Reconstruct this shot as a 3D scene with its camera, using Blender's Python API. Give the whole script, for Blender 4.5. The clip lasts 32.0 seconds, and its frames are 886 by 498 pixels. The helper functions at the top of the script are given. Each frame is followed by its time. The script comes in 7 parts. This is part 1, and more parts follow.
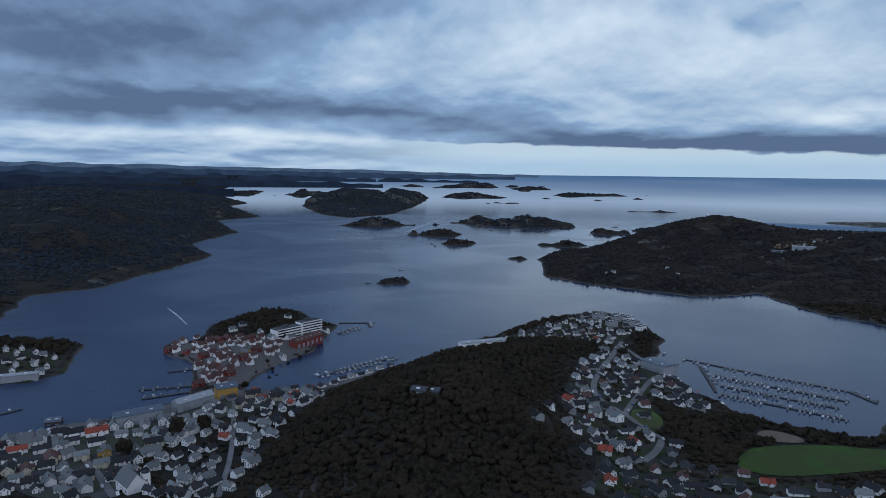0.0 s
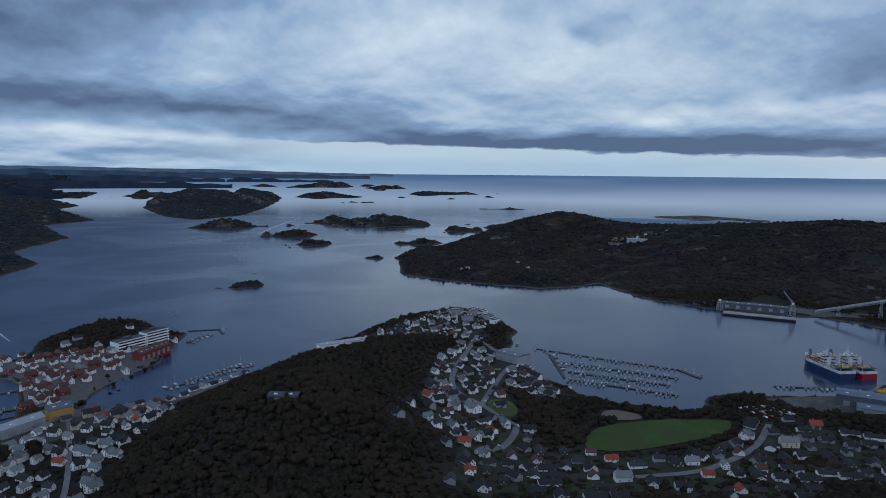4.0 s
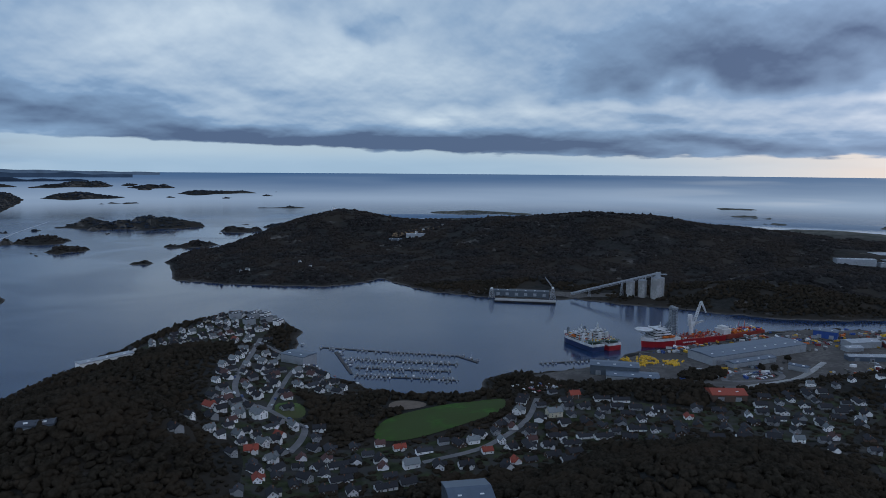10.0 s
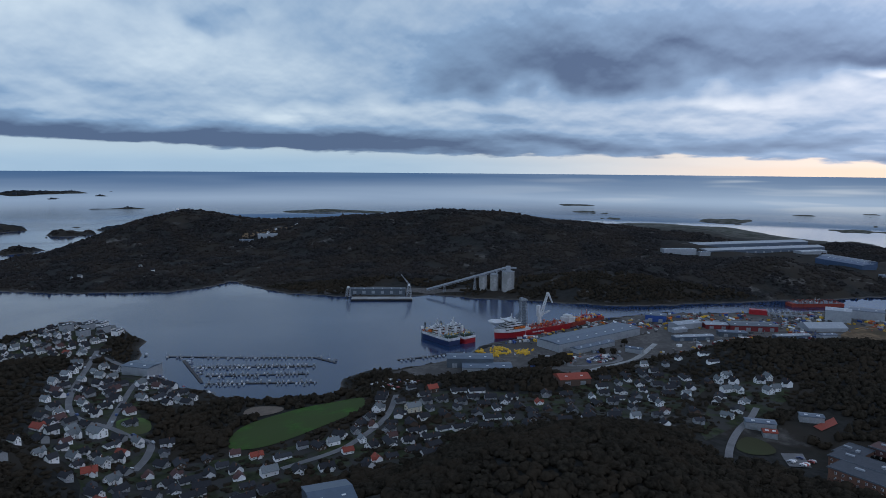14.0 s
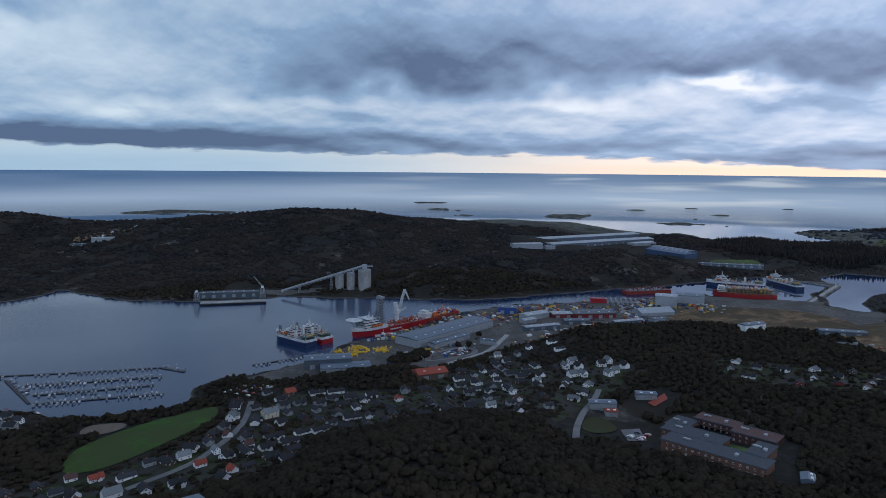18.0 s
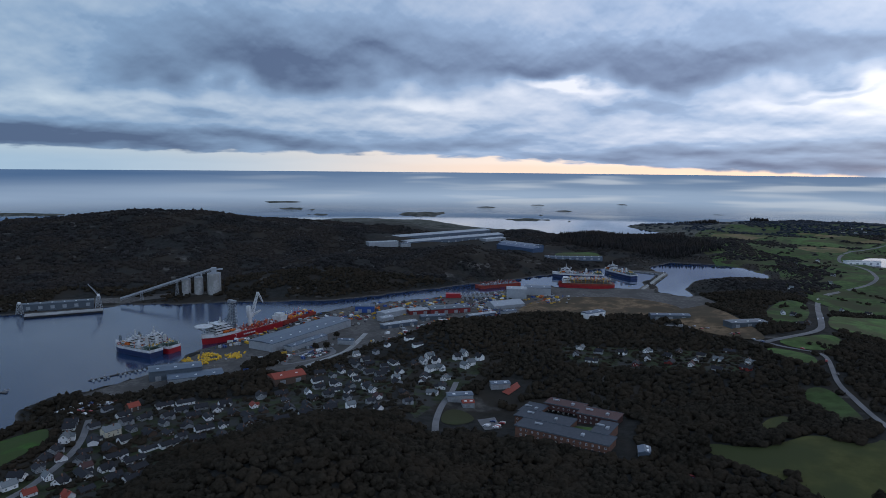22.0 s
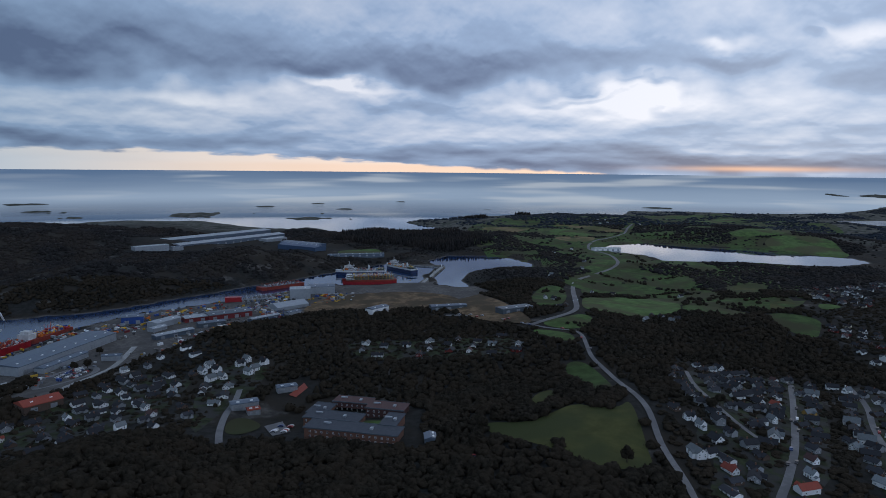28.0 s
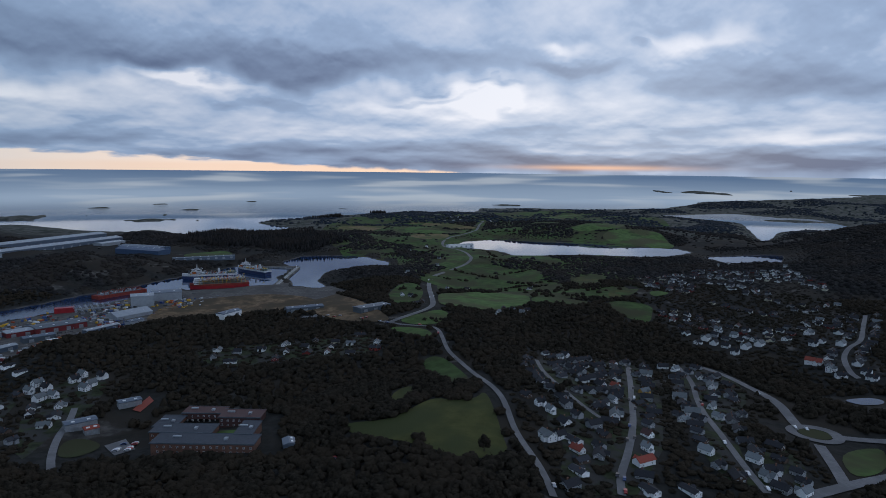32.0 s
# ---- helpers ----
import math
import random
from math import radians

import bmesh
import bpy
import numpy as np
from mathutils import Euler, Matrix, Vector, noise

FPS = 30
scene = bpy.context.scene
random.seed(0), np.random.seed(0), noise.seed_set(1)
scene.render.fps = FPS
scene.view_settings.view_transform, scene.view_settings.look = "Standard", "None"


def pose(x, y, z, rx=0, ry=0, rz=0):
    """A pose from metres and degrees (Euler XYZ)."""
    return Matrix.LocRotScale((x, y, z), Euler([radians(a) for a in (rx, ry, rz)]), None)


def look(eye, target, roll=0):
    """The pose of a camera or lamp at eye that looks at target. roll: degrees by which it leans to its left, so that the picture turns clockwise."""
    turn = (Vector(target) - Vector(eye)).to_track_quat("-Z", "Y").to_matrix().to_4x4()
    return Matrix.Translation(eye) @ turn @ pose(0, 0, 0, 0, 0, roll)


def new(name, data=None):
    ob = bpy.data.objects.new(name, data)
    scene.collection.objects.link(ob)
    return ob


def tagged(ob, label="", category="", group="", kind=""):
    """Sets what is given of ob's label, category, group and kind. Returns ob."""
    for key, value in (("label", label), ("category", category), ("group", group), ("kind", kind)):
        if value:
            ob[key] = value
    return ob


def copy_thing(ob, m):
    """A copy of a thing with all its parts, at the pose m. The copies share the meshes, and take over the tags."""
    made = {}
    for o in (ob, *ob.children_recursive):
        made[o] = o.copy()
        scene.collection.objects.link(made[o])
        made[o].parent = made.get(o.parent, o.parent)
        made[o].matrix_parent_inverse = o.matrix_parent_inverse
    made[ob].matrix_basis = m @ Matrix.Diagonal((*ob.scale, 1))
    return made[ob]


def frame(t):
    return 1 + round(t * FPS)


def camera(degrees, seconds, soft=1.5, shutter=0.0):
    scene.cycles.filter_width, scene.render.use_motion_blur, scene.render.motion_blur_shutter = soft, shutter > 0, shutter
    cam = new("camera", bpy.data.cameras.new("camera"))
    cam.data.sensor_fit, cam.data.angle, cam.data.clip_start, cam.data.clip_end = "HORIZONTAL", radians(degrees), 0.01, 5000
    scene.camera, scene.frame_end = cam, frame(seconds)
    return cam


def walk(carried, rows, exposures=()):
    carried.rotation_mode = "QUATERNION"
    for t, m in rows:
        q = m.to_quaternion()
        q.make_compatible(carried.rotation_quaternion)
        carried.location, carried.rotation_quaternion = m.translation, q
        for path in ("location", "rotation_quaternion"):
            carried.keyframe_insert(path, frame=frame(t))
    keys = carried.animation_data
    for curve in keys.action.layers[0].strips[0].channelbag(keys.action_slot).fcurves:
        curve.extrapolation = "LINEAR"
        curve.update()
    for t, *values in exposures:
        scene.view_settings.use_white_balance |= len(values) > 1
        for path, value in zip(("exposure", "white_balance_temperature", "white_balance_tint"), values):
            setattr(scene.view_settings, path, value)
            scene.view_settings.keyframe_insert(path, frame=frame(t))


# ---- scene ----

# ---------------------------------------------------------------- camera
EYE = 200.0
cam = camera(66.17, 32.0, 0.75)
ROWS = [
    (0, 0.000, -6.715, 0.561), (2, -6.033, -6.688, 0.507), (4, -12.108, -6.681, 0.465), (6, -18.207, -6.690, 0.439),
    (8, -24.314, -6.711, 0.427), (10, -30.421, -6.739, 0.429), (12, -36.523, -6.770, 0.441), (14, -42.619, -6.800, 0.460),
    (16, -48.709, -6.828, 0.483), (18, -54.797, -6.849, 0.506), (20, -60.886, -6.864, 0.526), (22, -66.977, -6.870, 0.543),
    (24, -73.073, -6.869, 0.556), (26, -79.174, -6.862, 0.567), (28, -85.274, -6.851, 0.581), (30, -91.366, -6.841, 0.605),
    (32, -97.437, -6.837, 0.649),
]


def aim(yaw, pitch, roll):
    y, p = radians(yaw), radians(pitch)
    return look((0, 0, EYE), (-math.sin(y) * math.cos(p), math.cos(y) * math.cos(p), EYE + math.sin(p)), roll)


walk(cam, [(t, aim(y, p, r)) for t, y, p, r in ROWS], [(0, 0.1), (4, 0.02), (8, -0.08), (12, -0.02), (17, 0.06), (23, -0.06), (32, -0.28)])

# ---------------------------------------------------------------- node helper


class Nodes:
    """Short hand for building node trees."""

    def __init__(self, tree, fresh=True):
        self.tree = tree
        if fresh:
            tree.nodes.clear()

    def add(self, kind, **values):
        node = self.tree.nodes.new(kind)
        for key, value in values.items():
            setattr(node, key, value)
        return node

    def link(self, a, b):
        self.tree.links.new(a, b)

    def put(self, socket, value):
        if isinstance(value, bpy.types.NodeSocket):
            self.link(value, socket)
        else:
            socket.default_value = value

    def math(self, op, a, b=0.0, c=0.0, clamp=False):
        node = self.add("ShaderNodeMath", operation=op, use_clamp=clamp)
        for socket, value in zip(node.inputs, (a, b, c)):
            self.put(socket, value)
        return node.outputs[0]

    def ramp(self, fac, lo, hi, a=0.0, b=1.0, smooth=True):
        node = self.add("ShaderNodeMapRange", interpolation_type="SMOOTHSTEP" if smooth else "LINEAR")
        for socket, value in zip(node.inputs, (fac, lo, hi, a, b)):
            self.put(socket, value)
        return node.outputs[0]

    def noise(self, vector, scale, detail=4.0, rough=0.55, distortion=0.0):
        node = self.add("ShaderNodeTexNoise")
        for key, value in (("Vector", vector), ("Scale", scale), ("Detail", detail), ("Roughness", rough), ("Distortion", distortion)):
            self.put(node.inputs[key], value)
        return node.outputs["Fac"]

    def mix(self, fac, a, b, blend="MIX"):
        node = self.add("ShaderNodeMix", data_type="RGBA", blend_type=blend)
        for socket, value in ((node.inputs[0], fac), (node.inputs[6], a), (node.inputs[7], b)):
            if isinstance(value, tuple) and len(value) == 3:
                value = (*value, 1)
            self.put(socket, value)
        return node.outputs[2]

    def position_x(self, vector):
        node = self.add("ShaderNodeSeparateXYZ")
        self.put(node.inputs[0], vector)
        return node.outputs[0]

    def combine(self, x, y, z):
        node = self.add("ShaderNodeCombineXYZ")
        for socket, value in zip(node.inputs, (x, y, z)):
            self.put(socket, value)
        return node.outputs[0]


# ---------------------------------------------------------------- sky, sun
SUN_AZ, SUN_EL = 112.0, 14.0   # degrees clockwise from +y, degrees up
world = bpy.data.worlds.new("sky")
scene.world = world
world.use_nodes = True
n = Nodes(world.node_tree)
sky = n.add("ShaderNodeTexSky", sky_type="NISHITA", sun_disc=False, sun_elevation=radians(SUN_EL), sun_rotation=radians(SUN_AZ), air_density=1.0, dust_density=1.5, ozone_density=3.0)
coord = n.add("ShaderNodeTexCoord").outputs["Generated"]
sep = n.add("ShaderNodeSeparateXYZ")
n.link(coord, sep.inputs[0])
sx, sy, sz = sep.outputs
az = n.math("MULTIPLY", n.math("ARCTAN2", sx, sy), 57.2958)
el = n.math("MULTIPLY", n.math("ARCSINE", sz), 57.2958)


def deck(lift, size, detail, rough, seed):
    """Cloud thickness by bearing and height, drawn together towards the horizon; lift looks some degrees higher up."""
    up = n.math("MULTIPLY", n.math("LOGARITHM", n.math("ADD", n.math("MULTIPLY", n.math("MAXIMUM", el, 0.0), 0.4), 1.0 + 0.4 * lift), math.e), 2.4)
    return n.noise(n.combine(n.math("MULTIPLY", az, 0.14), up, seed), size, detail, rough, 0.1)


def less_half(value):
    return n.math("SUBTRACT", value, 0.5)


broad = less_half(deck(0.0, 0.5, 3.0, 0.5, 1.3))
heaps, heaps_above = deck(0.0, 1.1, 4.0, 0.4, 4.7), deck(0.5, 1.1, 4.0, 0.4, 4.7)
fine, fine_above = deck(0.0, 3.2, 3.0, 0.45, 8.2), deck(0.2, 3.2, 3.0, 0.45, 8.2)
relief = n.math("ADD", n.math("SUBTRACT", heaps_above, heaps), n.math("MULTIPLY", n.math("SUBTRACT", fine_above, fine), 0.35))
streak = less_half(n.noise(n.combine(n.math("MULTIPLY", az, 0.05), n.math("MULTIPLY", el, 0.9), 3.7), 1.0, 4.0, 0.5, 0.2))
streak = n.math("MULTIPLY", streak, n.ramp(el, 2.5, 7.0, 1.0, 0.0))
az_r = n.math("ADD", az, n.math("ADD", n.math("MULTIPLY", broad, 8.0), n.math("MULTIPLY", less_half(heaps), 12.0)))
el_r = n.math("ADD", el, n.math("MULTIPLY", n.math("ADD", less_half(heaps), n.math("MULTIPLY", less_half(fine), 0.35)), n.ramp(el, 1.0, 9.0, 1.2, 5.5)))
# cloud banks by bearing, height, width and depth in degrees, and thickness (below nought: thin and bright)
SKY_WEST = [(-30.1, 14.64, 23.8, 9.05, 0.5), (-29.2, 5.15, 10.5, 1.33, 0.5), (-15.4, 4.96, 12.4, 1.43, 0.5), (-1.7, 3.90, 8.1, 1.24, 0.45), (-27.3, 9.04, 12.4, 2.38, 0.36), (-6.8, 12.63, 7.6, 1.43, 0.25), (-23.7, 2.48, 12.4, 0.71, -0.5), (-6.4, 2.37, 7.6, 0.43, -0.4), (9.7, 10.36, 12.4, 3.81, -0.4), (-6.8, 8.10, 5.7, 1.71, -0.2), (24.3, 11.11, 3.3, 1.19, 0.25), (20.9, 2.26, 15.7, 1.05, 0.45), (8.6, 3.00, 5.7, 0.86, 0.25), (-27.6, 1.04, 8.6, 0.24, 0.3), (26.4, 7.21, 9.5, 1.90, -0.15)]
SKY_SOUTH = [(23.5, 11.20, 3.3, 1.52, 0.1), (48.0, 8.92, 12.4, 2.62, 0.22), (55.0, 7.60, 4.8, 1.43, 0.15), (29.7, 1.87, 22.9, 0.67, 0.42), (14.8, 3.80, 3.3, 0.76, -0.22), (32.4, 4.08, 4.3, 0.95, -0.22), (53.6, 7.89, 12.4, 1.71, 0.3), (62.2, 10.60, 14.3, 2.14, 0.14), (70.8, 7.97, 7.1, 1.14, 0.22), (28.8, 9.84, 11.0, 2.86, -0.3), (43.4, 4.86, 9.5, 0.62, -0.25), (30.5, 2.07, 20.0, 0.62, 0.4), (29.8, 4.47, 5.7, 0.67, -0.2)]
SKY_HARBOUR = [(77.5, 6.15, 5.7, 0.57, -0.5), (78.7, 4.38, 7.1, 0.86, 0.15), (66.8, 4.88, 10.5, 0.86, -0.2), (55.7, 9.02, 16.7, 2.62, 0.28), (80.6, 8.16, 11.4, 1.71, 0.35), (74.4, 6.29, 2.9, 0.48, -0.5), (98.9, 4.99, 8.1, 1.24, -0.6), (62.6, 4.73, 6.2, 0.86, -0.28), (83.0, 4.66, 6.2, 0.52, 0.28), (53.4, 2.36, 10.5, 0.67, 0.2), (94.0, 1.51, 14.3, 0.62, 0.3)]
SKY_EAST = [(91.1, 8.20, 11.9, 1.62, 0.38), (72.0, 8.46, 11.9, 2.14, 0.25), (107.7, 8.08, 4.3, 0.67, 0.35), (108.0, 9.90, 2.0, 0.57, -0.5), (117.5, 9.69, 4.3, 0.95, -0.55), (114.4, 9.83, 1.4, 0.67, 0.4), (123.1, 6.57, 8.6, 1.81, 0.38), (100.4, 5.20, 9.5, 0.95, -0.2), (96.5, 5.35, 2.6, 0.3, 0.34), (103.5, 4.7, 3.2, 0.28, 0.32), (100.0, 6.3, 3.0, 0.35, 0.3), (127.1, 2.38, 5.2, 0.43, -0.4), (105.1, 0.58, 18.1, 0.76, 0.7), (127.9, 0.88, 12.4, 0.86, 0.6), (114.2, -0.14, 5.2, 0.19, -0.35), (109.7, 1.36, 2.9, 0.33, -0.3), (111.8, 3.17, 12.4, 0.43, 0.2), (73.5, 6.95, 1.9, 0.52, -0.4), (127.2, 10.40, 5.7, 1.90, 0.2)]
bulk = n.math("ADD", 0.43, n.math("ADD", n.math("MULTIPLY", broad, 0.3), n.math("ADD", n.math("MULTIPLY", streak, 0.4), n.math("MULTIPLY", less_half(heaps), 0.5))))
bulk = n.math("ADD", bulk, n.math("MULTIPLY", less_half(fine), 0.26))
bulk = n.math("MULTIPLY_ADD", relief, 1.5, bulk)
for a, e, wa, we, amount in SKY_WEST + SKY_SOUTH + SKY_HARBOUR + SKY_EAST:
    u = n.math("DIVIDE", n.math("SUBTRACT", az_r, a), wa)
    v = n.math("DIVIDE", n.math("SUBTRACT", el_r, e), we)
    r2 = n.math("ADD", n.math("MULTIPLY", u, u), n.math("MULTIPLY", v, v))
    mass = n.math("EXPONENT", n.math("MULTIPLY", r2, -1.0))
    if e > 4 and amount > 0:
        mass = n.math("ADD", n.math("MULTIPLY", mass, 0.75), n.ramp(mass, 0.25, 0.6, 0.0, 0.25))
    bulk = n.math("MULTIPLY_ADD", mass, amount * (0.66 if 55 < a < 84 and e > 4 and amount > 0 else 0.95), bulk)
base = n.math("MINIMUM", n.math("MAXIMUM", n.math("SUBTRACT", 2.1, n.math("MULTIPLY", n.math("SUBTRACT", az, 5.0), 0.03)), 1.05), n.math("SUBTRACT", 1.2, n.math("MULTIPLY", n.math("SUBTRACT", az, 60.0), 0.045)))
base = n.math("ADD", base, n.math("ADD", n.math("MULTIPLY", streak, 0.7), n.math("MULTIPLY", n.math("SUBTRACT", fine, 0.5), 0.9)))
over = n.math("SUBTRACT", el, base)
belly = n.math("DIVIDE", n.math("SUBTRACT", over, 0.3), 1.0)
belly = n.math("MULTIPLY", n.math("EXPONENT", n.math("MULTIPLY", n.math("MULTIPLY", belly, belly), -1.0)), n.math("MULTIPLY", n.ramp(az, -12.0, 15.0), n.ramp(az, 125.0, 90.0)))
bulk = n.math("MULTIPLY_ADD", belly, 0.17, bulk)
cloud = n.mix(n.ramp(bulk, -0.1, 0.54, smooth=False), (0.64, 0.77, 0.9), (0.25, 0.395, 0.61))
cloud = n.mix(n.ramp(bulk, 0.5, 1.15, smooth=False), cloud, (0.095, 0.15, 0.27))
strip = n.mix(n.ramp(az, 30.0, 80.0), (0.52, 0.67, 0.8), (0.84, 0.79, 0.7))
strip = n.mix(n.math("MULTIPLY", n.ramp(el, 0.5, 0.0), n.ramp(az, 50.0, 90.0)), strip, (0.84, 0.7, 0.55))
strip = n.mix(n.math("MULTIPLY", n.ramp(el, 1.6, 0.2), n.ramp(az, 70.0, 30.0)), strip, (0.4, 0.57, 0.75))
clear = n.math("MULTIPLY", n.ramp(over, 0.14, -0.14), n.ramp(az, -14.0, 4.0, 0.0, 0.92))
cloud = n.mix(clear, cloud, strip)
line_az, line_el = n.math("DIVIDE", n.math("SUBTRACT", az, 110.0), 6.0), n.math("DIVIDE", n.math("SUBTRACT", el, 0.1), 0.2)
line = n.math("EXPONENT", n.math("MULTIPLY", n.math("ADD", n.math("MULTIPLY", line_az, line_az), n.math("MULTIPLY", line_el, line_el)), -1.0))
cloud = n.mix(n.math("MULTIPLY", line, 0.8), cloud, (0.72, 0.5, 0.36))
blue = n.mix(1.0, sky.outputs[0], (0.035, 0.04, 0.05), "MULTIPLY")
cloud = n.mix(n.ramp(el, 15.0, 40.0, 0.0, 0.65), cloud, (0.128, 0.195, 0.33))
behind = n.math("ADD", n.math("MULTIPLY", sx, -0.87), n.math("MULTIPLY", sy, -0.5))
cloud = n.mix(n.math("MULTIPLY", n.ramp(behind, -0.05, 0.75), 0.85), cloud, n.mix(n.ramp(bulk, 0.3, 0.7), (0.76, 0.95, 1.29), (0.46, 0.6, 0.86)))
sunward = n.ramp(az, 35.0, 100.0, 1.0, 1.4)
cloud = n.mix(1.0, cloud, n.combine(n.math("MULTIPLY", sunward, n.ramp(az, 25.0, 85.0, 1.0, 1.17)), sunward, n.math("MULTIPLY", sunward, n.ramp(az, 0.0, 100.0, 1.0, 0.95))), "MULTIPLY")
look_up = n.mix(0.92, blue, cloud)
back = n.add("ShaderNodeBackground")
n.link(look_up, back.inputs[0])
out = n.add("ShaderNodeOutputWorld")
n.link(back.outputs[0], out.inputs[0])
scene.view_settings.exposure = 0.0

sun = new("sun", bpy.data.lights.new("sun", "SUN"))
sun.data.energy, sun.data.angle, sun.data.color = 0.15, radians(25), (1.0, 0.9, 0.78)
sun.matrix_world = look((0, 0, 900), (-math.sin(radians(SUN_AZ)) * 900, -math.cos(radians(SUN_AZ)) * 900, 900 - 900 * math.tan(radians(25))))

# ---------------------------------------------------------------- plan of land and water, in metres


def swell(r):
    """The far sea and land lift gently, so that the horizon stands where the eye meets it."""
    return 163.0 * np.clip((r - 3000) / 1900, 0, None) ** 2


NEAR_SHORE = [(-333, 456), (-327, 484), (-307, 493), (-294, 508), (-263, 521), (-236, 547), (-221, 576), (-235, 624), (-259, 684), (-292, 704), (-312, 745), (-285, 766), (-285, 799), (-293, 840), (-279, 882), (-249, 942), (-195, 929), (-164, 871), (-132, 853), (-144, 761), (-140, 727), (-165, 687), (-181, 618), (-178, 592), (-134, 597), (-109, 614), (-78, 643), (-48, 679), (-14, 718), (10, 745), (56, 790), (84, 842), (128, 890), (180, 912), (230, 908), (263, 854), (266, 791), (228, 715), (205, 672), (228, 655), (229, 608), (243, 555), (268, 526), (305, 500), (335, 501), (361, 526), (397, 528)]
QUAY_LINE = [(411, 515), (470, 504), (508, 505), (542, 525), (677, 509), (773, 512), (850, 485), (905, 440), (967, 392), (1032, 341), (1096, 314), (1129, 280), (1110, 253), (1146, 175), (1168, 122)]
BASIN = [(1219, 137), (1366, 125), (1357, 189), (1415, 202), (1354, 245), (1248, 311)]
FAR_SHORE = [(1174, 347), (1092, 412), (1006, 457), (918, 505), (850, 555), (805, 632), (742, 716), (705, 790), (678, 800), (594, 870), (552, 918), (535, 958), (531, 1035), (524, 1115), (459, 1082), (401, 1077), (354, 1116), (262, 1183), (194, 1260), (209, 1412), (213, 1511), (264, 1650), (330, 1640), (403, 1745), (539, 1922), (617, 1992), (632, 2291)]
BACK_COAST = [(686, 2348), (898, 2454), (1104, 2282), (1256, 2239), (1697, 2126), (1900, 1812), (1990, 1500), (2120, 1400), (2270, 1325), (2312, 1034), (2149, 816), (2069, 653), (2008, 497), (2028, 356), (2130, 232), (2323, 156), (2240, 185), (2300, 245), (2438, 336), (2760, 115), (3024, -201), (2972, -516), (3240, -602), (3254, -831), (3152, -1114), (3168, -1505), (3402, -1833), (3393, -2063)]
OPEN_SEA = [(3300, -2700), (3350, -3600), (6500, -6500), (6500, -1500), (6500, 3000), (3500, 6500), (-900, 6500)]
WEST_COAST = [(-1311, 3955), (-1052, 4032), (-1079, 3770), (-1244, 3749), (-993, 3470), (-1050, 3285), (-740, 2755), (-863, 2499), (-628, 2076), (-660, 1757), (-522, 1534), (-531, 1307), (-558, 1208), (-557, 1114), (-628, 1029), (-605, 960), (-575, 866), (-581, 792), (-1500, 600), (-1500, 250)]
LAGOON = [(1229, 120), (1344, 112), (1430, 152), (1523, 119), (1533, 47), (1535, -13), (1430, -71), (1371, -65), (1369, 5), (1293, 59), (1192, 64), (1119, 46), (1146, 103)]
LAKE_A = [(1804, -274), (1888, -393), (1816, -483), (1777, -589), (1683, -711), (1640, -813), (1560, -818), (1485, -713), (1500, -598), (1519, -518), (1512, -366), (1609, -343), (1678, -260)]
LAKE_B = [(2863, -1334), (2884, -1708), (2688, -1798), (2623, -1909), (2275, -1804), (2061, -1650), (1951, -1501), (2143, -1541), (2064, -1384), (1740, -1123), (2065, -1286), (2423, -1465), (2649, -1395)]
LAKE_C = [(1469, -800), (1495, -920), (1501, -1018), (1378, -932), (1367, -804)]
POND = [(487, -393), (492, -417), (477, -421), (462, -407), (462, -388), (476, -388)]
FAR_LAND = [(-709, 3417), (-522, 2925), (-387, 2739), (-233, 2967), (-120, 3623), (-80, 3899), (-287, 4082), (-625, 4080), (-745, 3745)]
WEST_ISLET = [(-520, 560), (-420, 600), (-385, 618), (-372, 638), (-380, 680), (-400, 740), (-420, 760), (-500, 770), (-640, 720)]
# islands: x, y, half width, height
ISLANDS = [(-7, 1998, 63, 18), (33, 1791, 45, 12), (124, 2464, 86, 18), (337, 2369, 131, 28), (513, 2120, 53, 16), (-82, 1170, 27, 8), (171, 1498, 22, 6), (318, 1763, 49, 10), (-237, 2326, 101, 27), (138, 3862, 212, 34), (169, 4340, 180, 30), (805, 3962, 175, 8), (527, 4244, 142, 8), (362, 3630, 52, 6), (1022, 3189, 83, 6), (-213, 4362, 87, 18), (-724, 3881, 164, 26)]
SKERRIES = [(1673, 2573, 184, 15), (2877, 2085, 89, 6), (2591, 1878, 59, 8), (2583, 1180, 113, 9), (2502, 718, 61, 10), (2594, 1787, 47, 8), (2374, 1550, 38, 5), (2084, 600, 41, 9), (2806, 744, 48, 7), (3098, 720, 48, 8), (2865, 507, 44, 6), (3549, 524, 30, 6), (3150, 1097, 55, 6), (3393, -755, 70, 11), (3224, 54, 32, 5), (3375, 904, 29, 6), (2506, -1727, 101, 12), (3683, -2017, 140, 3), (3280, -2701, 141, 3)]
SKERRIES = [(x, y, w, h * 0.55) for x, y, w, h in SKERRIES]
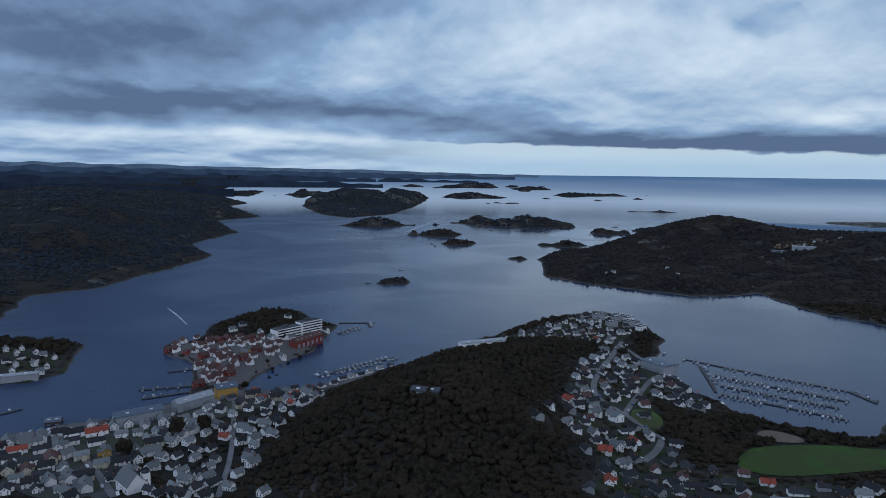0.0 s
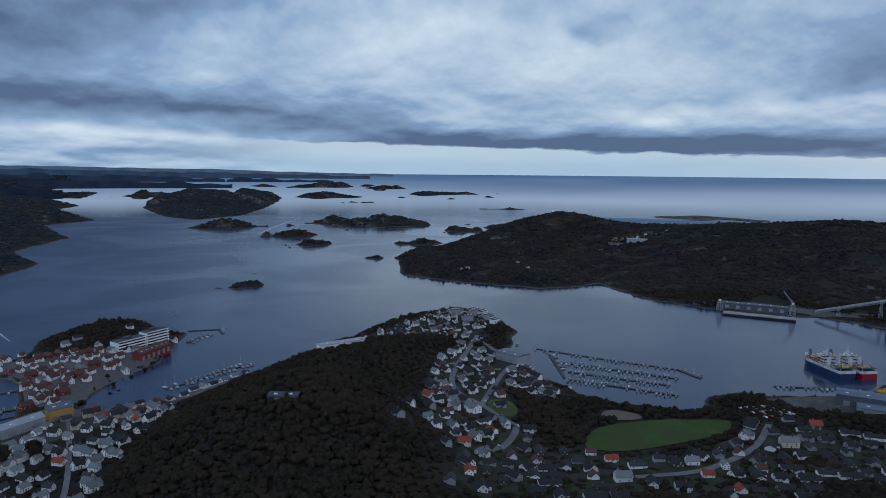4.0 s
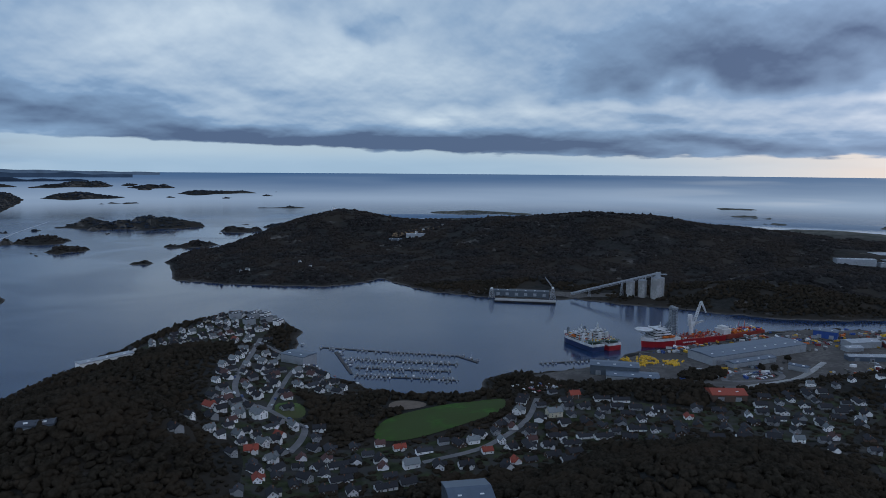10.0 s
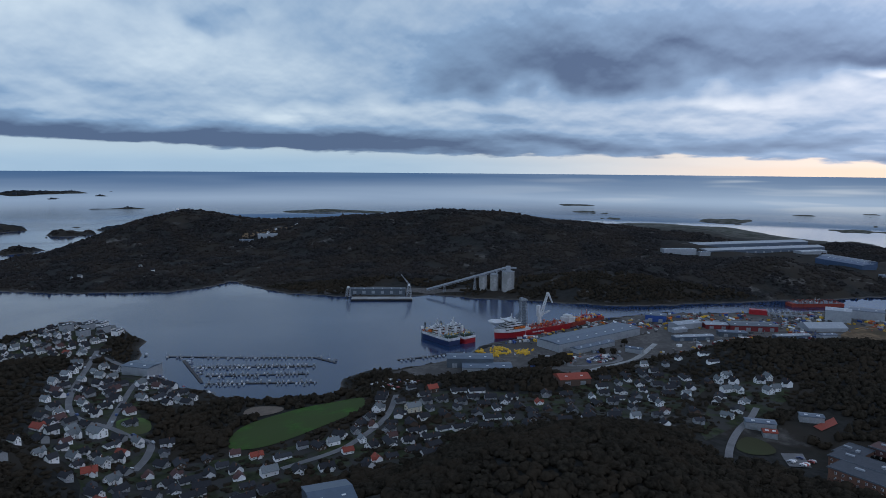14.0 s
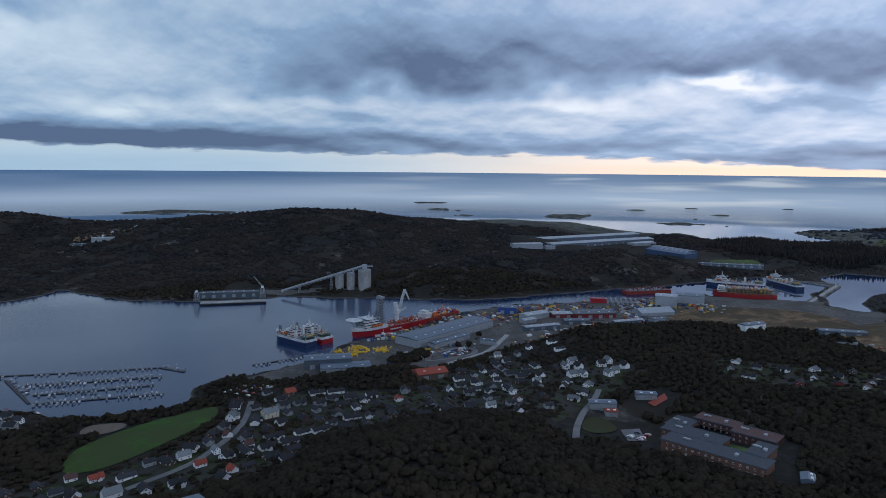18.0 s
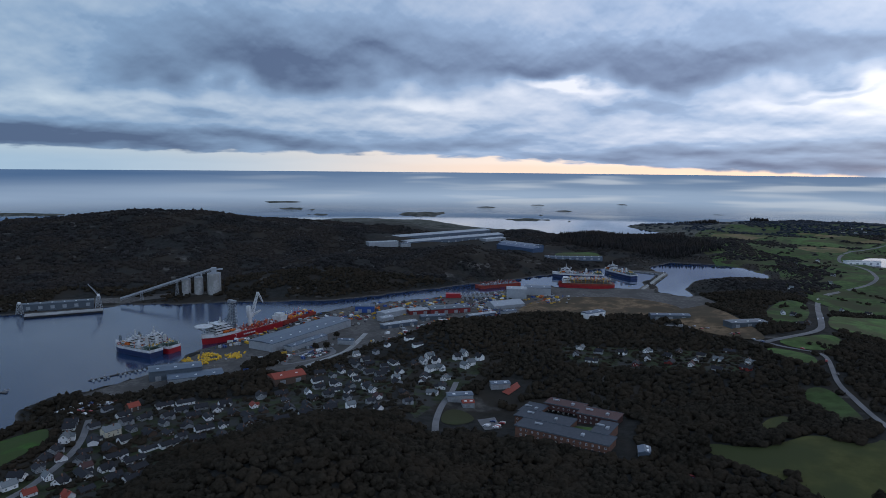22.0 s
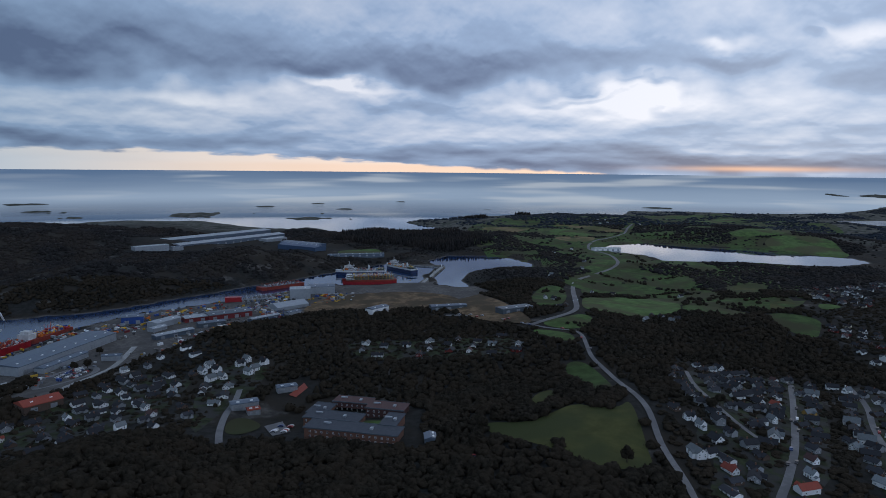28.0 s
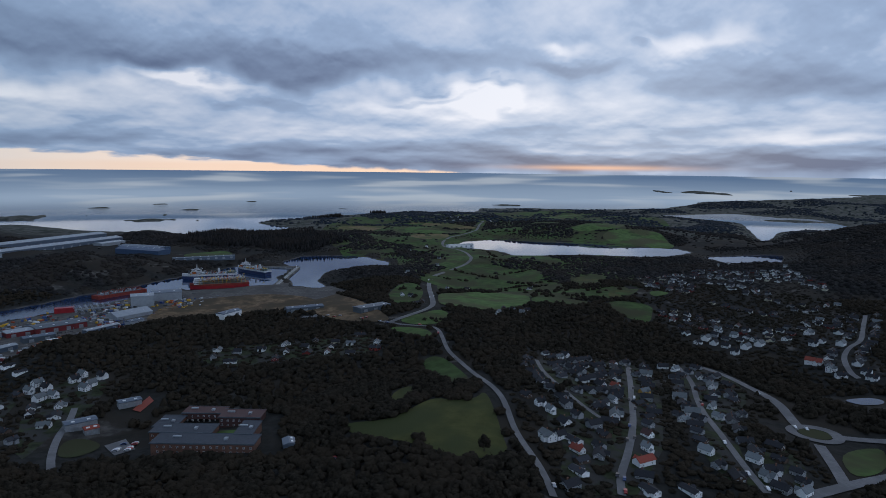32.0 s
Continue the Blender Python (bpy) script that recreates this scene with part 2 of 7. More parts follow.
# hills: x, y, height, reach east, reach north
HILLS_NEAR = [(5, 455, 52, 90, 95), (90, 620, 10, 70, 90), (150, 850, 8, 90, 50), (245, 895, 9, 60, 50), (240, 195, 42, 140, 70), (330, 230, 8, 120, 50), (-60, 150, 40, 160, 120), (350, -60, 26, 200, 150), (150, -500, 40, 300, 200)]
HILLS_ISLE = [(687, 1718, 64, 190, 170), (960, 1420, 50, 260, 210), (1180, 1240, 58, 240, 210), (1290, 1000, 34, 260, 200), (480, 1560, 26, 180, 180), (1213, 466, 26, 130, 80), (1020, 640, 26, 150, 120), (1560, 1300, 30, 260, 260)]
HILLS_WEST = [(-760, 1330, 34, 90, 110), (-1000, 1900, 40, 150, 150), (-760, 2250, 30, 90, 160), (-1450, 2650, 36, 200, 160), (-1050, 2900, 34, 160, 140), (-900, 1700, -22, 200, 70), (-1100, 2550, -24, 300, 90), (-1250, 2300, 80, 380, 600), (-900, 1500, 60, 220, 240), (-1800, 1700, 85, 600, 500), (-1700, 3200, 40, 500, 400), (-1100, 1150, 60, 300, 200), (-430, 3500, 28, 150, 200)]
HILLS_EAST = [(700, -60, 20, 260, 140), (1180, -60, 16, 150, 90), (1750, 20, 16, 250, 120), (2100, -700, 22, 250, 250), (1500, -1400, 60, 350, 250), (1100, -1300, 50, 300, 300), (2200, -1250, 4, 300, 150), (2600, -500, 15, 300, 300), (900, -1100, 30, 250, 250)]
FLAT = [(395, 505), (470, 500), (545, 520), (677, 505), (775, 508), (910, 435), (1032, 336), (1130, 280), (1175, 110), (1130, 40), (1050, 0), (880, 120), (820, 260), (720, 325), (612, 372), (492, 428), (412, 470)]

rng = np.random.default_rng(7)
_waves = [(rng.normal(0, 1, 2), rng.uniform(0, 6.28)) for _ in range(30)]


def rolling(X, Y, size):
    """Smooth random relief of about -1 to 1 with features of that size."""
    v = 0
    for d, p in _waves:
        v = v + np.sin((X * d[0] + Y * d[1]) / size * 4.0 + p)
    return v / 5.5


def inside_by(poly, X, Y):
    """Signed distance to a polygon: negative inside."""
    P = np.array(poly, float)
    Q = np.roll(P, -1, 0)
    best = np.full(X.shape, 1e18)
    ins = np.zeros(X.shape, bool)
    for (ax, ay), (bx, by) in zip(P, Q):
        dx, dy = bx - ax, by - ay
        t = np.clip(((X - ax) * dx + (Y - ay) * dy) / (dx * dx + dy * dy + 1e-9), 0, 1)
        best = np.minimum(best, (X - ax - t * dx) ** 2 + (Y - ay - t * dy) ** 2)
        if ay != by:
            ins ^= ((ay > Y) != (by > Y)) & (X < dx * (Y - ay) / dy + ax)
    return np.where(ins, -1, 1) * np.sqrt(best)


SEA = NEAR_SHORE + QUAY_LINE + BASIN + FAR_SHORE + BACK_COAST + OPEN_SEA + WEST_COAST


def shore_distance(X, Y):
    """Metres from the water's edge: above nought on land."""
    rough = rolling(X, Y, 45) * 3.0 + rolling(X + 900, Y, 160) * 4.0
    quay = np.clip(inside_by(FLAT, X, Y) / 60, 0, 1)
    town = np.clip(np.hypot((X + 220) / 150, (Y - 720) / 260) - 0.6, 0, 1)
    d = inside_by(SEA, X, Y) + rough * quay * town
    for lake in (LAGOON, LAKE_A, LAKE_B, LAKE_C):
        d = np.minimum(d, inside_by(lake, X, Y) + rough * 0.5)
    for land in (FAR_LAND, WEST_ISLET):
        d = np.maximum(d, -inside_by(land, X, Y) + rough)
    for x, y, w, h in ISLANDS + SKERRIES:
        a = math.atan2(x, y)
        u, v = (X - x) * math.cos(a) - (Y - y) * math.sin(a), (X - x) * math.sin(a) + (Y - y) * math.cos(a)
        near = np.abs(u) + np.abs(v) < 6 * w
        if near.any():
            wob = 1 + 0.36 * rolling(X + 31 * x, Y, 0.9 * w)
            k = 0.75 if math.hypot(x, y) < 2900 else 0.3
            e = (1 - np.hypot(u / w, (v - 0.8 * k * w) / (k * w)) * wob) * w * 0.93 * k
            d = np.where(near, np.maximum(d, e), d)
    return d


def ground(X, Y, sea_bed=True):
    """Height of the ground."""
    X, Y = np.asarray(X, float), np.asarray(Y, float)
    d = shore_distance(X, Y)
    land = np.clip(d, 0, None)
    bank = 1 - 0.65 * np.clip((X - 950) / 200, 0, 1) * np.clip((250 - Y) / 150, 0, 1)
    z = 1.5 * np.clip(land / 2, 0, 1) + bank * (9 * (1 - np.exp(-land / 60)) + 6 * (1 - np.exp(-land / 300)))
    for x, y, h, wx, wy in HILLS_NEAR + HILLS_ISLE + HILLS_WEST + HILLS_EAST:
        z = z + h * np.exp(-((X - x) / wx) ** 2 - ((Y - y) / wy) ** 2) * (1 - np.exp(-land / 55))
    for x, y, w, h in ISLANDS + SKERRIES:
        near = np.hypot(X - x, Y - y) < 2.2 * w
        rise = np.minimum(land / (0.66 * w * (1 if math.hypot(x, y) < 2900 else 0.45)), 1)
        z = z + np.where(near, (0.45 * rise + 0.55 * rise * rise * (3 - 2 * rise)) * h - 9 * (1 - np.exp(-land / 60)), 0)
    relief = np.clip(land / 90, 0, 1) * (3.0 * rolling(X, Y, 150) + 7.0 * rolling(X + 400, Y, 420) * np.clip(land / 250, 0, 1))
    z = np.maximum(z + relief, np.minimum(land * 0.3, 1.5))
    flat = np.clip(-inside_by(FLAT, X, Y) / 40 + 1, 0, 1)
    z = z * (1 - flat) + flat * np.minimum(z, 2.6)
    z = np.where(d < 0, -6 * (1 - np.exp(d / 12)), z)
    return z + swell(np.hypot(X, Y))

# ---------------------------------------------------------------- plan of streets, fields and built-up areas, in metres
TOWN = [(-310, 459), (-280, 475), (-249, 496), (-220, 510), (-205, 540), (-173, 558), (-138, 571), (-111, 582), (-93, 590), (-103, 506), (-110, 463), (-115, 428), (-116, 391), (-114, 352), (-277, 377)]
PENINSULA = [(-290, 704), (-254, 681), (-218, 592), (-180, 594), (-181, 640), (-144, 723), (-145, 754), (-204, 768), (-257, 749), (-299, 732)]
WEST_HAMLET = [(-415, 588), (-381, 599), (-360, 627), (-379, 673), (-426, 702), (-467, 700), (-488, 696)]
HEADLAND = [(60, 772), (105, 808), (165, 852), (210, 890), (248, 885), (254, 840), (218, 780), (190, 732), (155, 765), (100, 772)]
HILL_STREET = [(133, 627), (183, 709), (239, 670), (218, 527), (193, 536), (178, 562), (159, 478), (156, 445), (156, 411), (132, 369), (80, 351), (102, 419), (91, 459), (91, 518)]
FIELD_STREET = [(96, 404), (132, 427), (170, 418), (218, 383), (285, 383), (367, 422), (386, 399), (347, 342), (271, 308), (209, 333), (137, 335), (81, 343)]
HARBOUR_STREET = [(305, 400), (361, 404), (395, 401), (431, 346), (459, 340), (515, 336), (579, 330), (560, 263), (500, 250), (455, 240), (400, 262), (350, 300), (300, 345)]
RIDGE_STREET = [(532, 249), (597, 244), (594, 210), (544, 195), (468, 202), (395, 194)]
HOLLOW = [(683, 158), (682, 121), (689, 52), (706, -21), (612, -24), (610, 36), (619, 88), (613, 131)]
EAST_LANES = [(570, -154), (625, -203), (622, -277), (501, -244), (315, -157), (306, -97), (374, -124), (388, -114), (446, -138)]
EAST_ROAD = [(606, -304), (568, -340), (481, -310), (440, -263), (340, -218), (316, -214), (316, -198), (367, -202), (506, -266)]
CORNER = [(365, -233), (383, -276), (315, -242), (315, -212)]
LAKE_SUBURB = [(1131, -496), (1264, -683), (1148, -797), (961, -739), (802, -644), (658, -518), (606, -430), (622, -380), (711, -363), (794, -367)]
UPPER_SUBURB = [(606, -436), (614, -483), (582, -497), (522, -448), (543, -408)]
PITCH = [(193, 426), (205, 445), (222, 460), (243, 464), (263, 464), (295, 464), (315, 457), (325, 451), (313, 429), (293, 412), (257, 404), (226, 399), (206, 403), (195, 415)]
SAND = [(231, 480), (241, 496), (254, 496), (266, 481), (262, 469), (245, 469)]
MEADOW = [(431, 11), (417, -22), (431, -36), (450, -53), (438, -65), (435, -80), (454, -90), (404, -88), (370, -85), (350, -84), (339, -57), (359, -44), (372, -32), (390, -15), (402, 0)]
FIELD_A = [(863, -106), (945, -118), (961, -143), (1010, -190), (1055, -227), (1017, -260), (909, -245), (851, -219), (819, -183), (804, -152), (814, -131), (817, -108)]
FIELD_B = [(744, -46), (766, -76), (790, -96), (775, -109), (737, -101), (704, -84), (718, -60)]
FIELD_C = [(722, -33), (704, -60), (676, -76), (641, -75), (661, -51)]
FIELD_D = [(581, -59), (590, -72), (566, -82), (508, -88), (493, -84), (491, -72), (533, -66), (550, -58)]
FIELD_E = [(1267, -179), (1331, -224), (1385, -253), (1354, -278), (1280, -277), (1212, -242), (1245, -214)]
FIELD_F = [(862, -331), (873, -365), (850, -395), (800, -371), (765, -353), (774, -337), (808, -329)]
FIELD_G = [(2159, 65), (2264, 16), (2278, -113), (2178, -84), (1946, 28)]
FIELD_H = [(2340, -184), (2314, -257), (2092, -379), (2063, -367), (2161, -271), (2312, -191)]
FIELD_I = [(1855, -690), (1903, -793), (1879, -869), (1775, -856), (1630, -817), (1666, -758), (1728, -675)]
FIELD_J = [(1437, 358), (1545, 298), (1504, 258), (1430, 257), (1391, 316)]
FIELD_K = [(147, 515), (171, 512), (163, 477), (142, 481)]
FIELD_L = [(422, 181), (452, 190), (463, 182), (454, 166), (440, 163), (420, 170)]
VERGE = [(377, -303), (384, -343), (343, -309), (329, -274)]
FIELD_M = [(1856, -347), (1793, -555), (1730, -551), (1736, -355)]
FIELD_N = [(1965, -641), (2101, -856), (1892, -788), (1893, -635)]
FIELD_O = [(992, -120), (1194, -147), (1241, -175), (1224, -202), (1178, -220), (1167, -257), (1090, -234), (1079, -202), (1065, -155)]
FIELD_P = [(845, -53), (869, -89), (1045, -104), (1067, -85), (1002, -54), (904, -43)]
FIELD_Q = [(1364, -170), (1546, -243), (1504, -246), (1393, -222), (1313, -183)]
FIELD_R = [(1566, -279), (1530, -323), (1385, -321), (1363, -289), (1420, -264)]
FIELD_S = [(2012, -160), (1989, -251), (1900, -275), (1813, -217), (1820, -152)]
FIELD_T = [(2261, -120), (2142, -239), (2056, -354), (1950, -314), (1989, -265), (2045, -125)]
FIELD_U = [(1563, -3), (1648, -90), (1570, -93), (1535, -4)]
FIELD_V = [(2700, -559), (3138, -910), (2876, -836), (2325, -497)]
FIELD_W = [(1281, -274), (1284, -354), (1175, -334), (1163, -269)]
FIELD_X = [(944, -251), (928, -280), (882, -302), (861, -315), (841, -285), (871, -264), (879, -238)]
PALE_FIELD = [(962, -376), (965, -401), (947, -407), (901, -373), (893, -349)]
EDGE_FIELD = [(947, -431), (946, -453), (923, -456), (899, -417)]
WOOD_FIELD = [(1126, -370), (1179, -410), (1181, -454), (1019, -378), (1027, -358)]
FIELD_Y = [(2308, -570), (2861, -907), (2861, -1035), (2600, -825)]
FIELD_Z = [(480, -28), (497, -42), (474, -42), (452, -32), (445, -21)]
DRY_GRASS = [(959, 270), (1017, 236), (1060, 150), (1049, 99), (1022, 62), (860, -10), (773, -34), (735, -40), (760, 10), (830, 60), (880, 130), (870, 200), (863, 263)]
COAST_ROAD = [(2244, -428), (2114, -390), (1981, -353), (1928, -305), (1882, -265), (1811, -240), (1705, -219), (1662, -230), (1605, -252), (1524, -259), (1412, -247), (1364, -229), (1310, -197), (1253, -163), (1194, -136), (1122, -122), (933, -105), (843, -99), (801, -90), (767, -71), (735, -38)]
VALLEY_ROAD = [(735, -38), (718, -54), (698, -79), (677, -85), (627, -84), (597, -84), (562, -90), (504, -95), (460, -97), (435, -98), (414, -97), (390, -95), (371, -95), (333, -97), (303, -95)]
WORKS_ROAD = [(735, -38), (752, -22), (775, 0), (797, 32), (803, 62)]
LANE_A = [(603, -258), (490, -213), (400, -177), (354, -154), (329, -139), (311, -133)]
LANE_B = [(574, -160), (498, -147), (451, -148), (426, -152), (407, -157)]
LANE_C = [(592, -301), (535, -288), (481, -263), (392, -231), (347, -219), (314, -214)]
RING_ROAD = [(584, -322), (548, -334), (482, -329), (424, -307), (409, -304)]
RING_EAST = [(405, -316), (398, -327), (388, -347), (377, -366)]
RING_SOUTH = [(386, -297), (344, -276), (320, -264)]
SOUTH_ROAD = [(309, -231), (320, -264), (334, -301), (350, -341)]
LANE_D = [(803, -669), (688, -571), (631, -524), (616, -498), (585, -467), (548, -446), (534, -444)]
HILL_ROAD = [(205, 758), (152, 635), (127, 558), (126, 524), (140, 500), (147, 476), (157, 463), (148, 445), (132, 424)]
MARINA_ROAD = [(199, 743), (211, 692), (222, 648), (236, 608), (243, 561)]
CROSS_ROAD = [(140, 500), (195, 619), (212, 639)]
SCHOOL_ROAD = [(521, 208), (491, 200), (461, 196), (425, 185), (385, 168)]
SPUR = [(344, 430), (307, 391), (267, 369), (238, 357), (199, 362)]
TOWN_STREET = [(-178, 565), (-144, 452), (-122, 354)]
CHURCH_STREET = [(-252, 446), (-226, 426), (-188, 372)]
# houses street by street: x, y, kind
PLOTS_HILL = [(137, 640, "w"), (153, 666, "w"), (163, 682, "w"), (130, 617, "c"), (118, 580, "w"), (118, 557, "g"), (118, 542, "w"), (99, 512, "r"), (107, 519, "c"), (115, 527, "m"), (117, 503, "w"), (76, 461, "w"), (62, 427, "g"), (161, 647, "w"), (150, 614, "w"), (179, 676, "w"), (141, 576, "m"), (138, 544, "w"), (172, 612, "l"), (166, 583, "g"), (158, 561, "w"), (186, 574, "g"), (197, 598, "c"), (196, 562, "l"), (212, 587, "g"), (207, 545, "w"), (220, 547, "w"), (129, 488, "t"), (132, 467, "l"), (134, 452, "r"), (107, 476, "m"), (85, 443, "w"), (90, 436, "w"), (101, 462, "c"), (112, 457, "c"), (116, 447, "w"), (102, 432, "c"), (91, 410, "g")]
PLOTS_FIELD = [(106, 421, "r"), (156, 441, "w"), (158, 419, "b"), (136, 410, "m"), (149, 402, "m"), (127, 392, "g"), (101, 397, "g"), (97, 374, "r"), (109, 378, "b"), (139, 377, "l"), (115, 363, "t"), (83, 359, "g"), (190, 407, "m"), (174, 415, "l"), (176, 396, "g"), (197, 391, "r"), (207, 375, "l"), (224, 379, "g"), (175, 369, "m"), (172, 354, "b"), (190, 361, "s"), (242, 370, "s"), (242, 353, "r"), (265, 377, "g"), (260, 362, "w"), (283, 380, "m"), (297, 377, "w"), (282, 357, "m"), (250, 332, "r"), (259, 329, "w"), (330, 408, "g"), (327, 388, "e"), (366, 437, "g"), (370, 414, "n"), (339, 382, "w"), (357, 370, "g"), (346, 355, "b"), (344, 341, "w"), (321, 347, "l")]
PLOTS_HARB = [(379, 349, "l"), (367, 325, "c"), (410, 332, "r"), (402, 316, "w"), (430, 317, "l"), (426, 294, "l"), (454, 312, "w"), (446, 270, "c"), (428, 272, "l"), (395, 256, "g"), (421, 252, "w"), (437, 244, "g"), (470, 261, "w"), (451, 246, "m"), (420, 228, "c"), (490, 278, "l"), (503, 295, "c"), (502, 319, "g"), (519, 320, "c"), (468, 297, "l"), (471, 233, "t"), (448, 218, "g"), (514, 262, "w"), (551, 293, "g"), (582, 342, "w"), (595, 326, "c"), (616, 324, "w"), (634, 307, "l"), (538, 310, "c"), (566, 268, "b"), (618, 290, "l")]
PLOTS_TERR = [(569, 261, "w"), (545, 243, "w"), (572, 249, "w"), (550, 235, "w"), (586, 262, "w"), (586, 233, "w"), (598, 231, "w"), (562, 216, "w"), (590, 212, "w"), (571, 214, "w")]
PLOTS_TOWN_EAST = [(-170, 472, "w"), (-154, 465, "r"), (-158, 448, "c"), (-178, 460, "s"), (-178, 439, "c"), (-174, 422, "c"), (-164, 433, "w"), (-147, 412, "w"), (-148, 427, "w"), (-163, 408, "s"), (-155, 377, "s"), (-140, 370, "w"), (-120, 367, "w"), (-122, 390, "w"), (-127, 430, "w"), (-127, 444, "w"), (-125, 466, "w"), (-149, 483, "w"), (-160, 503, "w"), (-140, 490, "c"), (-151, 514, "w"), (-148, 536, "w"), (-134, 502, "c"), (-169, 375, "w"), (-97, 353, "w"), (-196, 498, "s"), (-186, 490, "s"), (-188, 506, "w"), (-177, 499, "w"), (-166, 486, "s"), (-186, 520, "w"), (-183, 532, "w"), (-191, 480, "s")]
PLOTS_TOWN_WEST = [(-209, 465, "s"), (-220, 474, "w"), (-207, 475, "s"), (-220, 457, "w"), (-210, 449, "w"), (-231, 472, "s"), (-221, 486, "s"), (-250, 474, "R"), (-264, 469, "d"), (-242, 458, "d"), (-259, 456, "d"), (-230, 447, "o"), (-242, 438, "e"), (-224, 429, "e"), (-264, 493, "s"), (-253, 492, "m"), (-270, 441, "d"), (-285, 438, "R"), (-281, 425, "d"), (-258, 430, "M"), (-245, 422, "s"), (-264, 413, "M"), (-251, 408, "d"), (-241, 385, "w"), (-227, 385, "w"), (-221, 396, "w"), (-263, 401, "s"), (-259, 384, "d"), (-269, 423, "d"), (-269, 456, "s"), (-213, 513, "s"), (-214, 533, "s")]
PLOTS_TOWN_NORTH = [(-163, 576, "r"), (-150, 546, "r"), (-143, 564, "c"), (-128, 548, "r"), (-123, 561, "r"), (-132, 589, "c"), (-117, 584, "r"), (-107, 590, "c"), (-107, 528, "w"), (-123, 508, "w"), (-119, 524, "r"), (-137, 527, "w"), (-98, 599, "c"), (-93, 618, "c"), (-161, 534, "b"), (-175, 548, "g"), (-85, 622, "w"), (-78, 635, "c"), (-70, 644, "w"), (-62, 664, "w"), (-53, 676, "c")]
PLOTS_QUAY = [(-294, 715, "x"), (-285, 712, "q"), (-271, 702, "x"), (-271, 729, "q"), (-290, 745, "q"), (-288, 779, "q"), (-263, 705, "q"), (-252, 710, "q"), (-237, 717, "q"), (-228, 719, "q"), (-216, 715, "q"), (-207, 722, "q"), (-203, 731, "q"), (-232, 666, "w"), (-239, 652, "q"), (-204, 652, "q"), (-210, 629, "q"), (-204, 636, "q"), (-221, 620, "q"), (-220, 597, "x"), (-204, 689, "o"), (-230, 680, "q")]
PLOTS_VILLA = [(-248, 787, "w"), (-243, 812, "g"), (-201, 869, "w"), (-209, 766, "w"), (-192, 747, "w"), (-178, 753, "w"), (-171, 757, "w"), (-153, 776, "w"), (-141, 808, "w"), (-166, 691, "w")]
PLOTS_EAST = [(606, -177, "c"), (599, -189, "w"), (499, -160, "w"), (458, -158, "l"), (436, -115, "w"), (422, -121, "w"), (411, -125, "w"), (406, -141, "l"), (437, -169, "l"), (449, -182, "w"), (536, -217, "w"), (609, -246, "m"), (492, -201, "r"), (551, -243, "g"), (533, -244, "g"), (488, -223, "o"), (455, -204, "b"), (447, -209, "b"), (419, -195, "w"), (399, -186, "w"), (380, -177, "m"), (360, -168, "w"), (373, -112, "t"), (374, -120, "w"), (370, -127, "l"), (379, -149, "l"), (363, -140, "g"), (357, -125, "r"), (344, -123, "b"), (331, -117, "l"), (344, -159, "R"), (316, -150, "l"), (316, -172, "l"), (575, -292, "w"), (554, -287, "c"), (562, -298, "g"), (435, -225, "g"), (418, -220, "w"), (511, -282, "c"), (536, -303, "g"), (504, -301, "b"), (481, -294, "b")]
PLOTS_EAST_B = [(462, -265, "w"), (433, -254, "s"), (438, -265, "g"), (444, -277, "g"), (392, -216, "g"), (375, -209, "b"), (359, -204, "s"), (342, -202, "g"), (350, -229, "s"), (352, -246, "b"), (329, -224, "s"), (334, -245, "g"), (324, -242, "g"), (312, -234, "s")]
PLOTS_SUBURB = [(731, -421, "w"), (703, -392, "s"), (687, -393, "w"), (706, -427, "w"), (732, -457, "c"), (650, -395, "w"), (662, -415, "s"), (664, -432, "s"), (707, -469, "c"), (671, -466, "c"), (683, -501, "s"), (637, -474, "w"), (643, -488, "c"), (625, -497, "w"), (673, -531, "c"), (586, -438, "R"), (562, -437, "w"), (562, -466, "c"), (541, -457, "c"), (528, -452, "c"), (675, -399, "c"), (685, -438, "c")]
STREETS = [(PLOTS_HILL, "houses of the hill street", 25), (PLOTS_FIELD, "houses below the sports field", -12), (PLOTS_HARB, "houses above the harbour works", -35), (PLOTS_TERR, "white terraced houses on the ridge", -30), (PLOTS_TOWN_EAST, "houses on the slope above the old town", 62), (PLOTS_TOWN_WEST, "houses of the old town", 33), (PLOTS_TOWN_NORTH, "waterfront houses of the old town", 38), (PLOTS_QUAY, "houses of the harbour peninsula", 52), (PLOTS_VILLA, "villas on the harbour peninsula", 40), (PLOTS_EAST, "houses of the east lanes", 24), (PLOTS_EAST_B, "houses along the east road", 30), (PLOTS_SUBURB, "houses of the lake suburb", 35)]
TOWN_CORE = [(-257, 377), (-310, 459), (-282, 476), (-254, 494), (-222, 512), (-205, 540), (-173, 558), (-111, 582), (-93, 590), (-126, 519), (-157, 520), (-185, 473), (-194, 465), (-193, 445), (-210, 415), (-171, 370)]


# ---------------------------------------------------------------- mesh helpers


def mesh_object(name, verts, faces, material=None, smooth=False, parent=None):
    me = bpy.data.meshes.new(name)
    me.from_pydata(verts, [], faces)
    if smooth:
        me.polygons.foreach_set("use_smooth", np.ones(len(me.polygons), bool))
    if material:
        me.materials.append(material)
    ob = new(name, me)
    ob.parent = parent
    return ob


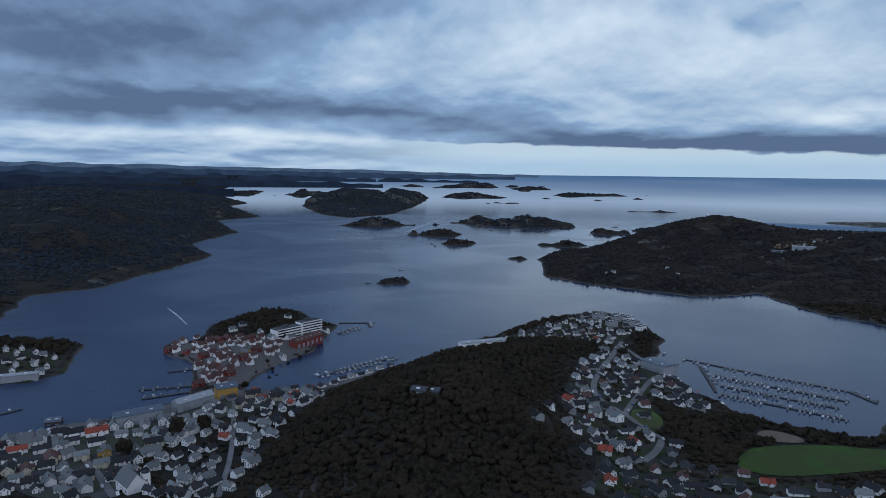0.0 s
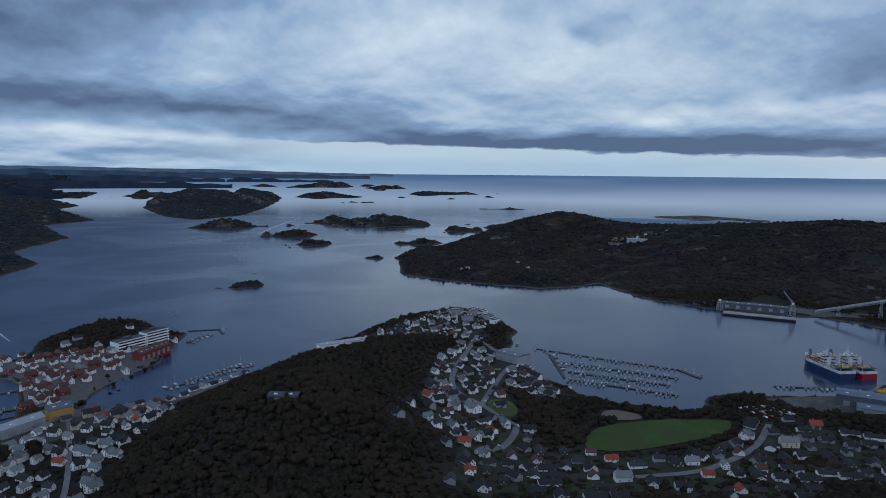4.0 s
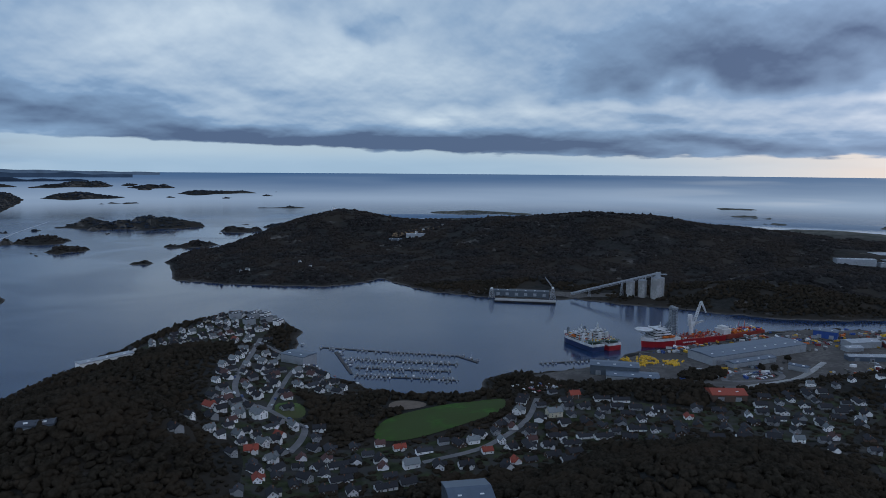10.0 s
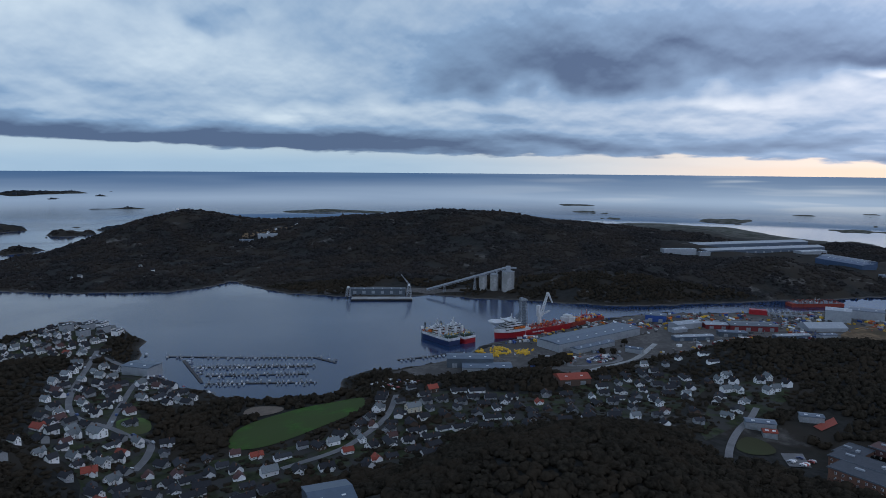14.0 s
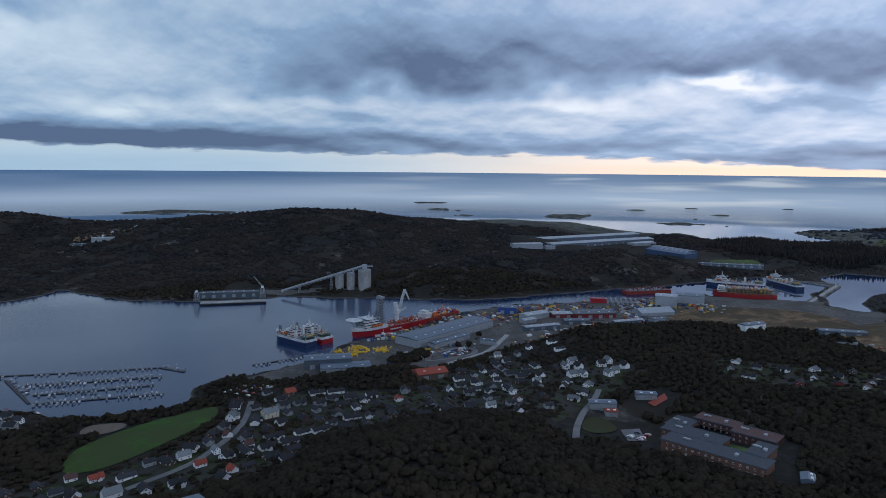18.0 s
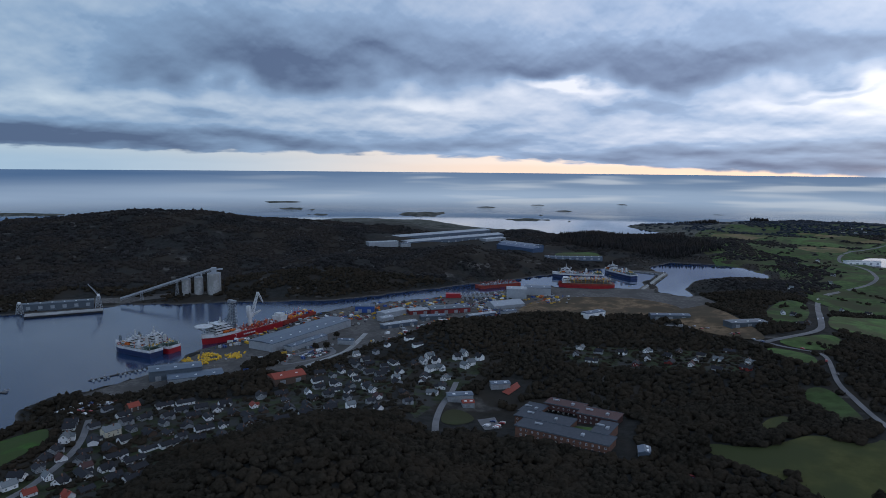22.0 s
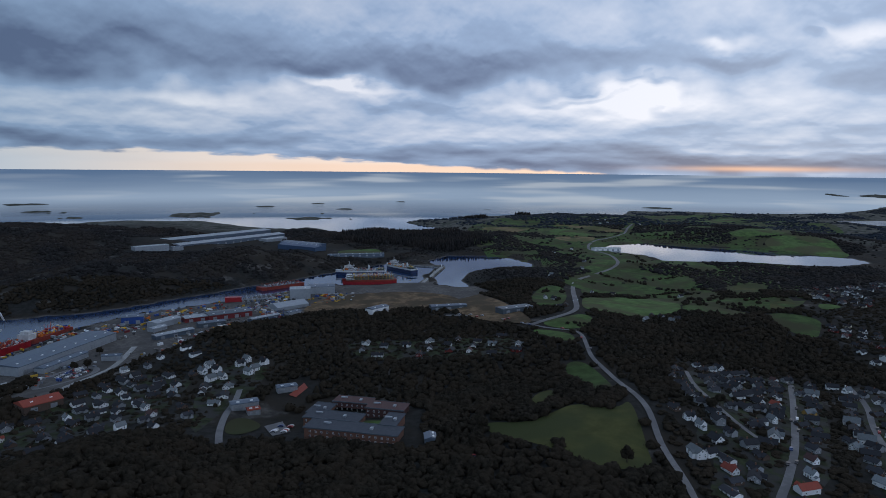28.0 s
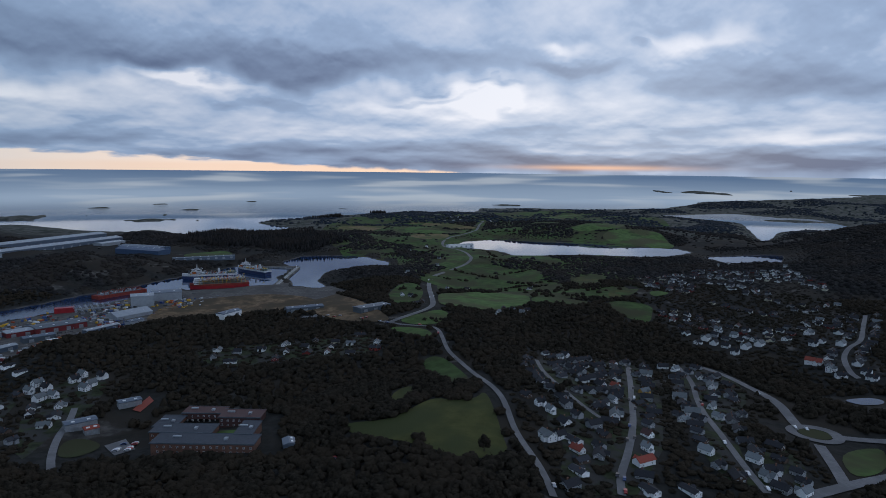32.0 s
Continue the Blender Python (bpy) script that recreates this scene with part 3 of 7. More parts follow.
def triangles(name, V, F, material):
    """A smooth mesh from arrays of corners and triangles."""
    me = bpy.data.meshes.new(name)
    me.vertices.add(len(V))
    me.vertices.foreach_set("co", V.astype(np.float32).ravel())
    me.loops.add(len(F) * 3)
    me.loops.foreach_set("vertex_index", F.astype(np.int32).ravel())
    me.polygons.add(len(F))
    me.polygons.foreach_set("loop_start", np.arange(0, len(F) * 3, 3, dtype=np.int32))
    me.polygons.foreach_set("use_smooth", np.ones(len(F), bool))
    me.update()
    me.materials.append(material)
    return new(name, me)


# ---------------------------------------------------------------- materials


def material(name, color, rough=0.8, metal=0.0, vary=0.25, scale=0.3, bump=0.0, second=None, patch=0.03, spec=0.3, random_tint=0.0, coords="Object", waves=0.0, relief=0.0):
    """A surface with grain at one scale, stains at another and fine relief."""
    m = bpy.data.materials.new(name)
    m.use_nodes = True
    n = Nodes(m.node_tree)
    co = n.add("ShaderNodeTexCoord").outputs[coords]
    grain = n.noise(co, scale, 5.0, 0.6)
    stain = n.noise(co, patch, 3.0, 0.55)
    dark = tuple(c * (1 - vary) for c in color)
    light = tuple(min(1, c * (1 + vary)) for c in color)
    col = n.mix(n.ramp(grain, 0.3, 0.7), dark, light)
    if second:
        col = n.mix(n.ramp(stain, 0.42, 0.6), col, second)
    else:
        col = n.mix(n.math("MULTIPLY", n.ramp(stain, 0.4, 0.7), vary), col, dark)
    if random_tint:
        info = n.add("ShaderNodeObjectInfo")
        v = n.math("ADD", n.math("MULTIPLY", info.outputs["Random"], random_tint), 1 - random_tint / 2)
        hsv = n.add("ShaderNodeHueSaturation")
        n.put(hsv.inputs["Value"], v)
        n.put(hsv.inputs["Color"], col)
        col = hsv.outputs[0]
    b = n.add("ShaderNodeBsdfPrincipled")
    n.put(b.inputs["Base Color"], col)
    b.inputs["Roughness"].default_value = rough
    b.inputs["Metallic"].default_value = metal
    b.inputs["Specular IOR Level"].default_value = spec
    if bump:
        bp = n.add("ShaderNodeBump")
        bp.inputs["Distance"].default_value = bump
        n.put(bp.inputs["Height"], n.noise(co, relief, 3.0, 0.7) if relief else grain)
        n.link(bp.outputs[0], b.inputs["Normal"])
    o = n.add("ShaderNodeOutputMaterial")
    n.link(b.outputs[0], o.inputs[0])
    return m


def water_material(name):
    """Dark sea, level, with ripples and patches of calm."""
    m = bpy.data.materials.new(name)
    m.use_nodes = True
    n = Nodes(m.node_tree)
    co = n.add("ShaderNodeTexCoord").outputs["Object"]
    b = n.add("ShaderNodeBsdfPrincipled")
    b.inputs["Base Color"].default_value = (0.008, 0.027, 0.075, 1)
    b.inputs["IOR"].default_value = 1.33
    calm = n.noise(co, 0.0035, 4.0, 0.55, 0.8)
    n.put(b.inputs["Roughness"], n.math("ADD", n.math("MULTIPLY", n.ramp(calm, 0.35, 0.65, 0.1, 0.2), n.ramp(n.position_x(co), 950.0, 1150.0, 1.0, 0.15)), n.ramp(n.position_x(co), -600.0, 300.0, 0.22, 0.0)))
    small = n.noise(co, 0.25, 3.0, 0.6)
    bp = n.add("ShaderNodeBump")
    n.put(bp.inputs["Strength"], n.ramp(n.position_x(co), 950.0, 1150.0, 0.12, 0.02))
    bp.inputs["Distance"].default_value = 0.5
    n.put(bp.inputs["Height"], small)
    n.put(bp.inputs["Normal"], n.combine(0.0, 0.0, 1.0))
    n.link(bp.outputs[0], b.inputs["Normal"])
    o = n.add("ShaderNodeOutputMaterial")
    n.link(b.outputs[0], o.inputs[0])
    return m


def heath_material():
    """Heath and forest floor, with bare rock along the water and on the tops."""
    m = material("heath", (0.022, 0.022, 0.02), 0.95, vary=0.4, scale=0.15, second=(0.032, 0.027, 0.021), patch=0.012, spec=0.1)
    n = Nodes(m.node_tree, False)
    b = next(q for q in n.tree.nodes if q.type == "BSDF_PRINCIPLED")
    base = b.inputs["Base Color"].links[0].from_socket
    co = n.add("ShaderNodeTexCoord").outputs["Object"]
    sp = n.add("ShaderNodeSeparateXYZ")
    n.link(co, sp.inputs[0])
    crag = n.noise(co, 0.05, 6.0, 0.65)
    low = n.ramp(n.math("ADD", sp.outputs[2], n.math("MULTIPLY", crag, 5.0)), 2.6, 4.4, 1.0, 0.0)
    bare = n.ramp(n.noise(co, 0.018, 6.0, 0.6), 0.58, 0.66)
    fac = n.math("MAXIMUM", low, n.math("MULTIPLY", bare, 0.8))
    rock = n.mix(n.ramp(crag, 0.35, 0.65), (0.035, 0.033, 0.03), (0.14, 0.128, 0.115))
    up = n.add("ShaderNodeSeparateXYZ")
    n.link(n.add("ShaderNodeNewGeometry").outputs["True Normal"], up.inputs[0])
    fac = n.math("MAXIMUM", fac, n.math("MULTIPLY", n.ramp(n.math("ADD", up.outputs[2], n.math("MULTIPLY", crag, -0.1)), 0.84, 0.7), 0.8))
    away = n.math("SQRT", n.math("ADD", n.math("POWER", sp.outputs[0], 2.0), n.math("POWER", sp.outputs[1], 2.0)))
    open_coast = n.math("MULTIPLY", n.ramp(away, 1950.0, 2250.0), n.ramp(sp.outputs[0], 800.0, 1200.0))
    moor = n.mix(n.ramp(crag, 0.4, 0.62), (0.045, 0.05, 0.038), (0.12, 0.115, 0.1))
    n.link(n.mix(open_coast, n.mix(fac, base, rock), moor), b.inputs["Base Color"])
    return m


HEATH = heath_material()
LEAF = material("leaf", (0.0275, 0.0232, 0.017), 0.9, vary=0.5, scale=0.3, bump=0.8, second=(0.0365, 0.0285, 0.02), patch=0.03, spec=0.02, relief=0.8)
CONIFER = material("conifer", (0.0235, 0.022, 0.0215), 0.9, vary=0.5, scale=0.07, second=(0.032, 0.027, 0.0235), patch=0.012, spec=0.05)
# blue of distant haze painted into the base colour of the far woods
HAZED_WOODS = material("hazed_woods", (0.02, 0.027, 0.038), 0.85, vary=0.4, scale=0.05, second=(0.026, 0.03, 0.034), patch=0.006, spec=0.1)
WATER = water_material("sea_water")


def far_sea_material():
    """The open sea out to the horizon: a plain backdrop that glows, with long bands of reflected light painted in."""
    m = bpy.data.materials.new("far_sea_glow")
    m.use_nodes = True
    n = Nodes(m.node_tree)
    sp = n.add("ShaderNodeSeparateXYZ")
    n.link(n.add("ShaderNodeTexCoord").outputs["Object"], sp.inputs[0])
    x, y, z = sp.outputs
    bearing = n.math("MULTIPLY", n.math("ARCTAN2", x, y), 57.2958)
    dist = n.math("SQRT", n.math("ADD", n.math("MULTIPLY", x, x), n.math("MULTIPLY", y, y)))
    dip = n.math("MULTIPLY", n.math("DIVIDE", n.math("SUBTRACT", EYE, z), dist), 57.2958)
    # reflected sky and glints, painted into the emission by bearing and dip
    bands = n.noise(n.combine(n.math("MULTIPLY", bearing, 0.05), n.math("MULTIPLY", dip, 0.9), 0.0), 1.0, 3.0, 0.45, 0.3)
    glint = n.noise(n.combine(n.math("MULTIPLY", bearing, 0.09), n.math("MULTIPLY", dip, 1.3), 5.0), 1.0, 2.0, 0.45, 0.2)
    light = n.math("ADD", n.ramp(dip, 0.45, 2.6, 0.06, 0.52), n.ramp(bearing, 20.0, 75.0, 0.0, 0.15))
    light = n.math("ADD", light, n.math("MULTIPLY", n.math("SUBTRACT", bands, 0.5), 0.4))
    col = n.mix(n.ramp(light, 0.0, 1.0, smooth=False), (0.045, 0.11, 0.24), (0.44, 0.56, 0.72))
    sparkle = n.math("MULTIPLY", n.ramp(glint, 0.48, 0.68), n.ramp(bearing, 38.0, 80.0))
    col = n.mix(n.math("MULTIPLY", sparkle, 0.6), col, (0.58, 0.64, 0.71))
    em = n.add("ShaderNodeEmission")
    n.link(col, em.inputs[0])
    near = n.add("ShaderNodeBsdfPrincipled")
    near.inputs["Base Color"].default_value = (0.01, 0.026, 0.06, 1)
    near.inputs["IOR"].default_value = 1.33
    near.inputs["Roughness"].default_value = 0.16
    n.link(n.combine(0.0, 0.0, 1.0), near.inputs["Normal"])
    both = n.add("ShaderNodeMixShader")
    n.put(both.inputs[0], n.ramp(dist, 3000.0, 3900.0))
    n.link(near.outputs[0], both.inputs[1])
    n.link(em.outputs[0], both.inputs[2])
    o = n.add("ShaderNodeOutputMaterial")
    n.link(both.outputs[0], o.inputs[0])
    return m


FAR_SEA_GLOW = far_sea_material()

# ---------------------------------------------------------------- ground and water
AZ = np.radians(np.r_[np.arange(-50, 145, 0.34), np.arange(146, 309, 3.0)])
RINGS = np.r_[np.geomspace(40, 3000, 250), np.linspace(3025, 4895, 76)]
GX, GY = RINGS[:, None] * np.sin(AZ), RINGS[:, None] * np.cos(AZ)
GZ = ground(GX, GY)


def ring_faces(nr, na):
    i, j = np.meshgrid(np.arange(nr - 1), np.arange(na), indexing="ij")
    k = (j + 1) % na
    return np.stack([i * na + j, (i + 1) * na + j, (i + 1) * na + k, i * na + k], -1).reshape(-1, 4)[:, ::-1]


verts = np.stack([GX, GY, GZ], -1).reshape(-1, 3)
faces = ring_faces(len(RINGS), len(AZ))
verts = np.vstack([verts, [[0, 0, float(ground(0.0, 0.0))]]])
cap = [(j, (j + 1) % len(AZ), len(verts) - 1) for j in range(len(AZ))]
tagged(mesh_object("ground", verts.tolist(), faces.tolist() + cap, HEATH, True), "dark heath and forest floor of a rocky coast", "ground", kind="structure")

WA = np.radians(np.arange(-60, 150, 1.5))


def sea_sheet(name, radii, mat, label):
    wx, wy = radii[:, None] * np.sin(WA), radii[:, None] * np.cos(WA)
    wv = np.stack([wx, wy, swell(np.hypot(wx, wy))], -1).reshape(-1, 3)
    i, j = np.meshgrid(np.arange(len(radii) - 1), np.arange(len(WA) - 1), indexing="ij")
    nw = len(WA)
    wf = np.stack([i * nw + j, i * nw + j + 1, (i + 1) * nw + j + 1, (i + 1) * nw + j], -1).reshape(-1, 4)
    tagged(mesh_object(name, wv.tolist(), wf.tolist(), mat, True), label, "water", kind="structure")


sea_sheet("water", np.linspace(300, 3000, 28), WATER, "calm dark blue fjord under cloud")
sea_sheet("backdrop", np.linspace(3000, 4898, 60), FAR_SEA_GLOW, "glowing backdrop of open sea with painted glints")


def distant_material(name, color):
    """Plain far hills that glow, the haze of many miles of air painted into their colour."""
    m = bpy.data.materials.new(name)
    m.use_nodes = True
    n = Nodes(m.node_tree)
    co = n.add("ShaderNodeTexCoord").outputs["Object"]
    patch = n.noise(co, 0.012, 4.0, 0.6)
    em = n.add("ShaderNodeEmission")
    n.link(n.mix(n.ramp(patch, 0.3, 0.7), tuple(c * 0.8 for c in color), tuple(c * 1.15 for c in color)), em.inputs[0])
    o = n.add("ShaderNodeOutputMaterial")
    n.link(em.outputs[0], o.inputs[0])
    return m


def distant_ridge(r0, color, high, low, a0, a1, lump, seed, gaps=0.0):
    """A long chain of far hills between two bearings, sinking towards the second; depth of a hundred metres."""
    A = np.radians(np.arange(a0, a1, 0.12))
    f = np.clip((np.degrees(A) - a0) / (a1 - a0), 0, 1)
    rel = np.zeros(len(A))
    g = np.random.default_rng(seed)
    for k in range(26):
        rel += np.sin(np.degrees(A) * g.uniform(0.25, 3.2) + g.uniform(0, 6.28)) * g.uniform(0.3, 1) / 6
    top = EYE + r0 * np.tan(np.radians(high + (low - high) * f ** 1.6 + lump * rel * (1 - 0.5 * f)))
    sea = float(swell(r0))
    if gaps:
        top = np.where(rel > gaps, top, sea - 4)
    top = np.maximum(top, sea - 4)
    rows_ = []
    for dr, share in ((-45, 0.0), (-25, 0.45), (-8, 0.85), (0, 1.0), (14, 0.9), (40, 0.0)):
        z = (sea - 6) + (top - sea + 6) * share
        rows_.append(np.stack([(r0 + dr) * np.sin(A), (r0 + dr) * np.cos(A), z], -1))
    V = np.concatenate(rows_)
    k = len(A)
    F = [(j * k + i, j * k + i + 1, (j + 1) * k + i + 1, (j + 1) * k + i) for j in range(5) for i in range(k - 1)]
    tagged(mesh_object("backdrop", V.tolist(), F, distant_material("hazed_hill_glow", color), True), "glowing backdrop of far coast hills, painted haze-blue", "hills", kind="structure")


# each farther chain glows paler and bluer, as painted haze
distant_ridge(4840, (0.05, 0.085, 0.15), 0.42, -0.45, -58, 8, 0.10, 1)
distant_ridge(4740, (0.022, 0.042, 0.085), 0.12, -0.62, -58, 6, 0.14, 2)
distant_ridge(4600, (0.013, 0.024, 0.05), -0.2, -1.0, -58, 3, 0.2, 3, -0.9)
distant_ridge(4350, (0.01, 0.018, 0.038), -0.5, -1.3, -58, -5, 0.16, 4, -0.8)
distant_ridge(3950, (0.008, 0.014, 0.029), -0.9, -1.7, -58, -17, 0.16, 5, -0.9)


def gz(x, y):
    """Height of the ground sheet itself at a place."""
    x, y = np.asarray(x, float), np.asarray(y, float)
    r, a = np.hypot(x, y), np.degrees(np.arctan2(x, y))
    fi = np.clip(np.interp(r, RINGS, np.arange(len(RINGS))), 0, len(RINGS) - 1.001)
    fj = np.clip((a + 50) / 0.34, 0, len(np.arange(-50, 145, 0.34)) - 1.001)
    i, j = fi.astype(int), fj.astype(int)
    u, v = fi - i, fj - j
    return (GZ[i, j] * (1 - v) + GZ[i, j + 1] * v) * (1 - u) + (GZ[i + 1, j] * (1 - v) + GZ[i + 1, j + 1] * v) * u


def rounded(poly, rounds=2, closed=True):
    """Corner cutting of a line or outline."""
    P = np.array(poly, float)
    for _ in range(rounds):
        Q = np.roll(P, -1, 0) if closed else P[1:]
        O = P if closed else P[:-1]
        N = np.empty((2 * len(O), 2))
        N[0::2], N[1::2] = O * 0.75 + Q * 0.25, O * 0.25 + Q * 0.75
        P = N if closed else np.vstack([P[:1], N, P[-1:]])
    return P


def drape(name, poly, mat, lift=0.4, step=10.0, label="", category="field", smooth=2):
    """A thin sheet that lies on the ground inside an outline."""
    from mathutils.geometry import delaunay_2d_cdt
    P = rounded(poly, smooth) if smooth else np.array(poly, float)
    fine = []
    for a, b in zip(P, np.roll(P, -1, 0)):
        k = max(1, int(np.hypot(*(b - a)) / step))
        fine += [a + (b - a) * q / k for q in range(k)]
    P = np.array(fine)
    x0, y0 = P.min(0)
    x1, y1 = P.max(0)
    X, Y = np.meshgrid(np.arange(x0, x1, step), np.arange(y0, y1, step))
    keep = inside_by(P, X, Y) < -step * 0.4
    pts = [Vector(p) for p in P] + [Vector(p) for p in zip(X[keep], Y[keep])]
    v, _, f, *_ = delaunay_2d_cdt(pts, [], [list(range(len(P)))], 1, 1e-3)
    xs, ys = np.array([p[0] for p in v]), np.array([p[1] for p in v])
    zs = gz(xs, ys) + lift
    ob = mesh_object(name, list(zip(xs, ys, zs)), f, mat, True)
    return tagged(ob, label, category, kind="structure")


def ribbon(name, line, width, mat, lift=0.5, label="asphalt road", closed=False, kind="structure"):
    """A road along a line."""
    P = rounded(line, 3, closed)
    if closed:
        P = np.vstack([P, P[:1]])
    Q = [P[0]]
    for a, b in zip(P[:-1], P[1:]):
        k = max(1, int(np.hypot(*(b - a)) / 7))
        Q += [a + (b - a) * (q + 1) / k for q in range(k)]
    Q = np.array(Q)
    T = np.gradient(Q, axis=0)
    T /= np.linalg.norm(T, axis=1)[:, None] + 1e-9
    N = np.stack([-T[:, 1], T[:, 0]], -1)
    rows = []
    for o in (-0.5, -0.17, 0.17, 0.5):
        E = Q + N * width * o
        rows.append(np.c_[E, np.maximum(gz(E[:, 0], E[:, 1]), gz(Q[:, 0], Q[:, 1]) - 0.3) + lift])
    V = np.stack(rows, 1).reshape(-1, 3)
    F = [(4 * i + k, 4 * i + 4 + k, 4 * i + 5 + k, 4 * i + 1 + k) for i in range(len(Q) - 1) for k in range(3)]
    return tagged(mesh_object(name, V.tolist(), [f[::-1] for f in F], mat, True), label, "road", kind=kind)


# ---------------------------------------------------------------- more materials
GRASS = material("grass_pitch", (0.045, 0.1, 0.02), 0.9, vary=0.2, scale=0.2, second=(0.048, 0.07, 0.022), patch=0.03, spec=0.1)
PASTURE = material("pasture", (0.062, 0.104, 0.03), 0.9, vary=0.3, scale=0.08, second=(0.06, 0.062, 0.028), patch=0.014, spec=0.1, random_tint=0.6)
MEADOW_GRASS = material("meadow_grass", (0.068, 0.07, 0.022), 0.9, vary=0.2, scale=0.1, second=(0.048, 0.056, 0.02), patch=0.02, spec=0.1)
STUBBLE = material("stubble", (0.19, 0.14, 0.07), 0.95, vary=0.2, scale=0.1, second=(0.1, 0.1, 0.04), patch=0.008, spec=0.1)
DRY = material("dry_grass", (0.155, 0.105, 0.062), 0.95, vary=0.45, scale=0.12, second=(0.075, 0.057, 0.036), patch=0.02, spec=0.1)
SANDY = material("sand", (0.14, 0.11, 0.085), 0.95, vary=0.15, scale=0.2, patch=0.05)
ASPHALT = material("asphalt", (0.16, 0.157, 0.158), 0.8, vary=0.15, scale=0.5, second=(0.12, 0.118, 0.12), patch=0.06)
TOWN_GROUND = material("town_ground", (0.055, 0.055, 0.056), 0.85, vary=0.3, scale=0.3, second=(0.045, 0.05, 0.03), patch=0.06)
GARDEN = material("garden_ground", (0.03, 0.037, 0.017), 0.9, vary=0.5, scale=0.12, second=(0.045, 0.043, 0.04), patch=0.07, spec=0.1)
YARD = material("gravel_yard", (0.095, 0.087, 0.08), 0.9, vary=0.35, scale=0.25, second=(0.06, 0.055, 0.05), patch=0.025)
PAVED = material("paving", (0.1, 0.092, 0.09), 0.85, vary=0.2, scale=0.4, patch=0.04)
CONCRETE = material("concrete", (0.33, 0.33, 0.32), 0.85, vary=0.15, scale=0.4, second=(0.25, 0.25, 0.24), patch=0.08)
TIMBER = material("grey_timber", (0.2, 0.18, 0.16), 0.85, vary=0.2, scale=1.0)
GLASS = material("window_glass", (0.02, 0.025, 0.03), 0.08, vary=0.1, spec=0.8)
STEEL = material("grey_steel", (0.32, 0.34, 0.36), 0.45, 0.6, vary=0.15, scale=0.5)
WHITE = material("white_paint", (0.78, 0.78, 0.77), 0.55, vary=0.06, scale=0.5)
ROCK = material("rock", (0.17, 0.155, 0.14), 0.95, vary=0.35, scale=0.25, second=(0.08, 0.075, 0.06), patch=0.06)

# ---------------------------------------------------------------- fields, roads, yards
for area, mat, label in (
    (PITCH, GRASS, "bright green mown sports pitch"), (MEADOW, MEADOW_GRASS, "olive green open meadow beside the road"),
    (FIELD_A, PASTURE, "green pasture field beside the coast road"), (FIELD_B, PASTURE, "small green field at the road junction"),
    (FIELD_C, PASTURE, "strip of green grass below the junction"), (FIELD_D, PASTURE, "green field beside the valley road"),
    (FIELD_E, PASTURE, "green pasture below the lake"), (FIELD_F, PASTURE, "pale green pasture between woods"),
    (FIELD_G, STUBBLE, "yellow stubble field near the coast"), (FIELD_H, STUBBLE, "brown and yellow stubble field"),
    (FIELD_I, PASTURE, "green field beyond the lake"), (FIELD_J, PASTURE, "green field behind the harbour basin"),
    (FIELD_K, PASTURE, "small green lawn between houses"), (FIELD_L, PASTURE, "green lawn beside the school road"),
    (VERGE, PASTURE, "green verge beside the roundabout"), (FIELD_M, PASTURE, "green field along the lake"),
    (FIELD_N, PASTURE, "green coastal field"), (FIELD_O, PASTURE, "green pasture along the bend of the coast road"),
    (FIELD_P, PASTURE, "rough green grass inside the road bend"), (FIELD_Q, PASTURE, "green paddock inside the road bend"),
    (FIELD_R, PASTURE, "green slope below the lake"), (FIELD_S, STUBBLE, "reddish brown ploughed field near the coast"),
    (FIELD_T, PASTURE, "long green field strip near the coast"), (FIELD_U, PASTURE, "small green field behind the lagoon"),
    (FIELD_V, PASTURE, "bright green coastal meadow"), (FIELD_W, PASTURE, "green field between hedgerows"),
    (FIELD_X, PASTURE, "green clearing among dark woods"), (FIELD_Y, PASTURE, "long green meadow by the open coast"),
    (FIELD_Z, MEADOW_GRASS, "pale olive corner of the meadow"),
    (PALE_FIELD, MEADOW_GRASS, "pale yellow-green pasture between dark trees"), (EDGE_FIELD, PASTURE, "green strip beside the upper houses"),
    (WOOD_FIELD, MEADOW_GRASS, "olive clearing in the woods below the lake"),
    (DRY_GRASS, DRY, "brown dry grass on filled ground by the harbour"),
):
    far = np.hypot(*np.mean(area, 0)) > 900
    drape("field", area, mat, 0.9 if far else 0.45, 18 if far else 8, label, smooth=1 if area is PITCH else 2)
drape("field", [(1080, -140), (1400, 0), (1900, 110), (2350, 90), (2800, -60), (2880, -480), (3100, -700), (3050, -1200), (2300, -1150), (1900, -880), (1400, -560), (1000, -460), (850, -330)], PASTURE, 0.6, 34, "wide green and brown farmland by the sea")
drape("pond", POND, WATER, 0.6, 5, "small pale pond among dark woods", "pond")
drape("sand_pitch", SAND, SANDY, 0.5, 6, "pale brown sand pitch beside the sports field", "pitch")
drape("pavement", [(500, 405), (561, 437), (612, 425), (646, 432), (645, 386), (612, 363), (518, 359), (489, 363)], YARD, 0.6, 8, "brown gravel yard with a turning loop", "yard", smooth=1)
drape("pavement", FLAT, YARD, 0.35, 14, "worn grey gravel and asphalt of the harbour works", "yard", smooth=0)
drape("pavement", TOWN_CORE, TOWN_GROUND, 0.35, 10, "grey asphalt between the town houses", "street", smooth=1)
drape("pavement", PENINSULA, PAVED, 0.35, 8, "paved waterfront square between harbour houses", "square", smooth=1)
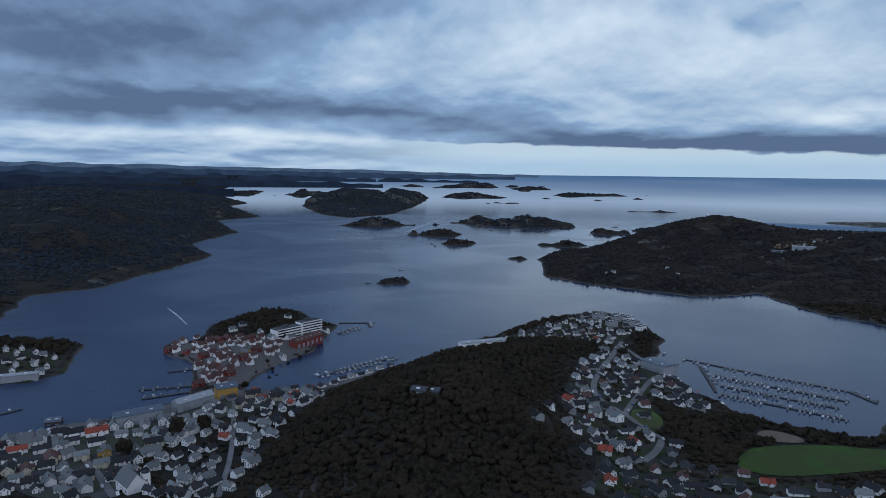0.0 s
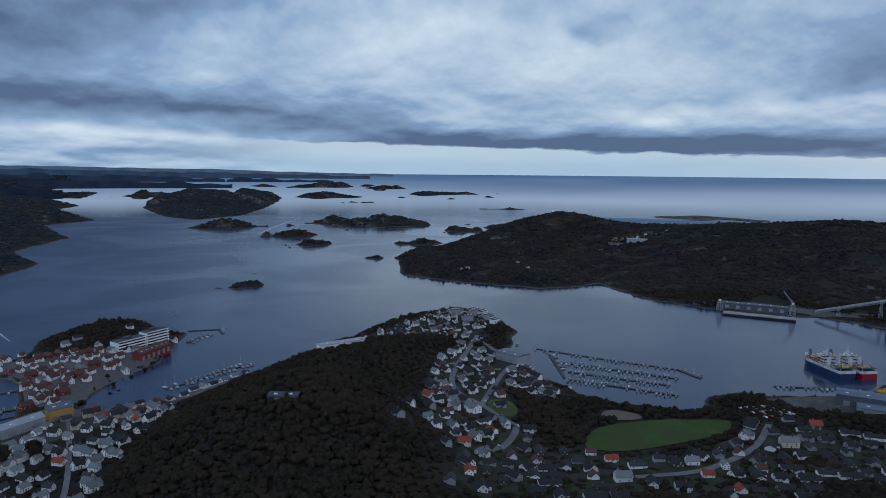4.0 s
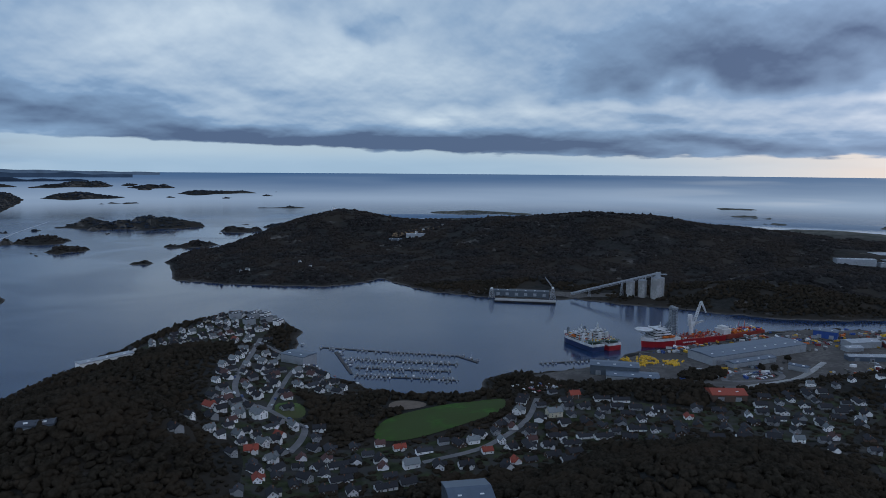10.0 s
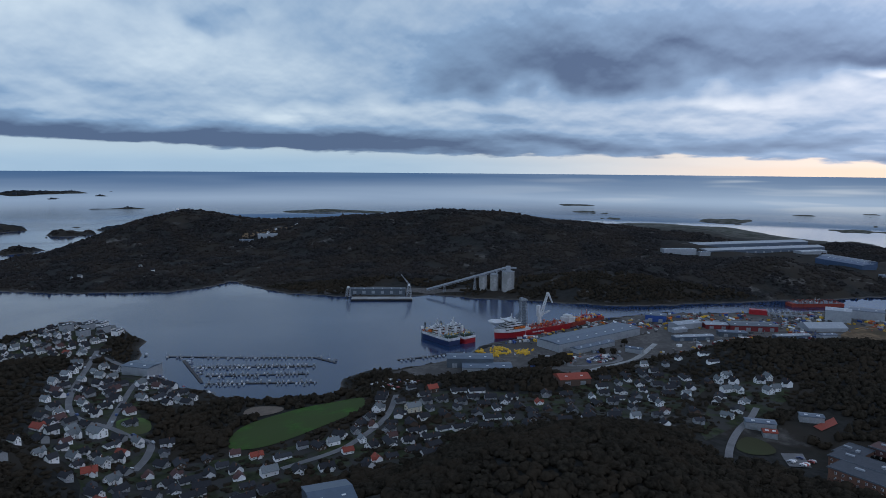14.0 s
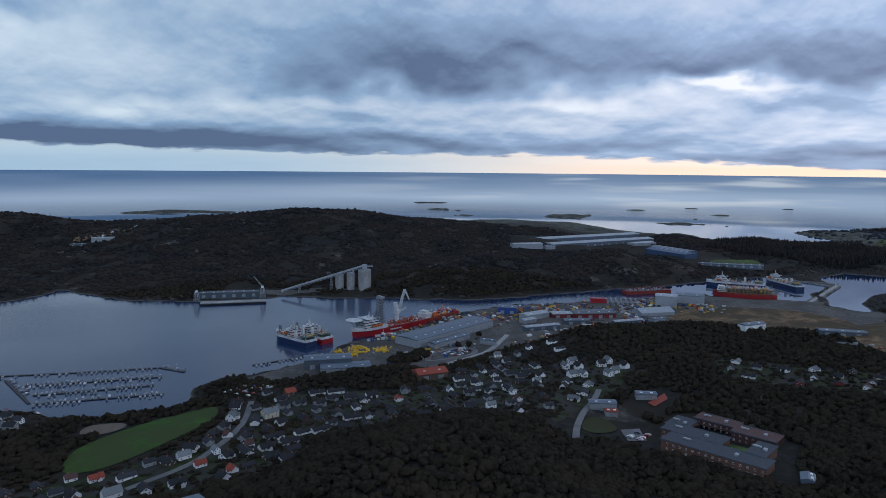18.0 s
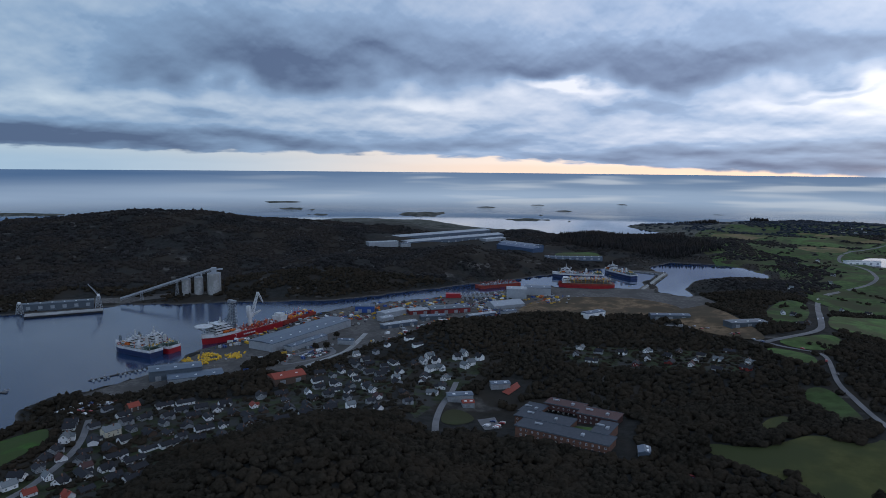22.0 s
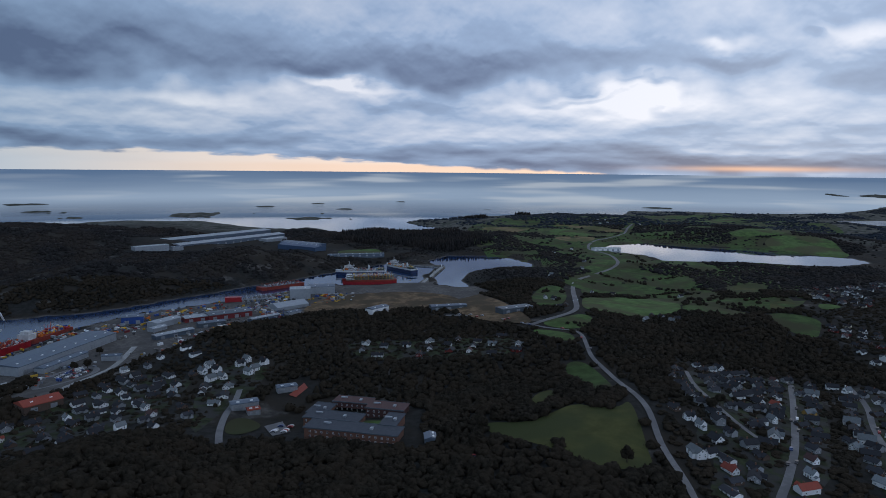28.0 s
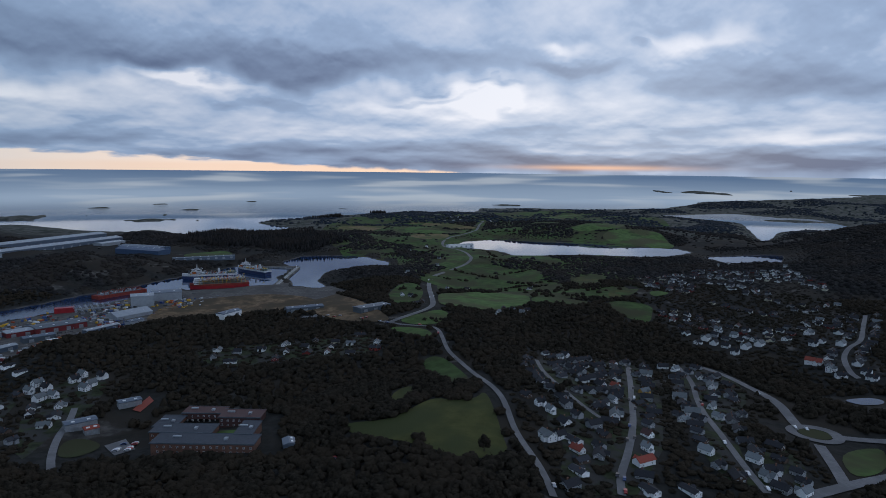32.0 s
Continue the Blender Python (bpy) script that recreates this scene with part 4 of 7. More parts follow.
TOWN_QUAY = [(-345, 440), (-327, 486), (-294, 510), (-236, 549), (-221, 578), (-178, 594), (-134, 599), (-95, 622), (-60, 662), (-66, 630), (-93, 588), (-173, 556), (-205, 538), (-249, 494), (-310, 457)]
drape("pavement", TOWN_QUAY, PAVED, 0.4, 8, "paved town quay along the water", "quay", smooth=0)
for area in (HILL_STREET, FIELD_STREET, HARBOUR_STREET, RIDGE_STREET, HOLLOW, EAST_LANES, EAST_ROAD, CORNER, HEADLAND, WEST_HAMLET):
    drape("garden_ground", area, GARDEN, 0.3, 10, "dark lawns, hedges and gravel between houses", "garden", 1)
ROADS = [(COAST_ROAD, 7), (VALLEY_ROAD, 3.9), (WORKS_ROAD, 6), (LANE_A, 4.4), (LANE_B, 3.5), (LANE_C, 4.4), (RING_ROAD, 7.5), (RING_EAST, 7.5), (RING_SOUTH, 7), (SOUTH_ROAD, 7.5), (LANE_D, 5), (HILL_ROAD, 5), (MARINA_ROAD, 6), (CROSS_ROAD, 4.5), (SCHOOL_ROAD, 4.6), (SPUR, 4.5), (TOWN_STREET, 3.6), (CHURCH_STREET, 4.5)]
for line, width in ROADS:
    ribbon("road", line, width, ASPHALT, 0.9 if np.hypot(*np.mean(line, 0)) > 1000 else 0.6, "pale grey asphalt road")
ribbon("road", [(505, 356), (562, 366), (625, 373), (690, 392)], 6, CONCRETE, 0.8, "pale straight track beside the works")
ribbon("road", [(540, 402), (552, 384), (590, 376), (616, 388), (604, 408), (570, 416)], 6, ASPHALT, 0.8, "curved asphalt loop below the works", True)
ring = [(407 + 15 * math.cos(a / 12 * 6.283), -309 + 15 * math.sin(a / 12 * 6.283)) for a in range(12)]
ribbon("road", ring, 7, ASPHALT, 0.65, "asphalt roundabout", True)
drape("field", [(407 + 10.5 * math.cos(a / 12 * 6.283), -309 + 10.5 * math.sin(a / 12 * 6.283)) for a in range(12)], PASTURE, 0.7, 4, "round grass island of the roundabout")

# ---------------------------------------------------------------- forest
BUILT = [TOWN, PENINSULA, WEST_HAMLET, HEADLAND, HILL_STREET, FIELD_STREET, HARBOUR_STREET, RIDGE_STREET, HOLLOW, EAST_LANES, EAST_ROAD, CORNER, LAKE_SUBURB, UPPER_SUBURB]
WORKS_YARD = [(500, 405), (561, 437), (612, 425), (646, 432), (645, 386), (612, 363), (518, 359), (489, 363)]
OPEN = [WORKS_YARD, PITCH, SAND, MEADOW, FIELD_A, FIELD_B, FIELD_C, FIELD_D, FIELD_E, FIELD_F, FIELD_G, FIELD_H, FIELD_I, FIELD_J, FIELD_K, FIELD_L, VERGE, FIELD_M, FIELD_N, FIELD_O, FIELD_P, FIELD_Q, FIELD_R, FIELD_S, FIELD_T, FIELD_U, FIELD_V, FIELD_W, FIELD_X, FIELD_Y, FIELD_Z, PALE_FIELD, EDGE_FIELD, WOOD_FIELD, DRY_GRASS, FLAT, POND]
YARDS = [TOWN_QUAY, [(404 + 34 * math.cos(a), -308 + 34 * math.sin(a)) for a in (0, 0.8, 1.6, 2.4, 3.1, 3.9, 4.7, 5.5)], [(440, -420), (500, -430), (500, -380), (440, -375)], [(398, 58), (402, 132), (470, 150), (512, 135), (505, 85), (470, 52), (395, 48)], [(495, 150), (505, 180), (550, 175), (545, 145)], [(395, 185), (420, 200), (500, 205), (500, 165), (462, 150), (430, 135), (410, 140)], [(700, 905), (610, 850), (640, 810), (720, 780), (800, 690), (770, 680)], [(1290, 740), (1420, 800), (1640, 780), (1820, 690), (1740, 530), (1600, 540), (1400, 640)], [(165, 320), (215, 250), (170, 235), (140, 300)], [(1375, 370), (1430, 530), (1620, 560), (1590, 380), (1440, 235), (1385, 245)]]


def line_distance(line, X, Y):
    best = np.full(X.shape, 1e18)
    P = np.array(line, float)
    for (ax, ay), (bx, by) in zip(P[:-1], P[1:]):
        dx, dy = bx - ax, by - ay
        t = np.clip(((X - ax) * dx + (Y - ay) * dy) / (dx * dx + dy * dy + 1e-9), 0, 1)
        best = np.minimum(best, (X - ax - t * dx) ** 2 + (Y - ay - t * dy) ** 2)
    return np.sqrt(best)


def tree_shape(seed, clumps, core, leaves, leaf, pointed=False):
    """One tree about one unit wide and high: corners and triangles of a crown of lumpy boughs with loose leaf clumps."""
    r = np.random.default_rng(seed)
    V, F = [], []
    for k in range(clumps):
        bm = bmesh.new()
        bmesh.ops.create_icosphere(bm, subdivisions=core if k == 0 else 1, radius=1.0, matrix=pose(0, 0, 0, *r.uniform(0, 360, 3)))
        bmesh.ops.delete(bm, geom=[f for f in bm.faces if f.calc_center_median().z < -0.45], context="FACES")
        bmesh.ops.delete(bm, geom=[v for v in bm.verts if not v.link_faces], context="VERTS")
        size = 0.42 if clumps == 1 else (0.36 if k == 0 else r.uniform(0.2, 0.28))
        a = k * 2.4 + r.uniform(-0.5, 0.5)
        mid = np.array((0.0, 0.0, 0.5)) if k == 0 else np.array((0.26 * math.cos(a), 0.26 * math.sin(a), r.uniform(0.34, 0.74)))
        start = sum(len(v) for v in V)
        bm.verts.index_update()
        V.append(np.array([v.co[:] for v in bm.verts]) * size * r.normal(0.98, 0.13, (len(bm.verts), 1)) + mid)
        F.append(np.array([[v.index for v in f.verts] for f in bm.faces]) + start)
        bm.free()
    if leaves:
        d = r.normal(size=(leaves, 3))
        d /= np.linalg.norm(d, axis=1)[:, None]
        d[:, 2] = np.abs(d[:, 2]) * 0.95 - 0.15
        c = d * r.uniform(0.36, 0.5, (leaves, 1)) + np.array((0, 0, 0.5))
        start = sum(len(v) for v in V)
        V.append((c[:, None] + r.normal(0, leaf, (leaves, 3, 3))).reshape(-1, 3))
        F.append(np.arange(leaves * 3).reshape(-1, 3) + start)
    V, F = np.concatenate(V), np.concatenate(F)
    if pointed:
        V[:, 2] = V[:, 2] * 1.25
        V[:, :2] *= 1.15 - 0.85 * np.clip(V[:, 2:], 0, 1.1)
    return V, F


def plant(name, X, Y, width, height, shapes, mat, label, category, sunk=0.22):
    """Many trees in one mesh."""
    near_shore = np.clip(shore_distance(X, Y) / np.where((X > 1150) & (Y < 200), 70, 16), 0.3, 1)
    width, height = width * near_shore, height * near_shore
    built = np.zeros(len(X), bool)
    for area in BUILT:
        built |= inside_by(area, X, Y) < 4
    low = np.minimum(np.clip(house_gap(X, Y) / 34, 0.34, 1), np.where(built, 0.5, 1))
    width, height = width * (0.5 + 0.5 * low), height * low
    which = rng.integers(0, len(shapes), len(X))
    turn = rng.uniform(0, 6.283, len(X))
    Z = gz(X, Y) - sunk * height
    parts, faces, start = [], [], 0
    for k, (T, F) in enumerate(shapes):
        m = which == k
        c, s_ = np.cos(turn[m])[:, None], np.sin(turn[m])[:, None]
        w, h = width[m][:, None], height[m][:, None]
        x, y, z = T[None, :, 0], T[None, :, 1], T[None, :, 2]
        V = np.stack([(x * c - y * s_) * w + X[m][:, None], (x * s_ + y * c) * w + Y[m][:, None], z * h + Z[m][:, None]], -1)
        parts.append(V.reshape(-1, 3))
        faces.append((F[None] + start + np.arange(m.sum())[:, None, None] * len(T)).reshape(-1, 3))
        start += m.sum() * len(T)
    return tagged(triangles(name, np.concatenate(parts), np.concatenate(faces), mat), label, category, kind="stuff")


def house_gap(X, Y):
    """Metres to the nearest house plot."""
    gap = np.full(X.shape, 1e9)
    for plots, *_ in STREETS:
        for x, y, _k in plots:
            gap = np.minimum(gap, (X - x) ** 2 + (Y - y) ** 2)
    return np.sqrt(gap)


def wood_places(r0, r1, gap, a0=-40, a1=137):
    """Jittered places on wooded land between two distances from the middle of the plan."""
    n_ = int(2 * r1 / gap)
    X, Y = np.meshgrid((np.arange(n_) - n_ / 2) * gap, (np.arange(n_) - n_ / 2) * gap)
    X, Y = X.ravel(), Y.ravel()
    a, r = np.degrees(np.arctan2(X, Y)), np.hypot(X, Y)
    m = (r > r0) & (r < r1) & (a > a0) & (a < a1)
    X, Y = X[m], Y[m]
    X, Y = X + rng.uniform(-0.45, 0.45, len(X)) * gap, Y + rng.uniform(-0.45, 0.45, len(X)) * gap
    m = shore_distance(X, Y) > 3
    X, Y = X[m], Y[m]
    ok = np.ones(len(X), bool)
    for area in OPEN + YARDS:
        ok &= inside_by(area, X, Y) > 2
    built = np.zeros(len(X), bool)
    for area in BUILT:
        built |= inside_by(area, X, Y) < 3
    pave = (inside_by(TOWN_CORE, X, Y) < 0) | (inside_by(PENINSULA, X, Y) < 0)
    chance = rng.uniform(0, 1, len(X))
    gap = house_gap(X, Y)
    ok &= ~built | (chance < np.where(pave, 0.04, np.where(gap < 30, 0.75, np.where(X > 600, 0.8, 0.2))))
    ok &= gap > 8.7
    for line, width in ROADS:
        ok &= line_distance(line, X, Y) > width * 0.5 + (12 if line is COAST_ROAD else 3.5)
    ok &= ~((X < -300) & (Y > 800) & (shore_distance(X, Y) < 60) & (rolling(X, Y, 28) > -0.05))
    east = (X > 900) & (Y < 250)
    farm = east & (rolling(X, Y, 260) > 0.05) & ((Y > -430) | (X > 1500))
    bare = (np.hypot(X, Y) > 1000) & ~east & ((rolling(X + 77, Y, 55) > 0.62) | ((np.hypot(X - 687, Y - 1700) < 75) & (rolling(X, Y, 30) > 0.05)))
    ok &= ~((farm | bare) & (chance > 0.08))
    ok &= ~((X > 1800) & (Y > 620))
    for x, y, w, h in SKERRIES:
        ok &= np.hypot(X - x, Y - y) > 2 * w
    return X[ok], Y[ok]


X, Y = wood_places(190, 500, 5.4)
NEAR_SHAPES = [tree_shape(k, 4, 2, 34, 0.05) for k in range(7)] + [tree_shape(9, 2, 2, 40, 0.05, True)]
w = rng.uniform(6.6, 11.0, len(X)) * (1 + 0.2 * rolling(X, Y, 60))
plant("woodland", X, Y, w, w * rng.uniform(0.64, 0.88, len(X)), NEAR_SHAPES, LEAF, "dense dark broadleaf woodland on the hillsides", "trees", 0.3)
X, Y = wood_places(500, 1150, 6.8)
MID_SHAPES = [tree_shape(20 + k, 2, 1, 12, 0.07) for k in range(7)] + [tree_shape(29, 1, 1, 12, 0.07, True)]
w = rng.uniform(6.8, 12.0, len(X))
plant("woodland", X, Y, w, w * rng.uniform(0.62, 0.88, len(X)), MID_SHAPES, LEAF, "dark mixed woodland along the fjord", "trees", 0.32)
X, Y = wood_places(1150, 2250, 8.8)
FAR_SHAPES = [tree_shape(40 + k, 1, 1, 0, 0.1) for k in range(8)] + [tree_shape(49, 1, 1, 0, 0.1, True)]
w = rng.uniform(6.5, 15.5, len(X))
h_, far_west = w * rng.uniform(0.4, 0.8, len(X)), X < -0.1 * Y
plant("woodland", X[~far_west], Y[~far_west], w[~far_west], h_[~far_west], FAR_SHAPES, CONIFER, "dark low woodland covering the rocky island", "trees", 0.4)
plant("woodland", X[far_west], Y[far_west], w[far_west], h_[far_west], FAR_SHAPES, HAZED_WOODS, "dark woodland west of the fjord, painted haze-blue", "trees", 0.42)
X, Y = wood_places(2250, 4850, 15.5, -40, 137)
w = rng.uniform(14, 24, len(X))
plant("woodland", X, Y, w, w * rng.uniform(0.3, 0.55, len(X)), FAR_SHAPES, HAZED_WOODS, "distant dark woodland on hills and islands, painted haze-blue", "trees", 0.42)

HEDGES = [[(1285, -189), (1245, -214), (1201, -240), (1177, -260)], [(1207, -148), (1186, -171), (1159, -196)], [(919, -112), (1000, -139)], [(989, -193), (1080, -239), (1107, -289), (1095, -322)], [(1221, -269), (1265, -320), (1301, -386)], [(1434, -268), (1378, -301), (1347, -340), (1330, -394)], [(1133, -254), (1129, -287), (1139, -340)], [(1046, -60), (1147, -91), (1217, -127)], [(1400, -89), (1512, -139), (1603, -193)], [(1474, -4), (1509, -61), (1577, -133)], [(1630, -293), (1578, -311), (1442, -305)], [(2378, -314), (2304, -416), (2307, -525)], [(1973, -399), (1945, -471), (1960, -573)], [(2219, -476), (2186, -541), (2333, -679)], [(741, -110), (732, -139), (763, -182), (814, -242)], [(1849, -338), (1932, -417), (1899, -556)]]
HEDGES = [(a, b) for line in HEDGES for a, b in zip(line[:-1], line[1:])]
CLUMPS = [(814, -117), (781, -143), (754, -146), (903, -76), (998, -69), (1004, -96), (1022, -291), (1109, -297), (727, -87), (463, -46), (449, -33), (465, -55), (452, -73), (442, -69), (375, -37)]
X, Y = np.concatenate([np.array(a) + (np.array(b) - np.array(a)) * rng.uniform(0, 1, (int(math.dist(a, b) / 5), 1)) + rng.normal(0, 2.5, (int(math.dist(a, b) / 5), 2)) for a, b in HEDGES]).T
X, Y = np.r_[X, [x + q for x, y in CLUMPS for q in rng.normal(0, 4, 7)]], np.r_[Y, [y + q for x, y in CLUMPS for q in rng.normal(0, 4, 7)]]
w = rng.uniform(4, 10, len(X))
plant("hedgerow", X, Y, w, w * rng.uniform(0.6, 0.95, len(X)), MID_SHAPES, LEAF, "dark hedgerows of trees between the fields", "trees")
BELTS = [[(1560, 110), (1590, 330), (1680, 420), (1900, 430), (2000, 300), (1960, 120), (1700, 10)], [(2570, 190), (2660, 200), (2740, 60), (2650, 40)], [(2780, -60), (2830, -70), (2830, -130), (2780, -120)]]
X, Y = np.meshgrid(np.arange(1540, 2860, 8.5), np.arange(-140, 450, 8.5))
X, Y = X.ravel() + rng.uniform(-3.5, 3.5, X.size), Y.ravel() + rng.uniform(-3.5, 3.5, X.size)
within = np.min([inside_by(area, X, Y) for area in BELTS], 0) < 0
X, Y = X[within], Y[within]
w = rng.uniform(7, 10, len(X))
plant("conifer_belt", X, Y, w, rng.uniform(10, 17, len(X)), [tree_shape(60 + k, 1, 1, 4, 0.07, True) for k in range(4)], CONIFER, "tall dark conifer belts near the coast", "trees", 0.1)
a_, q_ = rng.uniform(0, 6.283, 70), np.sqrt(rng.uniform(0, 1, 70))
X, Y = 542 + 30 * q_ * np.cos(a_), 424 + 15 * q_ * np.sin(a_)
w = rng.uniform(6, 10, len(X))
plant("grove", X, Y, w, w * rng.uniform(0.7, 1.0, len(X)), NEAR_SHAPES, LEAF, "small dark grove beside the harbour works", "trees")

# ---------------------------------------------------------------- builders


def part(name, bm, mat, parent, label=""):
    """One mesh object under a thing or a part."""
    me = bpy.data.meshes.new(name)
    bm.to_mesh(me)
    bm.free()
    for m in mat if isinstance(mat, tuple) else (mat,):
        me.materials.append(m)
    ob = new(name, me)
    ob.parent = parent
    return tagged(ob, label)


def copy_part(name, ob, parent, m, label=""):
    """Another part on the same mesh."""
    o = new(name, ob.data)
    o.parent = parent
    o.matrix_basis = m
    return tagged(o, label)


def boxes(specs, bm=None):
    """Boxes given by centre x, y, base z, size x, y, z and a turn in degrees."""
    bm = bm or bmesh.new()
    for cx, cy, z, sx_, sy_, sz_, *turn in specs:
        bmesh.ops.create_cube(bm, size=1, matrix=pose(cx, cy, z + sz_ / 2, 0, 0, turn[0] if turn else 0) @ Matrix.Diagonal((sx_, sy_, sz_, 1)))
    return bm


def tube(r0, r1, z0, z1, x=0, y=0, sides=16, bm=None):
    bm = bm or bmesh.new()
    bmesh.ops.create_cone(bm, cap_ends=True, segments=sides, radius1=r0, radius2=r1, depth=z1 - z0, matrix=pose(x, y, (z0 + z1) / 2))
    return bm


def beam(p, q, w, bm=None, h=None):
    """A bar from p to q."""
    bm = bm or bmesh.new()
    p, q = Vector(p), Vector(q)
    m = Matrix.Translation((p + q) / 2) @ (q - p).to_track_quat("Z", "Y").to_matrix().to_4x4() @ Matrix.Diagonal((w, h or w, (q - p).length, 1))
    bmesh.ops.create_cube(bm, size=1, matrix=m)
    return bm


def lattice(base, top, w0, w1, levels, bar, bm=None):
    """A braced mast of four legs."""
    bm = bm or bmesh.new()
    base, top = Vector(base), Vector(top)
    d = (top - base).normalized()
    side = d.cross(Vector((0.3, 0.9, 0.1))).normalized()
    other = d.cross(side)
    def corner(k, f):
        w = (w0 + (w1 - w0) * f) / 2
        return base.lerp(top, f) + side * w * (1, 1, -1, -1)[k] + other * w * (1, -1, -1, 1)[k]
    for k in range(4):
        beam(corner(k, 0), corner(k, 1), bar, bm)
        for i in range(levels):
            a, b = i / levels, (i + 1) / levels
            beam(corner(k, a), corner((k + 1) % 4, b), bar * 0.7, bm)
            beam(corner(k, b), corner((k + 1) % 4, b), bar * 0.7, bm)
    return bm


def thing(name, x, y, z, turn, label, category, group=""):
    ob = new(name)
    ob.matrix_basis = pose(x, y, z, 0, 0, turn)
    return tagged(ob, label, category, group)


# ---------------------------------------------------------------- houses
WALLS = {
    "white": (material("white_boards", (0.82, 0.82, 0.81), 0.6, vary=0.08, scale=1.5, random_tint=0.35), "white timber"),
    "cream": (material("cream_boards", (0.55, 0.5, 0.38), 0.65, vary=0.08, scale=1.5, random_tint=0.2), "cream timber"),
    "grey": (material("grey_boards", (0.27, 0.28, 0.29), 0.7, vary=0.1, scale=1.5, random_tint=0.3), "grey timber"),
    "red": (material("red_boards", (0.2, 0.035, 0.028), 0.7, vary=0.12, scale=1.5, random_tint=0.3), "dark red timber"),
    "brown": (material("brown_boards", (0.09, 0.06, 0.045), 0.75, vary=0.15, scale=1.5, random_tint=0.3), "brown-stained timber"),
    "ochre": (material("ochre_boards", (0.42, 0.25, 0.07), 0.7, vary=0.1, scale=1.5, random_tint=0.2), "yellow ochre timber"),
}
ROOFS = {
    "slate": (material("slate_roof", (0.15, 0.165, 0.17), 0.7, vary=0.15, scale=2.0, random_tint=0.5, spec=0.3), "pale slate roof"),
    "dark": (material("dark_roof", (0.03, 0.031, 0.036), 0.75, vary=0.2, scale=2.0, random_tint=0.7, spec=0.25), "dark tiled roof"),
    "rust": (material("brick_red_roof", (0.25, 0.052, 0.032), 0.7, vary=0.15, scale=2.0, random_tint=0.3), "orange-red tiled roof"),
    "maroon": (material("maroon_roof", (0.085, 0.042, 0.038), 0.7, vary=0.15, scale=2.0, random_tint=0.3), "dark red tiled roof"),
}
BRICK = material("brick", (0.17, 0.085, 0.058), 0.85, vary=0.2, scale=3.0, second=(0.13, 0.07, 0.052), patch=0.3)


def window_mesh():
    """A casement: white frame with a dark pane."""
    bm = boxes([(0, 0, -0.7, 1.25, 0.16, 1.4)])
    n0 = len(bm.faces)
    boxes([(x, -0.05, z, 0.48, 0.12, 0.55) for x in (-0.28, 0.28) for z in (-0.62, 0.04)], bm)
    bm.faces.ensure_lookup_table()
    for f in bm.faces[n0:]:
        f.material_index = 1
    me = bpy.data.meshes.new("window")
    bm.to_mesh(me)
    bm.free()
    me.materials.append(WHITE)
    me.materials.append(GLASS)
    return me


WINDOW = window_mesh()
DOOR_BM = boxes([(0, 0, 0, 1.1, 0.16, 2.1), (0.38, -0.1, 1.0, 0.1, 0.08, 0.12)])
DOOR = bpy.data.meshes.new("door")
DOOR_BM.to_mesh(DOOR)
DOOR_BM.free()
DOOR.materials.append(WALLS["brown"][0])


